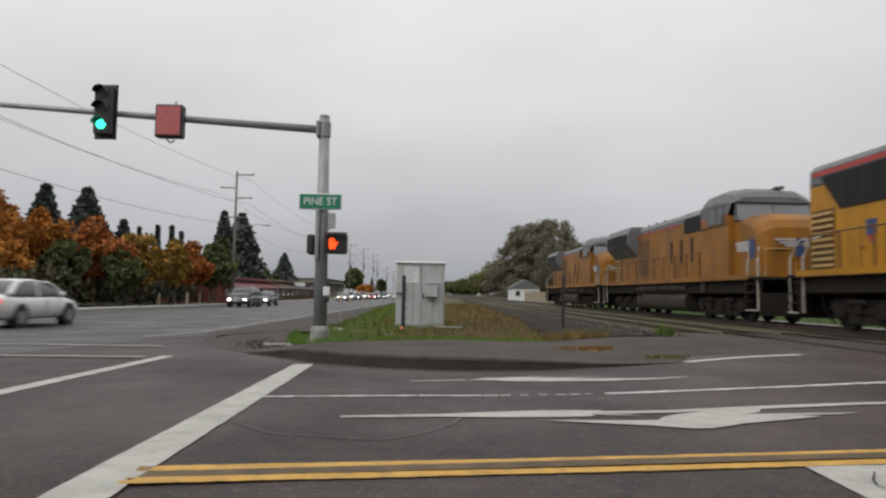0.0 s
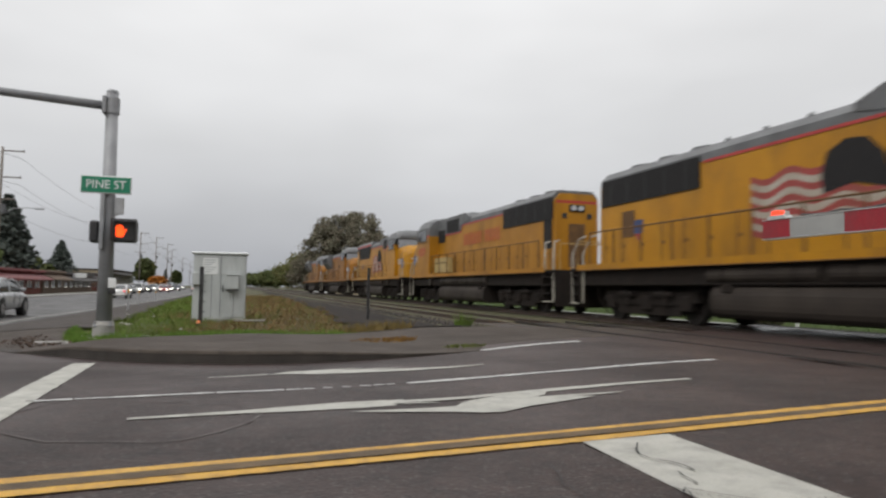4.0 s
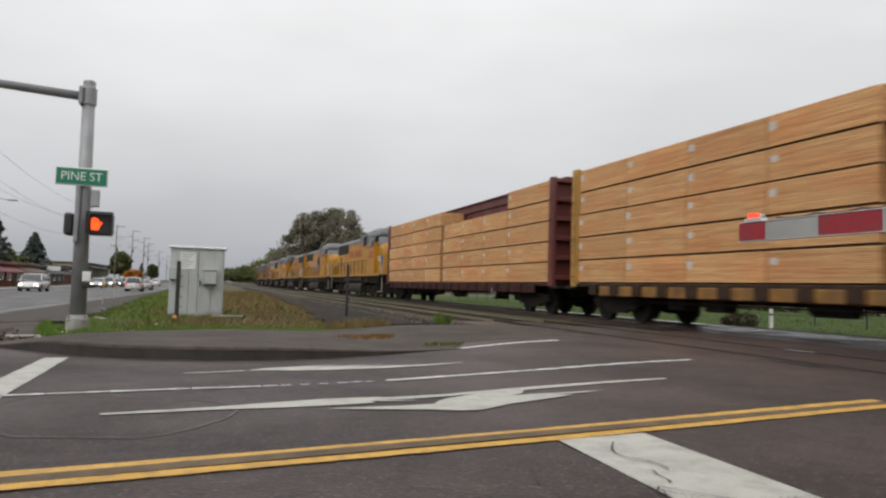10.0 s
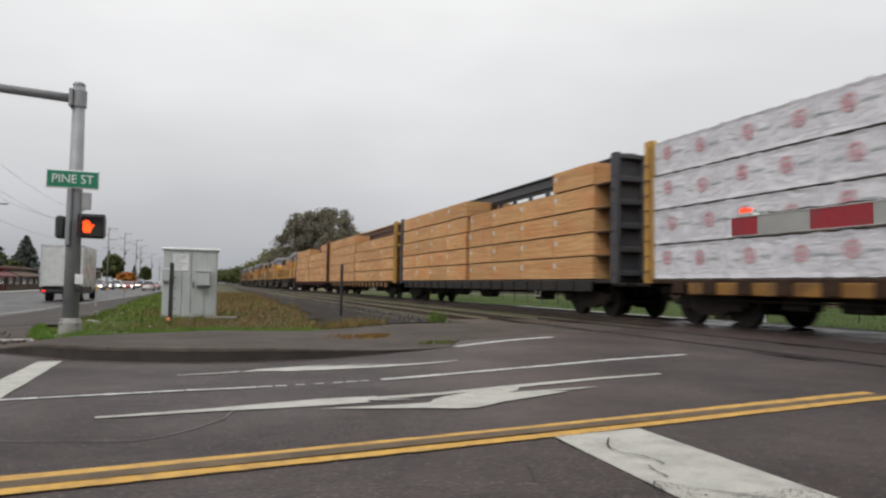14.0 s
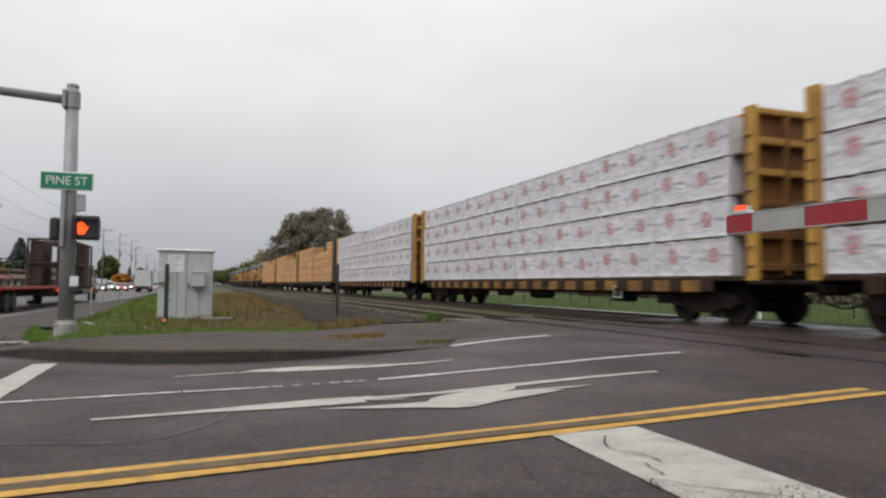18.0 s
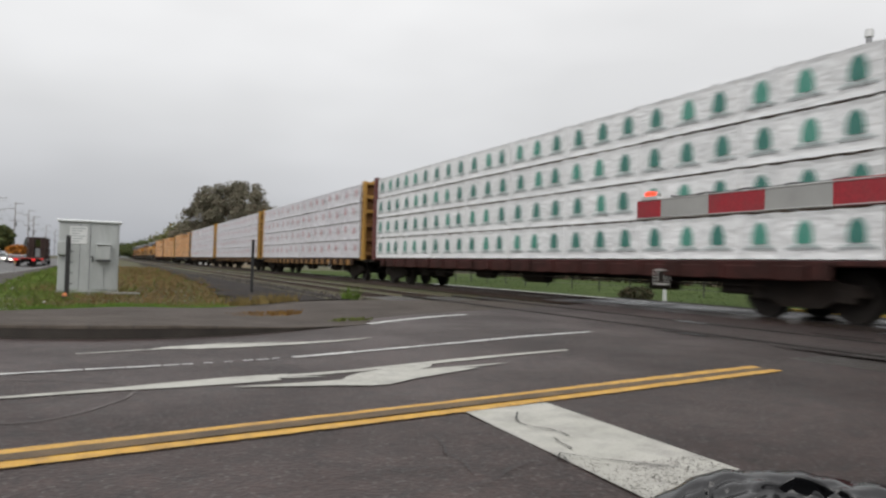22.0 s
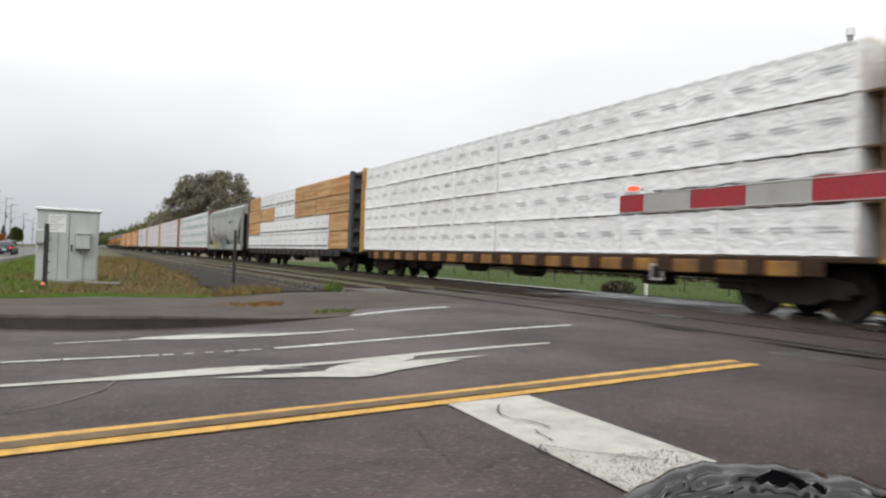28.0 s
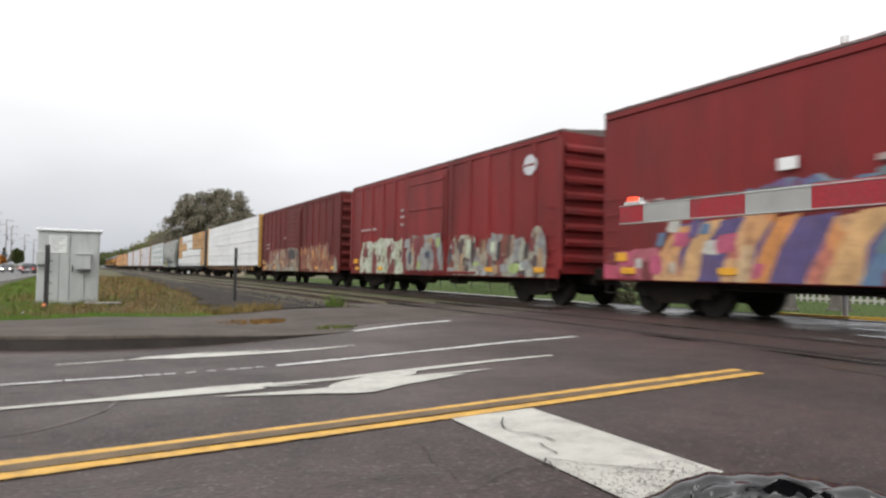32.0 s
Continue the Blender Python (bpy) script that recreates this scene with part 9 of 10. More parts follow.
def rack_truck():
    """A truck with a tall dark stake rack."""
    T = thing("rack_truck", "dark truck carrying tall open steel racks", "truck", "traffic on the main road")
    part("chassis", MB().cbox(-0.5, 0.5, -5.0, 8.4, 0.5, 0.8, 0.03), "under", T)
    part("bed", MB().cbox(-1.25, 1.25, -5.2, 5.2, 0.95, 1.2, 0.02), "under", T)
    part("bed_edge", MB().cbox(-1.29, -1.25, -5.2, 5.2, 1.05, 1.18, 0.01).cbox(1.25, 1.29, -5.2, 5.2, 1.05, 1.18, 0.01).cbox(-1.25, 1.25, -5.24, -5.2, 1.05, 1.18, 0.01), "tie", T)
    for y0, y1 in ((-4.9, -1.7), (-1.4, 1.6), (1.9, 5.0)):
        r = part("rack", MB().cbox(-1.2, -1.08, y0, y0 + 0.14, 1.2, 4.15, 0.02).cbox(1.08, 1.2, y0, y0 + 0.14, 1.2, 4.15, 0.02).cbox(-1.2, -1.08, y1 - 0.14, y1, 1.2, 4.15, 0.02).cbox(1.08, 1.2, y1 - 0.14, y1, 1.2, 4.15, 0.02), "rackload", T, "dark open steel rack")
        for z in (2.55, 4.02):
            part("rack_rail", MB().cbox(-1.2, 1.2, y0, y0 + 0.12, z, z + 0.14, 0.02).cbox(-1.2, 1.2, y1 - 0.12, y1, z, z + 0.14, 0.02).cbox(-1.2, -1.08, y0, y1, z, z + 0.14, 0.02).cbox(1.08, 1.2, y0, y1, z, z + 0.14, 0.02), "rackload", r)
        for xa, xb, za, zb in ((-1.05, -0.3, 1.22, 2.5), (-1.05, -0.3, 2.7, 4.0), (0.5, 1.05, 1.22, 2.5), (0.5, 1.05, 2.7, 4.0)):
            if y0 > -4 and (xa < 0 or y0 < 0):
                continue
            part("rack_load", MB().cbox(xa, xb, y0 + 0.2, y1 - 0.2, za, zb, 0.06), "rackload", r, "dark reddish brown stacked load")
    part("cab", MB().prism([(5.6, 0.6), (5.6, 2.7), (6.9, 2.75), (7.4, 1.9), (8.4, 1.6), (8.5, 0.6)], "x", -1.1, 1.1), paint_of("cab_silver", (0.4, 0.41, 0.42)), T)
    part("cab_window", MB().prism([(5.9, 1.85), (5.9, 2.5), (6.8, 2.55), (7.2, 1.85)], "x", -1.11, 1.11), "glass", T)
    for s in (-1, 1):
        part("tail_light", MB().cbox(s * 0.6, s * 1.0, -5.28, -5.24, 0.85, 1.03, 0.01), "tail", T)
        part("mud_flap", MB().cbox(s * 0.75, s * 1.2, -4.9, -4.87, 0.25, 0.85, 0.005), "sign_back", T)
        for y in (-4.0, -2.8, 7.4):
            part("wheel", MB().cyl((s * 0.7, y, 0.5), (s * 1.18, y, 0.5), 0.5, 18), "tyre", T)
    return T


def flat_trailer():
    T = thing("flat_trailer", "low empty flat trailer with red lights", "trailer", "traffic on the main road")
    part("deck", MB().cbox(-1.25, 1.25, -7.2, 7.2, 0.98, 1.12, 0.02), "tie", T, "worn plank deck")
    part("rub_rail", MB().cbox(-1.30, -1.25, -7.2, 7.2, 1.0, 1.12, 0.01).cbox(1.25, 1.30, -7.2, 7.2, 1.0, 1.12, 0.01).cbox(-1.25, 1.25, -7.24, -7.2, 1.0, 1.12, 0.01), "red", T)
    part("frame", MB().cbox(-0.5, 0.5, -7.0, 8.2, 0.6, 0.98, 0.02), "under", T)
    for s in (-1, 1):
        part("tail_light", MB().cbox(s * 0.75, s * 1.15, -7.27, -7.24, 0.80, 0.97, 0.01), "tail", T)
        part("mud_flap", MB().cbox(s * 0.7, s * 1.2, -6.9, -6.87, 0.2, 0.8, 0.005), "under", T)
        for y in (-5.9, -4.7):
            part("wheel", MB().cyl((s * 0.75, y, 0.45), (s * 1.15, y, 0.45), 0.45, 18), "tyre", T)
    return T


DRIVERS = []


def drive(T, rows):
    """rows of seconds, x, y, heading in degrees to the left of the track's direction."""
    out = [(t, pose(x, y, main_z(x, y) + 0.002, 0, 0, rz)) for t, x, y, rz in rows]
    T.matrix_local = out[0][1]
    DRIVERS.append((T, out))


drive(auto("sedan", "bright_white", (0.80, 0.80, 0.78), "white sedan driving away along the main road"),
      [(0, -13.1, 22.2, 2), (1, -13.7, 43.6, -3), (2, -12.2, 56.0, -4), (3, -11.5, 67.7, 0), (4, -11.5, 82, 0), (7, -11.5, 128, 0), (32, -11.5, 420, 0)])
drive(auto("van", "charcoal", (0.035, 0.037, 0.04), "dark minivan coming along the main road", "head"),
      [(0, -16.6, 62, 180), (2, -16.6, 36.0, 180), (3, -16.6, 24, 180), (7, -16.6, -25, 180), (11, -16.6, -90, 180), (32, -16.6, -95, 180)])
drive(auto("sedan", "grey", (0.09, 0.095, 0.10), "grey car following the dark minivan", "head"),
      [(0, -16.7, 70, 180), (2, -16.7, 43.7, 180), (3, -16.7, 31.5, 180), (4, -16.7, 19, 180), (7, -16.7, -20, 180), (11, -16.7, -80, 180), (32, -16.7, -84, 180)])
drive(auto("sedan", "silver", (0.42, 0.43, 0.44), "silver sedan slowing on the main road"),
      [(0, -8.8, -50, 0), (4, -8.8, 30, 0), (5.5, -8.8, 68, 0), (7, -8.8, 94, 0), (8, -8.8, 100, 0), (9, -8.8, 104, 0), (12, -8.8, 128, 0), (18, -8.8, 190, 0), (32, -8.8, 420, 0)])
drive(auto("suv", "white", (0.60, 0.60, 0.58), "white sport utility car on the main road"),
      [(0, -8.8, -80, 0), (4.5, -8.8, 14, 0), (6.5, -8.8, 58, 0), (7, -8.8, 66.5, 0), (8, -8.8, 78, 0), (9, -8.8, 86, 0), (12, -8.8, 114, 0), (18, -8.8, 165, 0), (32, -8.8, 395, 0)])
drive(auto("van", "white_van", (0.62, 0.62, 0.60), "white van coming along the main road", "head"),
      [(0, -16.4, 260, 180), (9, -16.4, 96, 180), (10, -16.4, 78, 180), (11, -16.4, 60, 180), (12, -16.4, 40, 180), (15, -16.4, -20, 180), (20, -16.4, -105, 180), (32, -16.4, -110, 180)])
drive(auto("sedan", "black", (0.02, 0.02, 0.022), "black sedan coming along the main road", "head"),
      [(0, -16.4, 290, 180), (11, -16.4, 106, 180), (12, -16.4, 88, 180), (13, -16.4, 62, 180), (14, -16.4, 40, 180), (18, -16.4, -45, 180), (32, -16.4, -70, 180)])
drive(auto("sedan", "silver", (0.42, 0.43, 0.44), "silver car coming along the main road", "head"),
      [(0, -16.2, 320, 180), (13, -16.2, 112, 180), (14.4, -16.2, 92, 180), (15.5, -16.2, 74, 180), (18, -16.2, 25, 180), (23, -16.2, -80, 180), (32, -16.2, -100, 180)])
drive(box_truck(), [(0, -8.8, -115, 0), (10, -8.8, -8, 0), (12.3, -8.8, 27, 0), (13, -8.8, 38, 0), (14.2, -8.8, 59, 0), (15, -8.8, 74, 0), (18, -8.8, 131, 0), (20, -8.8, 169, 0), (25, -8.8, 260, 0), (32, -8.8, 390, 0)])
RACK = [(0, -95), (14, -8), (16, 22), (17.6, 47), (18, 54), (18.5, 63), (19, 72), (20, 90), (21, 107), (21.5, 116), (22, 124), (25, 172), (32, 285)]
drive(rack_truck(), [(t, -8.9, y, 0) for t, y in RACK])
drive(flat_trailer(), [(t, -8.9, y - 13.6, 0) for t, y in RACK])
drive(auto("pickup", "white_pickup", (0.60, 0.60, 0.58), "white pickup truck on the main road"),
      [(0, -12.2, -119, 0), (14, -12.2, -60, 0), (16.5, -12.2, 0, 0), (18, -12.2, 36, 0), (18.7, -12.2, 49, 0), (19, -12.2, 54, 0), (20, -12.2, 68, 0), (21, -12.2, 80, 0), (25, -12.2, 120, 0), (32, -12.2, 190, 0)])
drive(auto("pickup", "dark_pickup", (0.022, 0.022, 0.024), "black pickup truck with lit tail lights"),
      [(0, -8.9, -140, 0), (16, -8.9, -40, 0), (19, -8.9, 19, 0), (20, -8.9, 36, 0), (20.5, -8.9, 42, 0), (21, -8.9, 46, 0), (22, -8.9, 53, 0), (25, -8.9, 82, 0), (32, -8.9, 150, 0)])
drive(auto("suv", "dark_blue", (0.03, 0.035, 0.05), "dark sport utility car on the main road"),
      [(0, -8.9, -158, 0), (20, -8.9, -60, 0), (25, -8.9, 48, 0), (27.5, -8.9, 101, 0), (28, -8.9, 108, 0), (29, -8.9, 118, 0), (32, -8.9, 160, 0)])
# the queue in the distance
queue_specs = [("sedan", "silver", (0.42, 0.43, 0.44), -16.2, 128, 180, "head"), ("van", "white_van", (0.62, 0.62, 0.60), -16.4, 141, 180, "head"), ("sedan", "black", (0.02, 0.02, 0.022), -16.2, 152, 180, "head"),
               ("suv", "white", (0.60, 0.60, 0.58), -16.3, 166, 180, "head"), ("sedan", "red", (0.30, 0.03, 0.03), -13.2, 158, 180, "head"), ("sedan", "white", (0.6, 0.6, 0.58), -16.2, 183, 180, "head"),
               ("van", "charcoal", (0.035, 0.037, 0.04), -13.4, 190, 180, "head"), ("sedan", "silver", (0.42, 0.43, 0.44), -16.3, 205, 180, "head"), ("suv", "grey", (0.09, 0.095, 0.1), -16.2, 228, 180, "head"),
               ("sedan", "white", (0.6, 0.6, 0.58), -9.0, 176, 0, "tail"), ("van", "dark_blue", (0.03, 0.035, 0.05), -9.0, 204, 0, "tail"), ("sedan", "grey", (0.09, 0.095, 0.1), -9.0, 236, 0, "tail")]
for kind, cn, rgb, x, y, rz, lit in queue_specs:
    q = auto(kind, cn, rgb, "%s %s in the distant queue of traffic" % (cn.replace("_", " "), "car" if kind == "sedan" else "van"), lit)
    if rz == 180:
        drive(q, [(0, x, y, rz), (15, x, y - 14, rz), (32, x, y - 26, rz)])
    else:
        drive(q, [(0, x, y, rz), (15, x, y + 60, rz), (32, x, y + 150, rz)])


# ---------------------------------------------------------------- trees and plants
def leaf_quads(rs, centres, size, flat=0.0):
    """Small four-cornered leaves, randomly turned, at the given places."""
    n = len(centres)
    a = rs.normal(size=(n, 3))
    a /= np.linalg.norm(a, axis=1)[:, None]
    b = rs.normal(size=(n, 3))
    b -= (a * b).sum(1)[:, None] * a
    b /= np.linalg.norm(b, axis=1)[:, None]
    if flat:
        a[:, 2] *= 1 - flat
        b[:, 2] *= 1 - flat
    s = size * rs.uniform(0.6, 1.3, size=(n, 1))
    v = np.empty((n, 4, 3))
    v[:, 0], v[:, 1], v[:, 2], v[:, 3] = centres - a * s, centres - b * s * 0.6, centres + a * s, centres + b * s * 0.6
    return v.reshape(-1, 3), np.arange(4 * n).reshape(-1, 4)


def mesh_np(name, v, f, mat):
    me = bpy.data.meshes.new(name)
    me.from_pydata([tuple(p) for p in v.tolist()], [], [tuple(q) for q in f.tolist()])
    me.materials.append(mat)
    return me


LEAF = dict(
    # oak: leaf colours lightened and greyed to paint in distance haze
    oak=island_mix("hazed_oak_leaves", [(0.150, 0.158, 0.108), (0.172, 0.152, 0.112), (0.190, 0.150, 0.112), (0.145, 0.150, 0.100), (0.165, 0.142, 0.108)], 0.8, translucent=1),
    olive=island_mix("olive_leaves", [(0.13, 0.145, 0.055), (0.17, 0.165, 0.062), (0.10, 0.118, 0.046), (0.19, 0.155, 0.06)], 0.8, translucent=1),
    orange=island_mix("orange_leaves", [(0.38, 0.150, 0.030), (0.46, 0.205, 0.038), (0.40, 0.150, 0.026), (0.23, 0.105, 0.03)], 0.8, translucent=1),
    red=island_mix("red_leaves", [(0.35, 0.098, 0.030), (0.40, 0.14, 0.034), (0.22, 0.085, 0.03), (0.32, 0.12, 0.03)], 0.8, translucent=1),
    yellow=island_mix("yellow_leaves", [(0.38, 0.22, 0.035), (0.20, 0.165, 0.04), (0.42, 0.21, 0.035), (0.11, 0.115, 0.04)], 0.8, translucent=1),
    green=island_mix("green_leaves", [(0.075, 0.095, 0.035), (0.10, 0.122, 0.042), (0.06, 0.075, 0.03), (0.13, 0.122, 0.042)], 0.8, translucent=1),
    # fir: paler and cooler than real needles, haze being mixed into the colour
    fir=island_mix("hazed_fir_needles", [(0.088, 0.105, 0.092), (0.112, 0.126, 0.110), (0.075, 0.092, 0.082)], 0.85, translucent=1),
    hedge=island_mix("hedge_leaves", [(0.050, 0.058, 0.034), (0.07, 0.068, 0.038), (0.095, 0.065, 0.04)], 0.85, translucent=1),
)


def broadleaf(x, y, h, w, leaf, label, n=2600, seed=1, trunk=0.28, size=0.26, dome=1.0, base_z=0.1, clumps_n=46):
    T = thing("tree", label, "tree", "trees along the roads", m=pose(x, y, base_z))
    rs = np.random.RandomState(seed)
    tr = MB().cyl((0, 0, -0.3), (0.1, 0, h * trunk), 0.035 * h * 0.6, 10, 0.02 * h * 0.6)
    part("trunk", tr, "bark", T)
    clumps = []
    for k in range(clumps_n):
        d = rs.normal(size=3)
        d /= np.linalg.norm(d)
        r = rs.uniform(0.45, 0.95) if clumps_n < 100 else rs.uniform(0.5, 0.91)
        c = np.array([d[0] * w / 2 * r, d[1] * w / 2 * r, h * (trunk * 0.85 + (1 - trunk * 0.85) * (0.5 + 0.46 * d[2] * r * dome))])
        if clumps_n >= 100:
            # an old tree in the open: a dome that reaches down almost to the ground
            q = rs.uniform(0, 1) ** 0.28
            d[2] = abs(d[2]) if rs.uniform() < 0.93 else -0.1
            c = np.array([d[0] * w / 2 * q * 1.02, d[1] * w / 2 * q * 1.02, h * (0.10 + 0.875 * d[2] * q) * (1 + 0.04 * math.sin(5 * d[0] + 3 * d[1]))])
        clumps.append((c, (rs.uniform(0.10, 0.20) if clumps_n < 100 else rs.uniform(0.04, 0.085)) * w))
    for k in range(7):
        c = clumps[k * 6][0]
        part("limb", MB().cyl((0.05, 0, h * trunk * 0.8), tuple(c * 0.85), 0.013 * h * 0.6, 6, 0.004 * h), "bark", T)
    per = n // len(clumps)
    pts = []
    for c, r in clumps:
        d = rs.normal(size=(per, 3))
        d /= np.linalg.norm(d, axis=1)[:, None]
        pts.append(c + d * (rs.uniform(0.15, 1.0, size=(per, 1)) ** 0.6) * np.array([r, r, r * 0.8]))
    pts = np.concatenate(pts)
    pts = pts[pts[:, 2] > h * trunk * 0.3]
    v, f = leaf_quads(rs, pts, size)
    ob = part("crown", mesh_np("crown", v, f, LEAF[leaf]), None, T)
    ob["kind"] = "stuff"
    return T


def conifer(x, y, h, w, label, n=2400, seed=1, columnar=False, base_z=0.1):
    T = thing("conifer_tree", label, "tree", "trees along the roads", m=pose(x, y, base_z))
    rs = np.random.RandomState(seed)
    part("trunk", MB().cyl((0, 0, -0.3), (0, 0, h * 0.95), 0.016 * h, 8, 0.01), "bark", T)
    u = rs.uniform(0.0, 1.0, n) ** 0.8
    tiers = np.floor(u * 16) / 16 + rs.uniform(0, 0.045, n)
    prof = (1 - u) ** (0.82 if columnar else 0.9) * (1 if not columnar else np.minimum(1, 0.7 + 2.5 * u))
    ang = rs.uniform(0, 2 * np.pi, n)
    lob = 0.75 + 0.25 * np.sin(ang * 5 + np.floor(u * 16) * 1.7)
    r = w / 2 * prof * lob * rs.uniform(0.25, 1.0, n) ** 0.5
    z = h * (0.05 + 0.95 * tiers) - r * (0.35 if not columnar else -0.4)
    pts = np.stack([r * np.cos(ang), r * np.sin(ang), np.clip(z, 0.2, h)], 1)
    v, f = leaf_quads(rs, pts, 0.045 * h * 0.8, 0.2)
    ob = part("crown", mesh_np("crown", v, f, LEAF["fir"]), None, T)
    ob["kind"] = "stuff"
    return T


def polar(az, d):
    return -d * math.sin(radians(az)), d * math.cos(radians(az))


def tree_at(az, el, d, width_deg, kind, label, seed, n=2600, **kw):
    x, y = polar(az, d)
    h = 1.5 + d * math.tan(radians(el))
    w = d * radians(width_deg)
    if kind in ("fir", "column"):
        return conifer(x, y, h, w, label, n, seed, kind == "column", base_z=-0.2)
    return broadleaf(x, y, h, w, kind, label, int(2.4 * n), seed, size=0.0030 * d, base_z=-0.2, **kw)


tree_at(33.2, 6.8, 57, 6.0, "orange", "broad maple in bright orange autumn leaf", 11, 4200)
tree_at(29.6, 5.9, 60, 4.6, "orange", "round maple in orange and rust leaf", 12, 3600)
tree_at(31.6, 3.6, 54, 4.2, "orange", "small maple in yellow-orange leaf", 29, 2200)
tree_at(25.4, 5.0, 62, 5.0, "red", "maple in red and orange leaf", 13, 3800)
tree_at(27.6, 3.6, 58, 3.6, "green", "dark green bushy tree", 14, 2400)
tree_at(22.6, 4.4, 66, 4.0, "yellow", "tree turning yellow among dark green", 15, 3200)
tree_at(20.3, 4.2, 68, 2.6, "yellow", "slender tree turning yellow", 16, 2000)
tree_at(19.2, 3.6, 74, 3.4, "red", "small maple in rusty red leaf", 17, 2400)
tree_at(17.6, 3.1, 78, 3.2, "green", "dark green round tree", 18, 2400)
tree_at(17.3, 4.3, 88, 2.4, "green", "olive green upright tree", 19, 2200)
tree_at(23.8, 3.0, 60, 3.2, "green", "dense dark green bush", 30, 2000)
for az, el, w, s in ((35.2, 8.6, 8.0, 20), (29.2, 7.4, 7.5, 21), (26.5, 7.4, 9.0, 22), (24.0, 5.2, 5.0, 23)):
    tree_at(az, el, 84, w, "fir", "dark fir behind the autumn trees", s, 9000)
for az, el, w, s in ((21.6, 4.9, 1.0, 24), (20.6, 4.9, 0.9, 25), (19.9, 4.5, 0.8, 26), (22.9, 4.7, 0.9, 27)):
    tree_at(az, el, 76, w, "column", "narrow dark green cypress", s, 1300)
tree_at(16.75, 6.2, 130, 3.0, "column", "tall dark conifer by the utility pole", 31, 7000)
tree_at(15.4, 6.1, 130, 5.0, "column", "broad tall dark fir by the utility pole", 32, 9000)
tree_at(12.0, 3.1, 176, 4.2, "fir", "pointed fir behind the low shops", 33, 5000)
tree_at(13.6, 1.7, 168, 2.2, "green", "low round tree behind the shops", 34, 1500)
tree_at(5.5, 0.6, 205, 1.3, "orange", "small roadside tree in orange leaf", 39, 1200)
tree_at(6.4, 1.9, 215, 1.5, "green", "round green roadside tree", 35, 1800)
tree_at(4.1, 1.15, 290, 0.8, "green", "distant round tree beside the road", 37, 1200)
tree_at(4.9, 1.2, 260, 1.2, "fir", "distant dark fir beside the road", 38, 1000)
# the large oak beside the track and the thicket behind it
broadleaf(25.3, 156.5, 18.5, 25.2, "oak", "large round oak with thinning brown-green leaves", 90000, 41, 0.12, 0.22, 1.0, clumps_n=380)
for k, (x, y, h, w, leaf) in enumerate(((20.5, 196, 11.5, 14, "olive"), (19.5, 240, 10.5, 12, "olive"), (22, 300, 9.5, 14, "green"), (19, 350, 9.5, 14, "green"), (24, 420, 10, 18, "green"), (20, 500, 10.5, 20, "green"), (21, 620, 12, 26, "green"), (30, 190, 9, 14, "oak"), (36, 165, 8, 12, "green"))):
    broadleaf(x, y, h, w, leaf, "leafy tree in the thicket beside the track", 7000, 50 + k, 0.12, 0.22 + 0.0008 * y, clumps_n=80)


# low hedge and shrubs under the autumn trees
def hedge():
    rs = np.random.RandomState(5)
    n = 15000
    y = rs.uniform(34, 100, n)
    hgt = 2.1 + 0.6 * np.sin(y * 0.31) + 0.4 * np.sin(y * 0.83)
    pts = np.stack([-27.0 + 1.4 * rs.normal(size=n) - 0.08 * (y - 34), y, rs.uniform(0.02, 1, n) ** 0.7 * hgt], 1)
    v, f = leaf_quads(rs, pts, 0.24)
    tagged(new("hedge", mesh_np("hedge", v, f, LEAF["hedge"])), "dark unkempt hedge along the far side of the main road", "hedge", kind="stuff")


hedge()


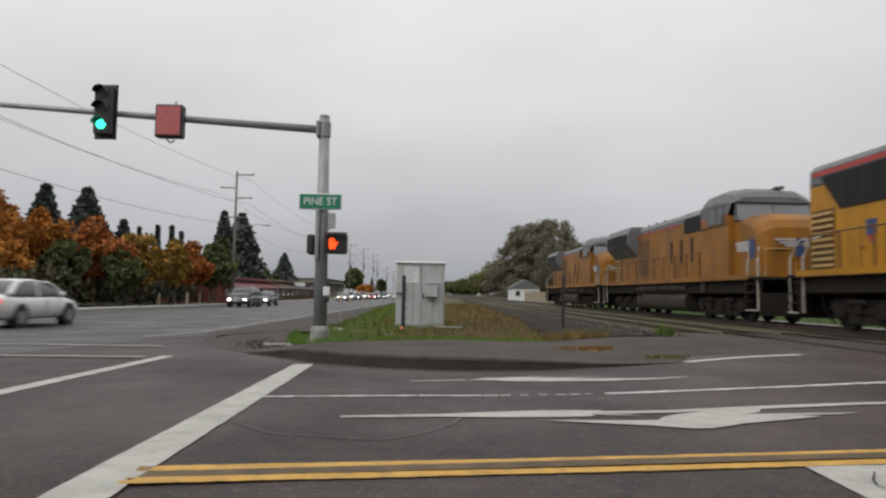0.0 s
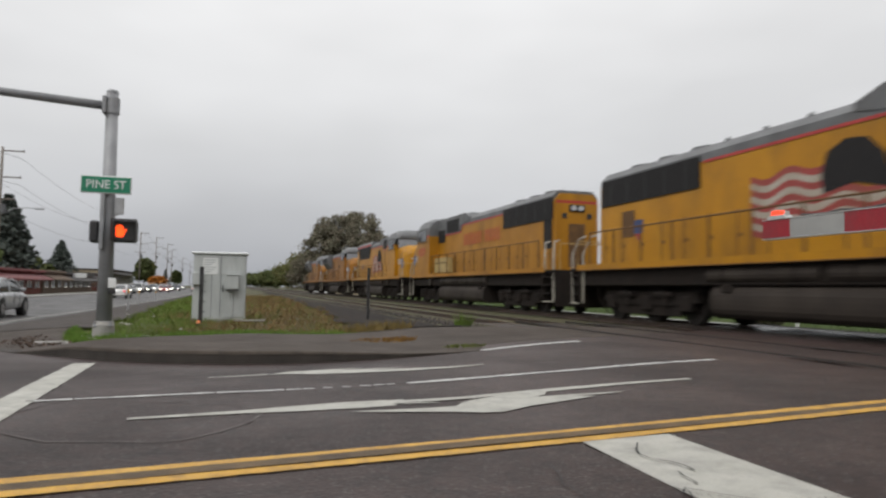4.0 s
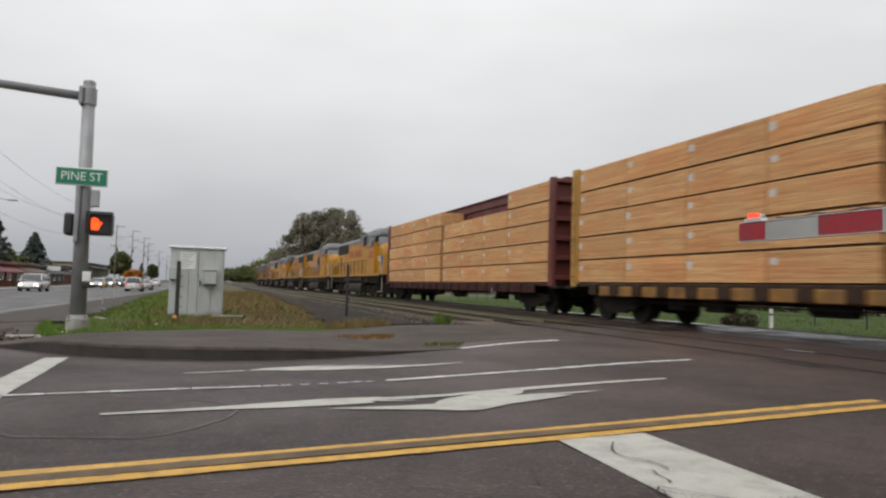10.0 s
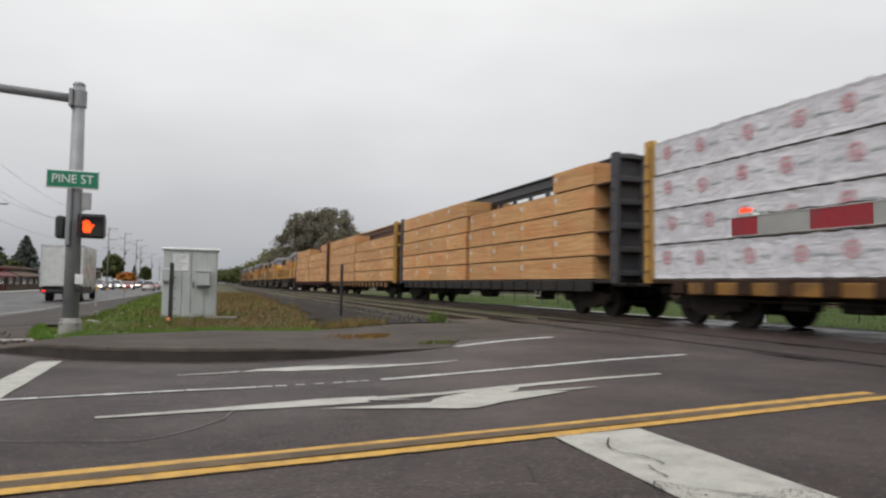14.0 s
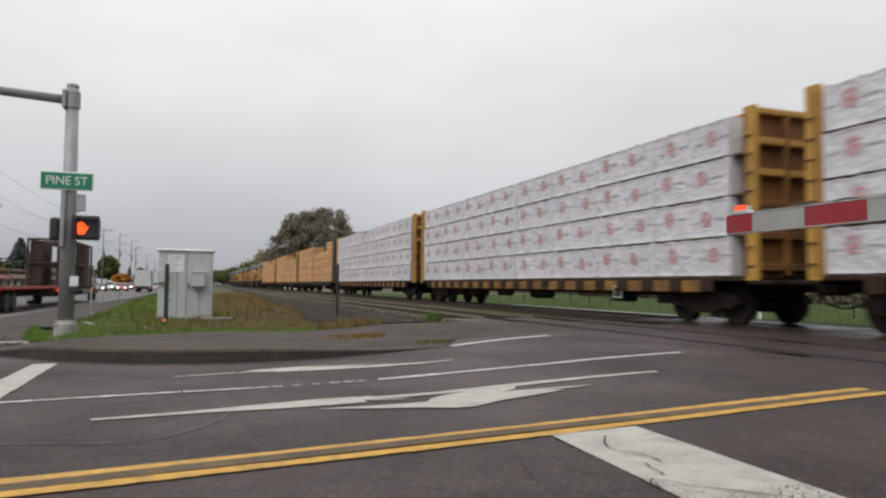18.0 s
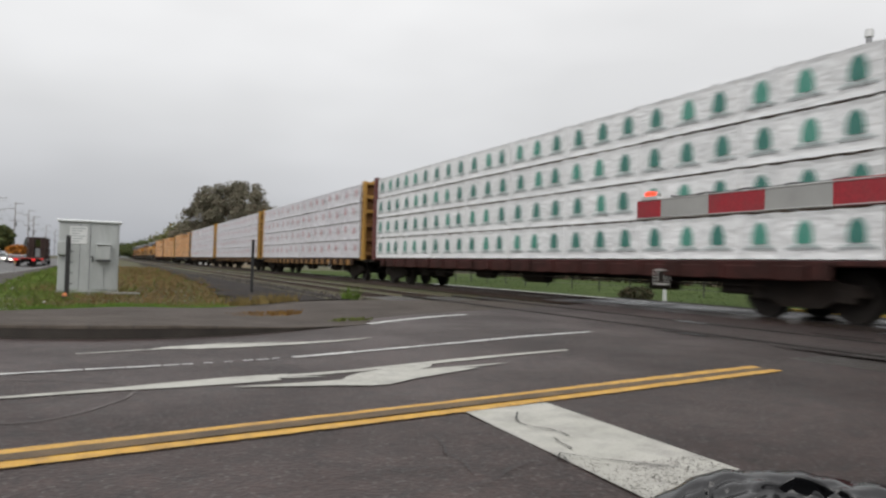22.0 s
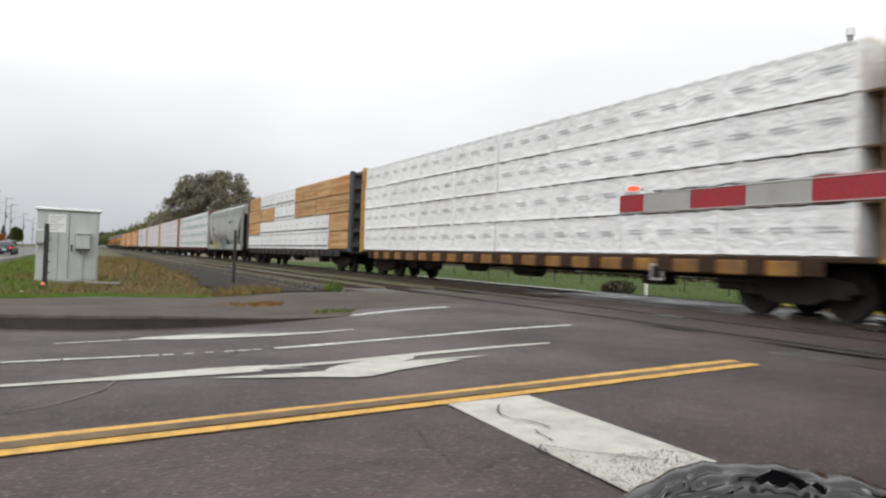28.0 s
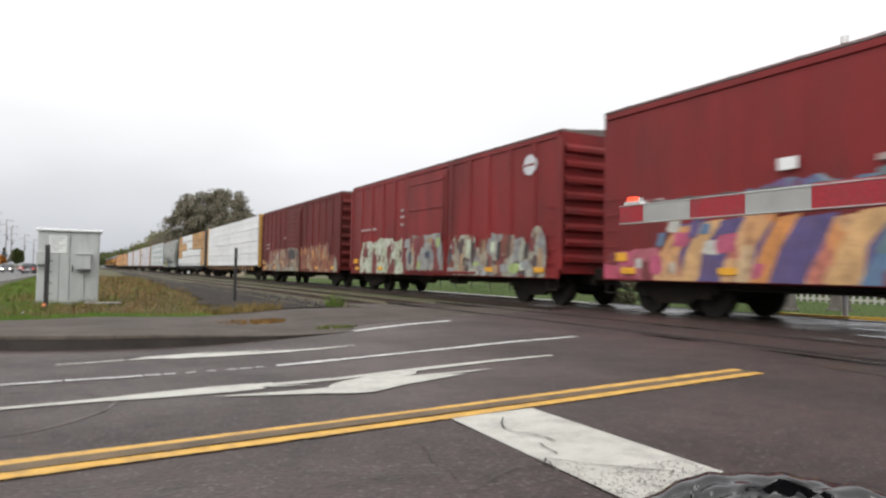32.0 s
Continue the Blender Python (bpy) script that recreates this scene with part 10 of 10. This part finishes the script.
def grass():
    rs = np.random.RandomState(8)
    sets = (("grass", 70000, [(0.095, 0.158, 0.026), (0.13, 0.188, 0.032), (0.075, 0.125, 0.022), (0.165, 0.16, 0.05)], 0), ("dry_grass", 70000, [(0.215, 0.135, 0.058), (0.16, 0.112, 0.050), (0.125, 0.108, 0.045), (0.215, 0.118, 0.052), (0.105, 0.085, 0.042)], 1))
    for name, n, cols, dry in sets:
        x = rs.uniform(-6.0, 6.6, n)
        y = np.array([path_end(a) for a in x]) + 0.1 + rs.uniform(0, 1, n) ** 2.0 * 62
        patch = np.sin(x * 1.3 + 0.4 * y) + np.sin(x * 0.5 - 0.7 * y + 2) + np.sin(y * 1.9 + x)
        edge = (x + 2.6) / 6 + 0.12 * patch
        keep = (edge > 0.24) & (rs.uniform(size=n) < 0.8) if dry else (edge < 0.42) | ((y < 17.2) & (x < 3.0)) | (rs.uniform(size=n) < 0.10)
        front = y - np.array([path_end(a) for a in x])
        if dry:
            keep &= (front > 1.6 + 1.2 * rs.uniform(size=n)) | (rs.uniform(size=n) < 0.08)
        else:
            keep |= (front < 2.2) & (x < 2.6)
        keep &= rs.uniform(size=n) < np.where(patch > -1.6, 1.0, 0.35)
        keep &= x < np.array([gravel_edge(b) for b in y]) + 0.25 * rs.normal(size=n) * (1.6 if dry else 0.6)
        keep &= x > np.array([verge_edge(b) for b in y]) + 0.10 * rs.normal(size=n)
        x, y = x[keep], y[keep]
        n = len(x)
        z = np.array([land_z(a, b) for a, b in zip(x, y)]) - 0.07
        tuft = 0.5 + 0.5 * np.sin(3.1 * x + 1.7 * y) * np.sin(2.3 * y - 1.9 * x + 1.0)
        hgt = rs.uniform(0.04, 0.14, n) * (1 + 0.012 * (y - 16)) * ((0.45 + 1.3 * tuft ** 2) if dry else (0.6 + 0.7 * tuft))
        ang = rs.uniform(0, np.pi, n)
        wd = 0.008 + 0.0007 * (y - 16)
        lean = rs.normal(size=(n, 2)) * 0.9 * hgt[:, None]
        v = np.empty((n, 3, 3))
        v[:, 0] = np.stack([x - np.cos(ang) * wd, y - np.sin(ang) * wd, z], 1)
        v[:, 1] = np.stack([x + np.cos(ang) * wd, y + np.sin(ang) * wd, z], 1)
        v[:, 2] = np.stack([x + lean[:, 0], y + lean[:, 1], z + hgt + 0.05], 1)
        mat = island_mix(name + "_blades", cols, 0.85, translucent=1)
        me = mesh_np(name, v.reshape(-1, 3), np.arange(3 * n).reshape(-1, 3), mat)
        tagged(new(name, me), "tufts of %s grass on the island" % ("dry brown" if dry else "green"), "grass", kind="stuff")
    n = 12000
    x = rs.uniform(-3.4, 2.7, n)
    y = np.array([path_end(a) for a in x]) + 0.05 + rs.uniform(0, 1, n) ** 1.4 * (0.9 + 0.5 * np.sin(2.1 * x + 0.6)) * 1.3
    z = np.array([land_z(a, b) for a, b in zip(x, y)]) - 0.05
    hgt = rs.uniform(0.05, 0.13, n) * (1 + 0.5 * np.sin(5.3 * x) * np.sin(3.7 * y))
    ang = rs.uniform(0, np.pi, n)
    v = np.empty((n, 3, 3))
    v[:, 0] = np.stack([x - 0.013 * np.cos(ang), y - 0.013 * np.sin(ang), z], 1)
    v[:, 1] = np.stack([x + 0.013 * np.cos(ang), y + 0.013 * np.sin(ang), z], 1)
    v[:, 2] = np.stack([x + 0.04 * rs.normal(size=n), y + 0.04 * rs.normal(size=n), z + 0.04 + hgt], 1)
    mat = island_mix("lush_blades", [(0.105, 0.205, 0.028), (0.14, 0.235, 0.036), (0.08, 0.155, 0.024), (0.125, 0.19, 0.04)], 0.85, translucent=1)
    tagged(new("lush_grass", mesh_np("lush_grass", v.reshape(-1, 3), np.arange(3 * n).reshape(-1, 3), mat)), "bright green grass along the path's edge", "grass", kind="stuff")
    # weeds in the path and along the kerb
    for name, cx, cy, r, h, n, cols in (("dry_weeds", 2.3, 11.9, 0.55, 0.08, 620, [(0.26, 0.14, 0.035), (0.17, 0.10, 0.03), (0.21, 0.11, 0.035)]), ("dry_weeds", 3.1, 15.4, 0.6, 0.22, 420, [(0.24, 0.17, 0.06), (0.16, 0.13, 0.05), (0.20, 0.13, 0.05)]),
                                        ("green_weeds", 6.15, 18.2, 0.16, 0.42, 110, [(0.10, 0.17, 0.03), (0.14, 0.2, 0.04)]), ("green_weeds", 3.4, 10.0, 0.22, 0.05, 120, [(0.10, 0.13, 0.03), (0.13, 0.14, 0.04)]), ("dry_weeds", -4.6, 19.0, 0.5, 0.08, 160, [(0.13, 0.11, 0.04), (0.1, 0.1, 0.03)])):
        a, q = rs.uniform(0, 2 * np.pi, n), rs.uniform(0, 1, n) ** 0.5 * r
        x, y = cx + np.cos(a) * q * 1.5, cy + np.sin(a) * q
        z = np.array([max(land_z(p, s) - 0.05, road_z(p, s) + 0.01) for p, s in zip(x, y)])
        hh = h * rs.uniform(0.4, 1.1, n)
        lean = rs.normal(size=(n, 2)) * 0.4 * hh[:, None]
        v = np.empty((n, 3, 3))
        v[:, 0] = np.stack([x - 0.012, y, z], 1)
        v[:, 1] = np.stack([x + 0.012, y + 0.006, z], 1)
        v[:, 2] = np.stack([x + lean[:, 0], y + lean[:, 1], z + hh], 1)
        tagged(new(name, mesh_np(name, v.reshape(-1, 3), np.arange(3 * n).reshape(-1, 3), island_mix(name + "_blades", cols, 0.85, translucent=1))), "patch of %s growing through the path" % name.replace("_", " "), "weeds", kind="stuff")


grass()


# scraps of white litter in the grass and round the pole
def litter():
    r = random.Random(31)
    for x, y, ln, wd in ((-2.72, 15.0, 0.32, 0.05), (-2.35, 13.6, 0.16, 0.06), (-1.85, 13.75, 0.14, 0.06), (-1.5, 14.4, 0.07, 0.04), (-1.36, 14.6, 0.06, 0.05), (-2.6, 19.6, 0.3, 0.10), (-3.0, 32.5, 0.12, 0.10), (-2.4, 24.2, 0.12, 0.10), (-3.35, 25.8, 0.14, 0.05), (-2.9, 28.5, 0.10, 0.09), (-1.1, 17.2, 0.06, 0.05)):
        T = thing("litter", "crumpled scrap of white litter lying in the grass", "litter", "scraps of litter", m=pose(x, y, max(land_z(x, y), road_z(x, y)) + 0.045, r.uniform(-8, 8), r.uniform(-8, 8), r.uniform(-25, 25)))
        n = 5
        v = [(ln * (i / n - 0.5), wd * (j / 2 - 0.5) + r.uniform(-0.01, 0.01), r.uniform(0.0, 0.03)) for i in range(n + 1) for j in range(3)]
        v += [(p[0], p[1], p[2] - 0.006) for p in v]
        q = 3 * (n + 1)
        f = [(3 * i + j, 3 * i + j + 3, 3 * i + j + 4, 3 * i + j + 1) for i in range(n) for j in range(2)]
        f += [tuple(q + k for k in g)[::-1] for g in f]
        part("scrap", MB().add(v, f), "old_white", T)


litter()


def fallen_leaves():
    rs = np.random.RandomState(44)
    n = 380
    k = rs.randint(0, 3, n)
    cx, cy, sx, sy = (np.array(q)[k] for q in ((-3.75, -3.4, -2.95), (14.9, 14.0, 13.1), (0.16, 0.16, 0.25), (0.5, 0.35, 0.15)))
    x, y = cx + sx * rs.normal(size=n), cy + sy * rs.normal(size=n)
    z = np.array([max(land_z(a, b), road_z(a, b) + kerb_h(a)) for a, b in zip(x, y)]) + rs.uniform(0.008, 0.024, n)
    v, f = leaf_quads(rs, np.stack([x, y, z], 1), 0.026)
    mat = island_mix("fallen_leaf_colours", [(0.092, 0.058, 0.042), (0.075, 0.050, 0.038), (0.11, 0.072, 0.048), (0.06, 0.043, 0.034)], 0.85)
    tagged(new("fallen_leaves", mesh_np("fallen_leaves", v, f, mat)), "drift of wet brown leaves at the corner of the path", "leaves", kind="stuff")


fallen_leaves()


def stones():
    """Ballast stones lying loose by the siding and the track."""
    rs = np.random.RandomState(3)
    n = 9000
    cx = np.where(rs.uniform(size=n) < 0.72, SIDING_X, TRACK_X)
    x = cx + rs.normal(size=n) * 1.35
    y = 16.8 + rs.uniform(0, 1, n) ** 1.6 * 34
    d = np.abs(x - cx)
    z = np.interp(d, [0, 1.75, 3.0], [0.235, 0.235, 0.05])
    keep = (d < 3.2) & ((np.abs(d - 0.75) > 0.09))
    x, y, z = x[keep], y[keep], z[keep]
    n = len(x)
    s = rs.uniform(0.025, 0.06, n)
    base = np.array([(1, 0, 0), (-1, 0, 0), (0, 1, 0), (0, -1, 0), (0, 0, 1), (0, 0, -1)], float)
    tri = np.array([(0, 2, 4), (2, 1, 4), (1, 3, 4), (3, 0, 4), (2, 0, 5), (1, 2, 5), (3, 1, 5), (0, 3, 5)])
    v = base[None] * s[:, None, None] * rs.uniform(0.6, 1.2, size=(n, 6, 1)) + np.stack([x, y, z], 1)[:, None]
    f = (np.arange(n) * 6)[:, None, None] + tri[None]
    tagged(new("ballast_stones", mesh_np("ballast_stones", v.reshape(-1, 3), f.reshape(-1, 3), M["stone"])), "loose grey ballast stones beside the rails", "gravel", kind="stuff")


stones()
# sleepers show through the ballast near the street
tie = MB().cbox(-1.25, 1.25, -0.11, 0.11, -0.12, 0.0, 0.015).mesh("tie", "tie")
for cx, z, y0 in ((SIDING_X, RAIL_Z - 0.06, 17.6), (TRACK_X, RAIL_Z, 15.9)):
    bed_ob = bpy.data.objects["siding_bed" if cx == SIDING_X else "track_bed"]
    for k in range(70):
        part("tie", tie, None, bed_ob, m=pose(cx, y0 + k * 0.52, z - 0.155, 0, 0, random.uniform(-1, 1)))


# ---------------------------------------------------------------- poles, wires, buildings
def utility_pole(x, y, h, lamp=False):
    T = thing("utility_pole", "tall weathered wooden utility pole with crossarms", "utility pole", "poles along the main road", m=pose(x, y, -0.2))
    part("pole", MB().cyl((0, 0, -0.5), (0, 0, h), 0.17, 12, 0.11), "wood", T, smooth=True)
    for k, (z, a, b) in enumerate(((h - 0.35, -0.1, 1.9), (h - 1.8, -1.7, 0.1), (h - 2.9, -0.1, 1.7), (h - 5.0, -1.2, 1.2))):
        arm = part("crossarm", MB().cbox(a, b, -0.06, 0.06, z - 0.06, z + 0.06, 0.01), "wood", T)
        for q in (a + 0.1, b - 0.1):
            part("insulator", MB().cyl((q, 0, z + 0.06), (q, 0, z + 0.22), 0.05, 8, 0.035), "grey", arm)
    part("transformer", MB().cyl((0.3, -0.1, h - 6.4), (0.3, -0.1, h - 5.5), 0.24, 14), "grey", T)
    if lamp:
        part("lamp_arm", MB().tube([(0, 0, h - 6.6), (1.2, 0, h - 5.9), (2.4, 0, h - 5.75), (3.2, 0, h - 5.8)], 0.04), "pole", T)
        part("lamp_head", MB().cbox(3.0, 3.8, -0.12, 0.12, h - 5.9, h - 5.75, 0.04), "pole", T)
    return T


POLES = [(-21.4, y) for y in (75, 132, 181, 217, 254, 272, 330, 390)]
POLE_H = (14.4, 13.8, 14.2, 15.4, 15.6, 14.6, 14, 14)
for k, (x, y) in enumerate(POLES):
    utility_pole(x, y, POLE_H[k], lamp=k == 0)
wires = thing("overhead_wires", "thin dark overhead wires strung between the utility poles", "wires")
ends = [(-24.5, 20.0)] + POLES
for dx, dz in ((1.8, 13.0), (-1.6, 11.6), (1.6, 10.5), (0.0, 8.3)):
    for (xa, ya), (xb, yb) in zip(ends, ends[1:]):
        mb = MB()
        sag = 0.9
        pts = []
        for i in range(9):
            u = i / 8
            pts.append((xa + (xb - xa) * u + dx, ya + (yb - ya) * u, dz + 0.1 - sag * 4 * u * (1 - u)))
        part("wire", mb.tube(pts, 0.016, 4), "wire", wires)

def shop(x, y0, y1, depth, h, wall, fascia, label, sign=None):
    T = thing("shop_building", label, "building", "low shops across the main road", m=pose(0, 0, -0.25))
    part("wall", MB().box(x - depth, x, y0, y1, -0.1, h), wall, T)
    part("roof", MB().cbox(x - depth - 0.3, x + 0.5, y0 - 0.3, y1 + 0.3, h, h + 0.35, 0.05), fascia, T, "low flat roof with a coloured fascia")
    part("awning", MB().prism([(x, h - 0.2), (x + 1.6, h - 0.9), (x + 1.6, h - 1.1), (x, h - 0.8)], "y", y0, y1), fascia, T)
    n = max(2, int((y1 - y0) / 4))
    for k in range(n):
        ya = y0 + (k + 0.2) * (y1 - y0) / n
        yb = y0 + (k + 0.8) * (y1 - y0) / n
        w = part("window", MB().box(x, x + 0.03, ya, yb, 0.8, h - 1.1), "glass", T)
        for ye in (ya, yb):
            part("window_frame", MB().box(x + 0.03, x + 0.05, ye - 0.05, ye + 0.05, 0.7, h - 1.0), "sign_w", w)
    if sign:
        part("shop_sign", MB().cbox(x + 0.3, x + 2.5, sign, sign + 0.2, h - 0.45, h + 0.3, 0.03), "sign_w", T, "pale sign board on brackets")
    return T


M["brick_red"] = pm("red_brick_wall", (0.20, 0.055, 0.04), (0.14, 0.04, 0.032), 2, 0.85, bump=0.3)
M["brown_wall"] = pm("brown_wall", (0.16, 0.11, 0.08), (0.12, 0.085, 0.06), 2, 0.85, bump=0.3)
M["tan_wall"] = pm("tan_wall", (0.36, 0.30, 0.22), (0.3, 0.25, 0.18), 2, 0.85, bump=0.2)
M["fascia_red"] = pm("red_fascia", (0.17, 0.030, 0.030), (0.12, 0.024, 0.024), 2, 0.6)
M["fascia_dark"] = pm("dark_fascia", (0.05, 0.042, 0.038), None, 2, 0.7)
shop(-26, 87, 111, 8, 2.9, "brick_red", "fascia_red", "low red-brown shop with a dark red fascia")
shop(-26, 112, 124, 8, 3.0, "brown_wall", "brown_wall", "narrow brown shop front")
shop(-26.3, 126, 150, 8, 2.9, "brown_wall", "fascia_dark", "low dark brown shop with a pale sign", 131)
shop(-28, 156, 176, 10, 3.4, "brick_red", "fascia_dark", "low red brick shop")
shop(-30, 196, 240, 16, 5.0, "tan_wall", "fascia_dark", "pale long low shop building")
for k in range(5):
    T = thing("bollard", "pale stub post by the far pavement", "bollard", "pale posts", m=pose(-24.2, 62 + 3.6 * k, -0.18))
    part("post", MB().cyl((0, 0, -0.1), (0, 0, 1.1), 0.14, 8), "tan_wall", T)
T = thing("work_sign", "orange road work sign on a stand", "sign", m=pose(-6.1, 190, -0.25))
part("panel", MB().cbox(-0.8, 0.8, 0, 0.05, -0.8, 0.8, 0.01), "orange", T, m=pose(0, 0, 2.3, 0, 45, 0))
part("stand", MB().cyl((0, 0.1, -0.1), (0, 0.1, 1.5), 0.05), "pole", T)


def small_house():
    T = thing("house", "small white house with a pale fence beside the track", "house", m=pose(18.6, 139, 0.1))
    part("wall", MB().box(-2.8, 2.8, -3, 3, -0.2, 2.7), "sign_w", T)
    part("roof", MB().prism([(-3.2, 2.6), (0, 4.3), (3.2, 2.6)], "y", -3.3, 3.3), "grey", T)
    for x in (-1.5, 1.5):
        part("window", MB().cbox(x - 0.45, x + 0.45, -3.03, -3.0, 1.0, 2.0, 0.01), "glass", T)
    F = thing("fence", "pale plank fence beside the house", "fence", m=pose(0, 0, 0.1))
    for k in range(14):
        part("board", MB().cbox(17.2 + k * 0.62, 17.8 + k * 0.62, 127.0, 127.06, -0.2, 1.9, 0.02), "tan_wall", F)


small_house()


# beyond the track: verge, fence, marker posts and the kerb of the street
def far_verge():
    rs = np.random.RandomState(12)
    n = 16000
    x, y = 16.9 + rs.uniform(0, 1, n) ** 1.3 * 22, rs.uniform(10.0, 62, n)
    z = np.full(n, 0.15)
    hgt = rs.uniform(0.03, 0.09, n)
    v = np.empty((n, 3, 3))
    a = rs.uniform(0, np.pi, n)
    v[:, 0] = np.stack([x - 0.03 * np.cos(a), y - 0.03 * np.sin(a), z], 1)
    v[:, 1] = np.stack([x + 0.03 * np.cos(a), y + 0.03 * np.sin(a), z], 1)
    v[:, 2] = np.stack([x + 0.05 * rs.normal(size=n), y + 0.05 * rs.normal(size=n), z + hgt], 1)
    mat = island_mix("verge_blades", [(0.044, 0.074, 0.020), (0.058, 0.086, 0.024), (0.038, 0.064, 0.018), (0.072, 0.084, 0.03)], 0.85, translucent=1)
    tagged(new("verge_grass", mesh_np("verge_grass", v.reshape(-1, 3), np.arange(3 * n).reshape(-1, 3), mat)), "bright green grass verge beyond the track", "grass", kind="stuff")
    structure("lawn", grid([16.9] + span(18, 60, 12), span(9.6, 90, 20), lambda u, w: 0.175 + 0.02 * math.sin(0.4 * u) * math.sin(0.31 * w)), "lawn", "mown green lawn beyond the railway", "lawn", smooth=True)
    F = thing("wire_fence", "low wire fence with dark posts beyond the track", "fence", m=pose(0, 0, 0.14))
    for k in range(26):
        part("fence_post", MB().cyl((24.0, 8 + k * 2.4, -0.1), (24.0, 8 + k * 2.4, 1.15), 0.035, 6), "black", F)
    for z in (0.35, 0.7, 1.05):
        part("fence_wire", MB().cyl((24.0, 8, z), (24.0, 68, z), 0.012, 4), "wire", F)
    for (px, py) in ((18.4, 19.0),):
        P = thing("marker_stake", "short white marker post beyond the track", "post", "white marker posts", m=pose(px, py, 0.14))
        part("post", MB().cbox(-0.055, 0.055, -0.05, 0.05, -0.1, 0.80, 0.01), "sign_w", P)
        part("band", MB().cbox(-0.058, 0.058, -0.055, 0.055, 0.52, 0.58, 0.004), "black", P)
    # the kerb bends round the corner of the lawn
    bend = [(16.55, 12.6), (16.55, 11.4), (16.75, 10.5), (17.3, 9.9), (18.3, 9.6), (20.5, 9.45), (26, 9.4), (40, 9.4)]
    ky = structure("kerb_yellow", MB().strip(bend, 0.18, 0.385, lambda u, w: 0.0), "yellow_kerb", "yellow painted kerb beyond the crossing", "kerb")
    face = MB()
    for (xa, ya), (xb, yb) in zip(bend, bend[1:]):
        face.add([(xa - 0.05, ya - 0.08, 0.1), (xb - 0.05, yb - 0.08, 0.1), (xb - 0.05, yb - 0.08, 0.385), (xa - 0.05, ya - 0.08, 0.385)], [(0, 1, 2, 3)])
    part("kerb_face", face, "yellow_kerb", ky)
    structure("concrete_edge", MB().cbox(16.0, 16.34, 16.9, 34, 0.05, 0.30, 0.03), "wet_concrete", "pale wet concrete edging beside the track", "edging")
    for px, py, rz in ((22.2, 16.1, 10), (24.1, 15.4, -14)):
        B = thing("concrete_block", "rough grey concrete block standing on the lawn", "block", "concrete blocks", m=pose(px, py, 0.14, 0, 0, rz))
        part("block", frustum(MB(), -0.24, 0.24, -0.1, 0.30, -0.17, 0.17, 0.74, 0.20), "dark_concrete", B)
        part("base", MB().cbox(-0.36, 0.36, -0.3, 0.3, -0.1, 0.10, 0.03), "dark_concrete", B)
    F = thing("picket_fence", "white picket fence across the lawn beyond the track", "fence", m=pose(0, 0, 0.17))
    for z in (0.25, 0.72):
        part("fence_rail", MB().cbox(32.04, 32.10, 7.5, 23.5, z - 0.12, z - 0.03, 0.01), "old_white", F)
    pk = MB().prism([(-0.06, -0.1), (-0.06, 0.68), (0, 0.75), (0.06, 0.68), (0.06, -0.1)], "x", -0.012, 0.012).mesh("picket", "old_white")
    for k in range(48):
        part("picket", pk, None, F, m=pose(32.02, 7.6 + 0.33 * k, 0))
    H = thing("house", "brown house beyond the lawn", "house", m=pose(50, 39, 0.1, 0, 0, -38))
    part("wall", MB().box(-5, 5, -3.5, 3.5, -0.2, 2.9), "tan_wall", H)
    part("roof", MB().prism([(-4.1, 2.8), (0, 4.9), (4.1, 2.8)], "x", -5.4, 5.4), "fascia_dark", H)
    for u in (-3.2, 0.2, 3.0):
        w = part("window", MB().cbox(u - 0.6, u + 0.6, -3.53, -3.5, 1.0, 2.1, 0.01), "glass", H)
        part("window_frame", MB().box(u - 0.68, u + 0.68, -3.55, -3.53, 2.1, 2.2), "sign_w", w)
    n = 5200
    hx, hy = 44 + 0.9 * rs.normal(size=n), rs.uniform(6, 74, n)
    top = 1.7 + 0.5 * np.sin(0.5 * hy) + 0.4 * np.sin(1.3 * hy)
    v, f = leaf_quads(rs, np.stack([hx, hy, 0.15 + rs.uniform(0, 1, n) * top], 1), 0.24)
    tagged(new("far_hedge", mesh_np("far_hedge", v, f, LEAF["hedge"])), "dark hedge at the back of the lawn", "hedge", kind="stuff")
    n = 900
    d = rs.normal(size=(n, 3))
    d /= np.linalg.norm(d, axis=1)[:, None]
    v, f = leaf_quads(rs, np.array([17.9, 19.9, 0.42]) + d * rs.uniform(0.5, 1, (n, 1)) * np.array([0.8, 0.5, 0.30]), 0.06)
    tagged(new("low_shrub", mesh_np("low_shrub", v, f, LEAF["hedge"])), "low dark shrub behind the white post", "shrub", kind="stuff")


far_verge()


# ---------------------------------------------------------------- what moves
# seconds and the train's way along the track, in metres, from where it is at 10 s
TRAIN = [(0, -112.87), (1, -101.45), (2, -89.92), (4, -67.48), (7, -33.81), (8, -22.59), (9, -11.45), (10, 0.0), (11, 11.17), (12, 22.05), (13, 33.15), (15, 54.87),
         (18, 87.06), (19, 98.29), (20, 109.17), (21, 120.24), (22, 131.26), (23, 142.07), (24, 153.03), (25, 164.17), (28, 196.5), (29, 207.17), (30, 218.1), (31, 229.15), (32, 239.85)]


def motions():
    for T, c, flip in UNITS:
        walk(T, [(t, pose(TRACK_X, c + d, RAIL_Z, 0, 0, 180 if flip else 0)) for t, d in TRAIN])
    for T, rows in DRIVERS:
        walk(T, rows)


motions()
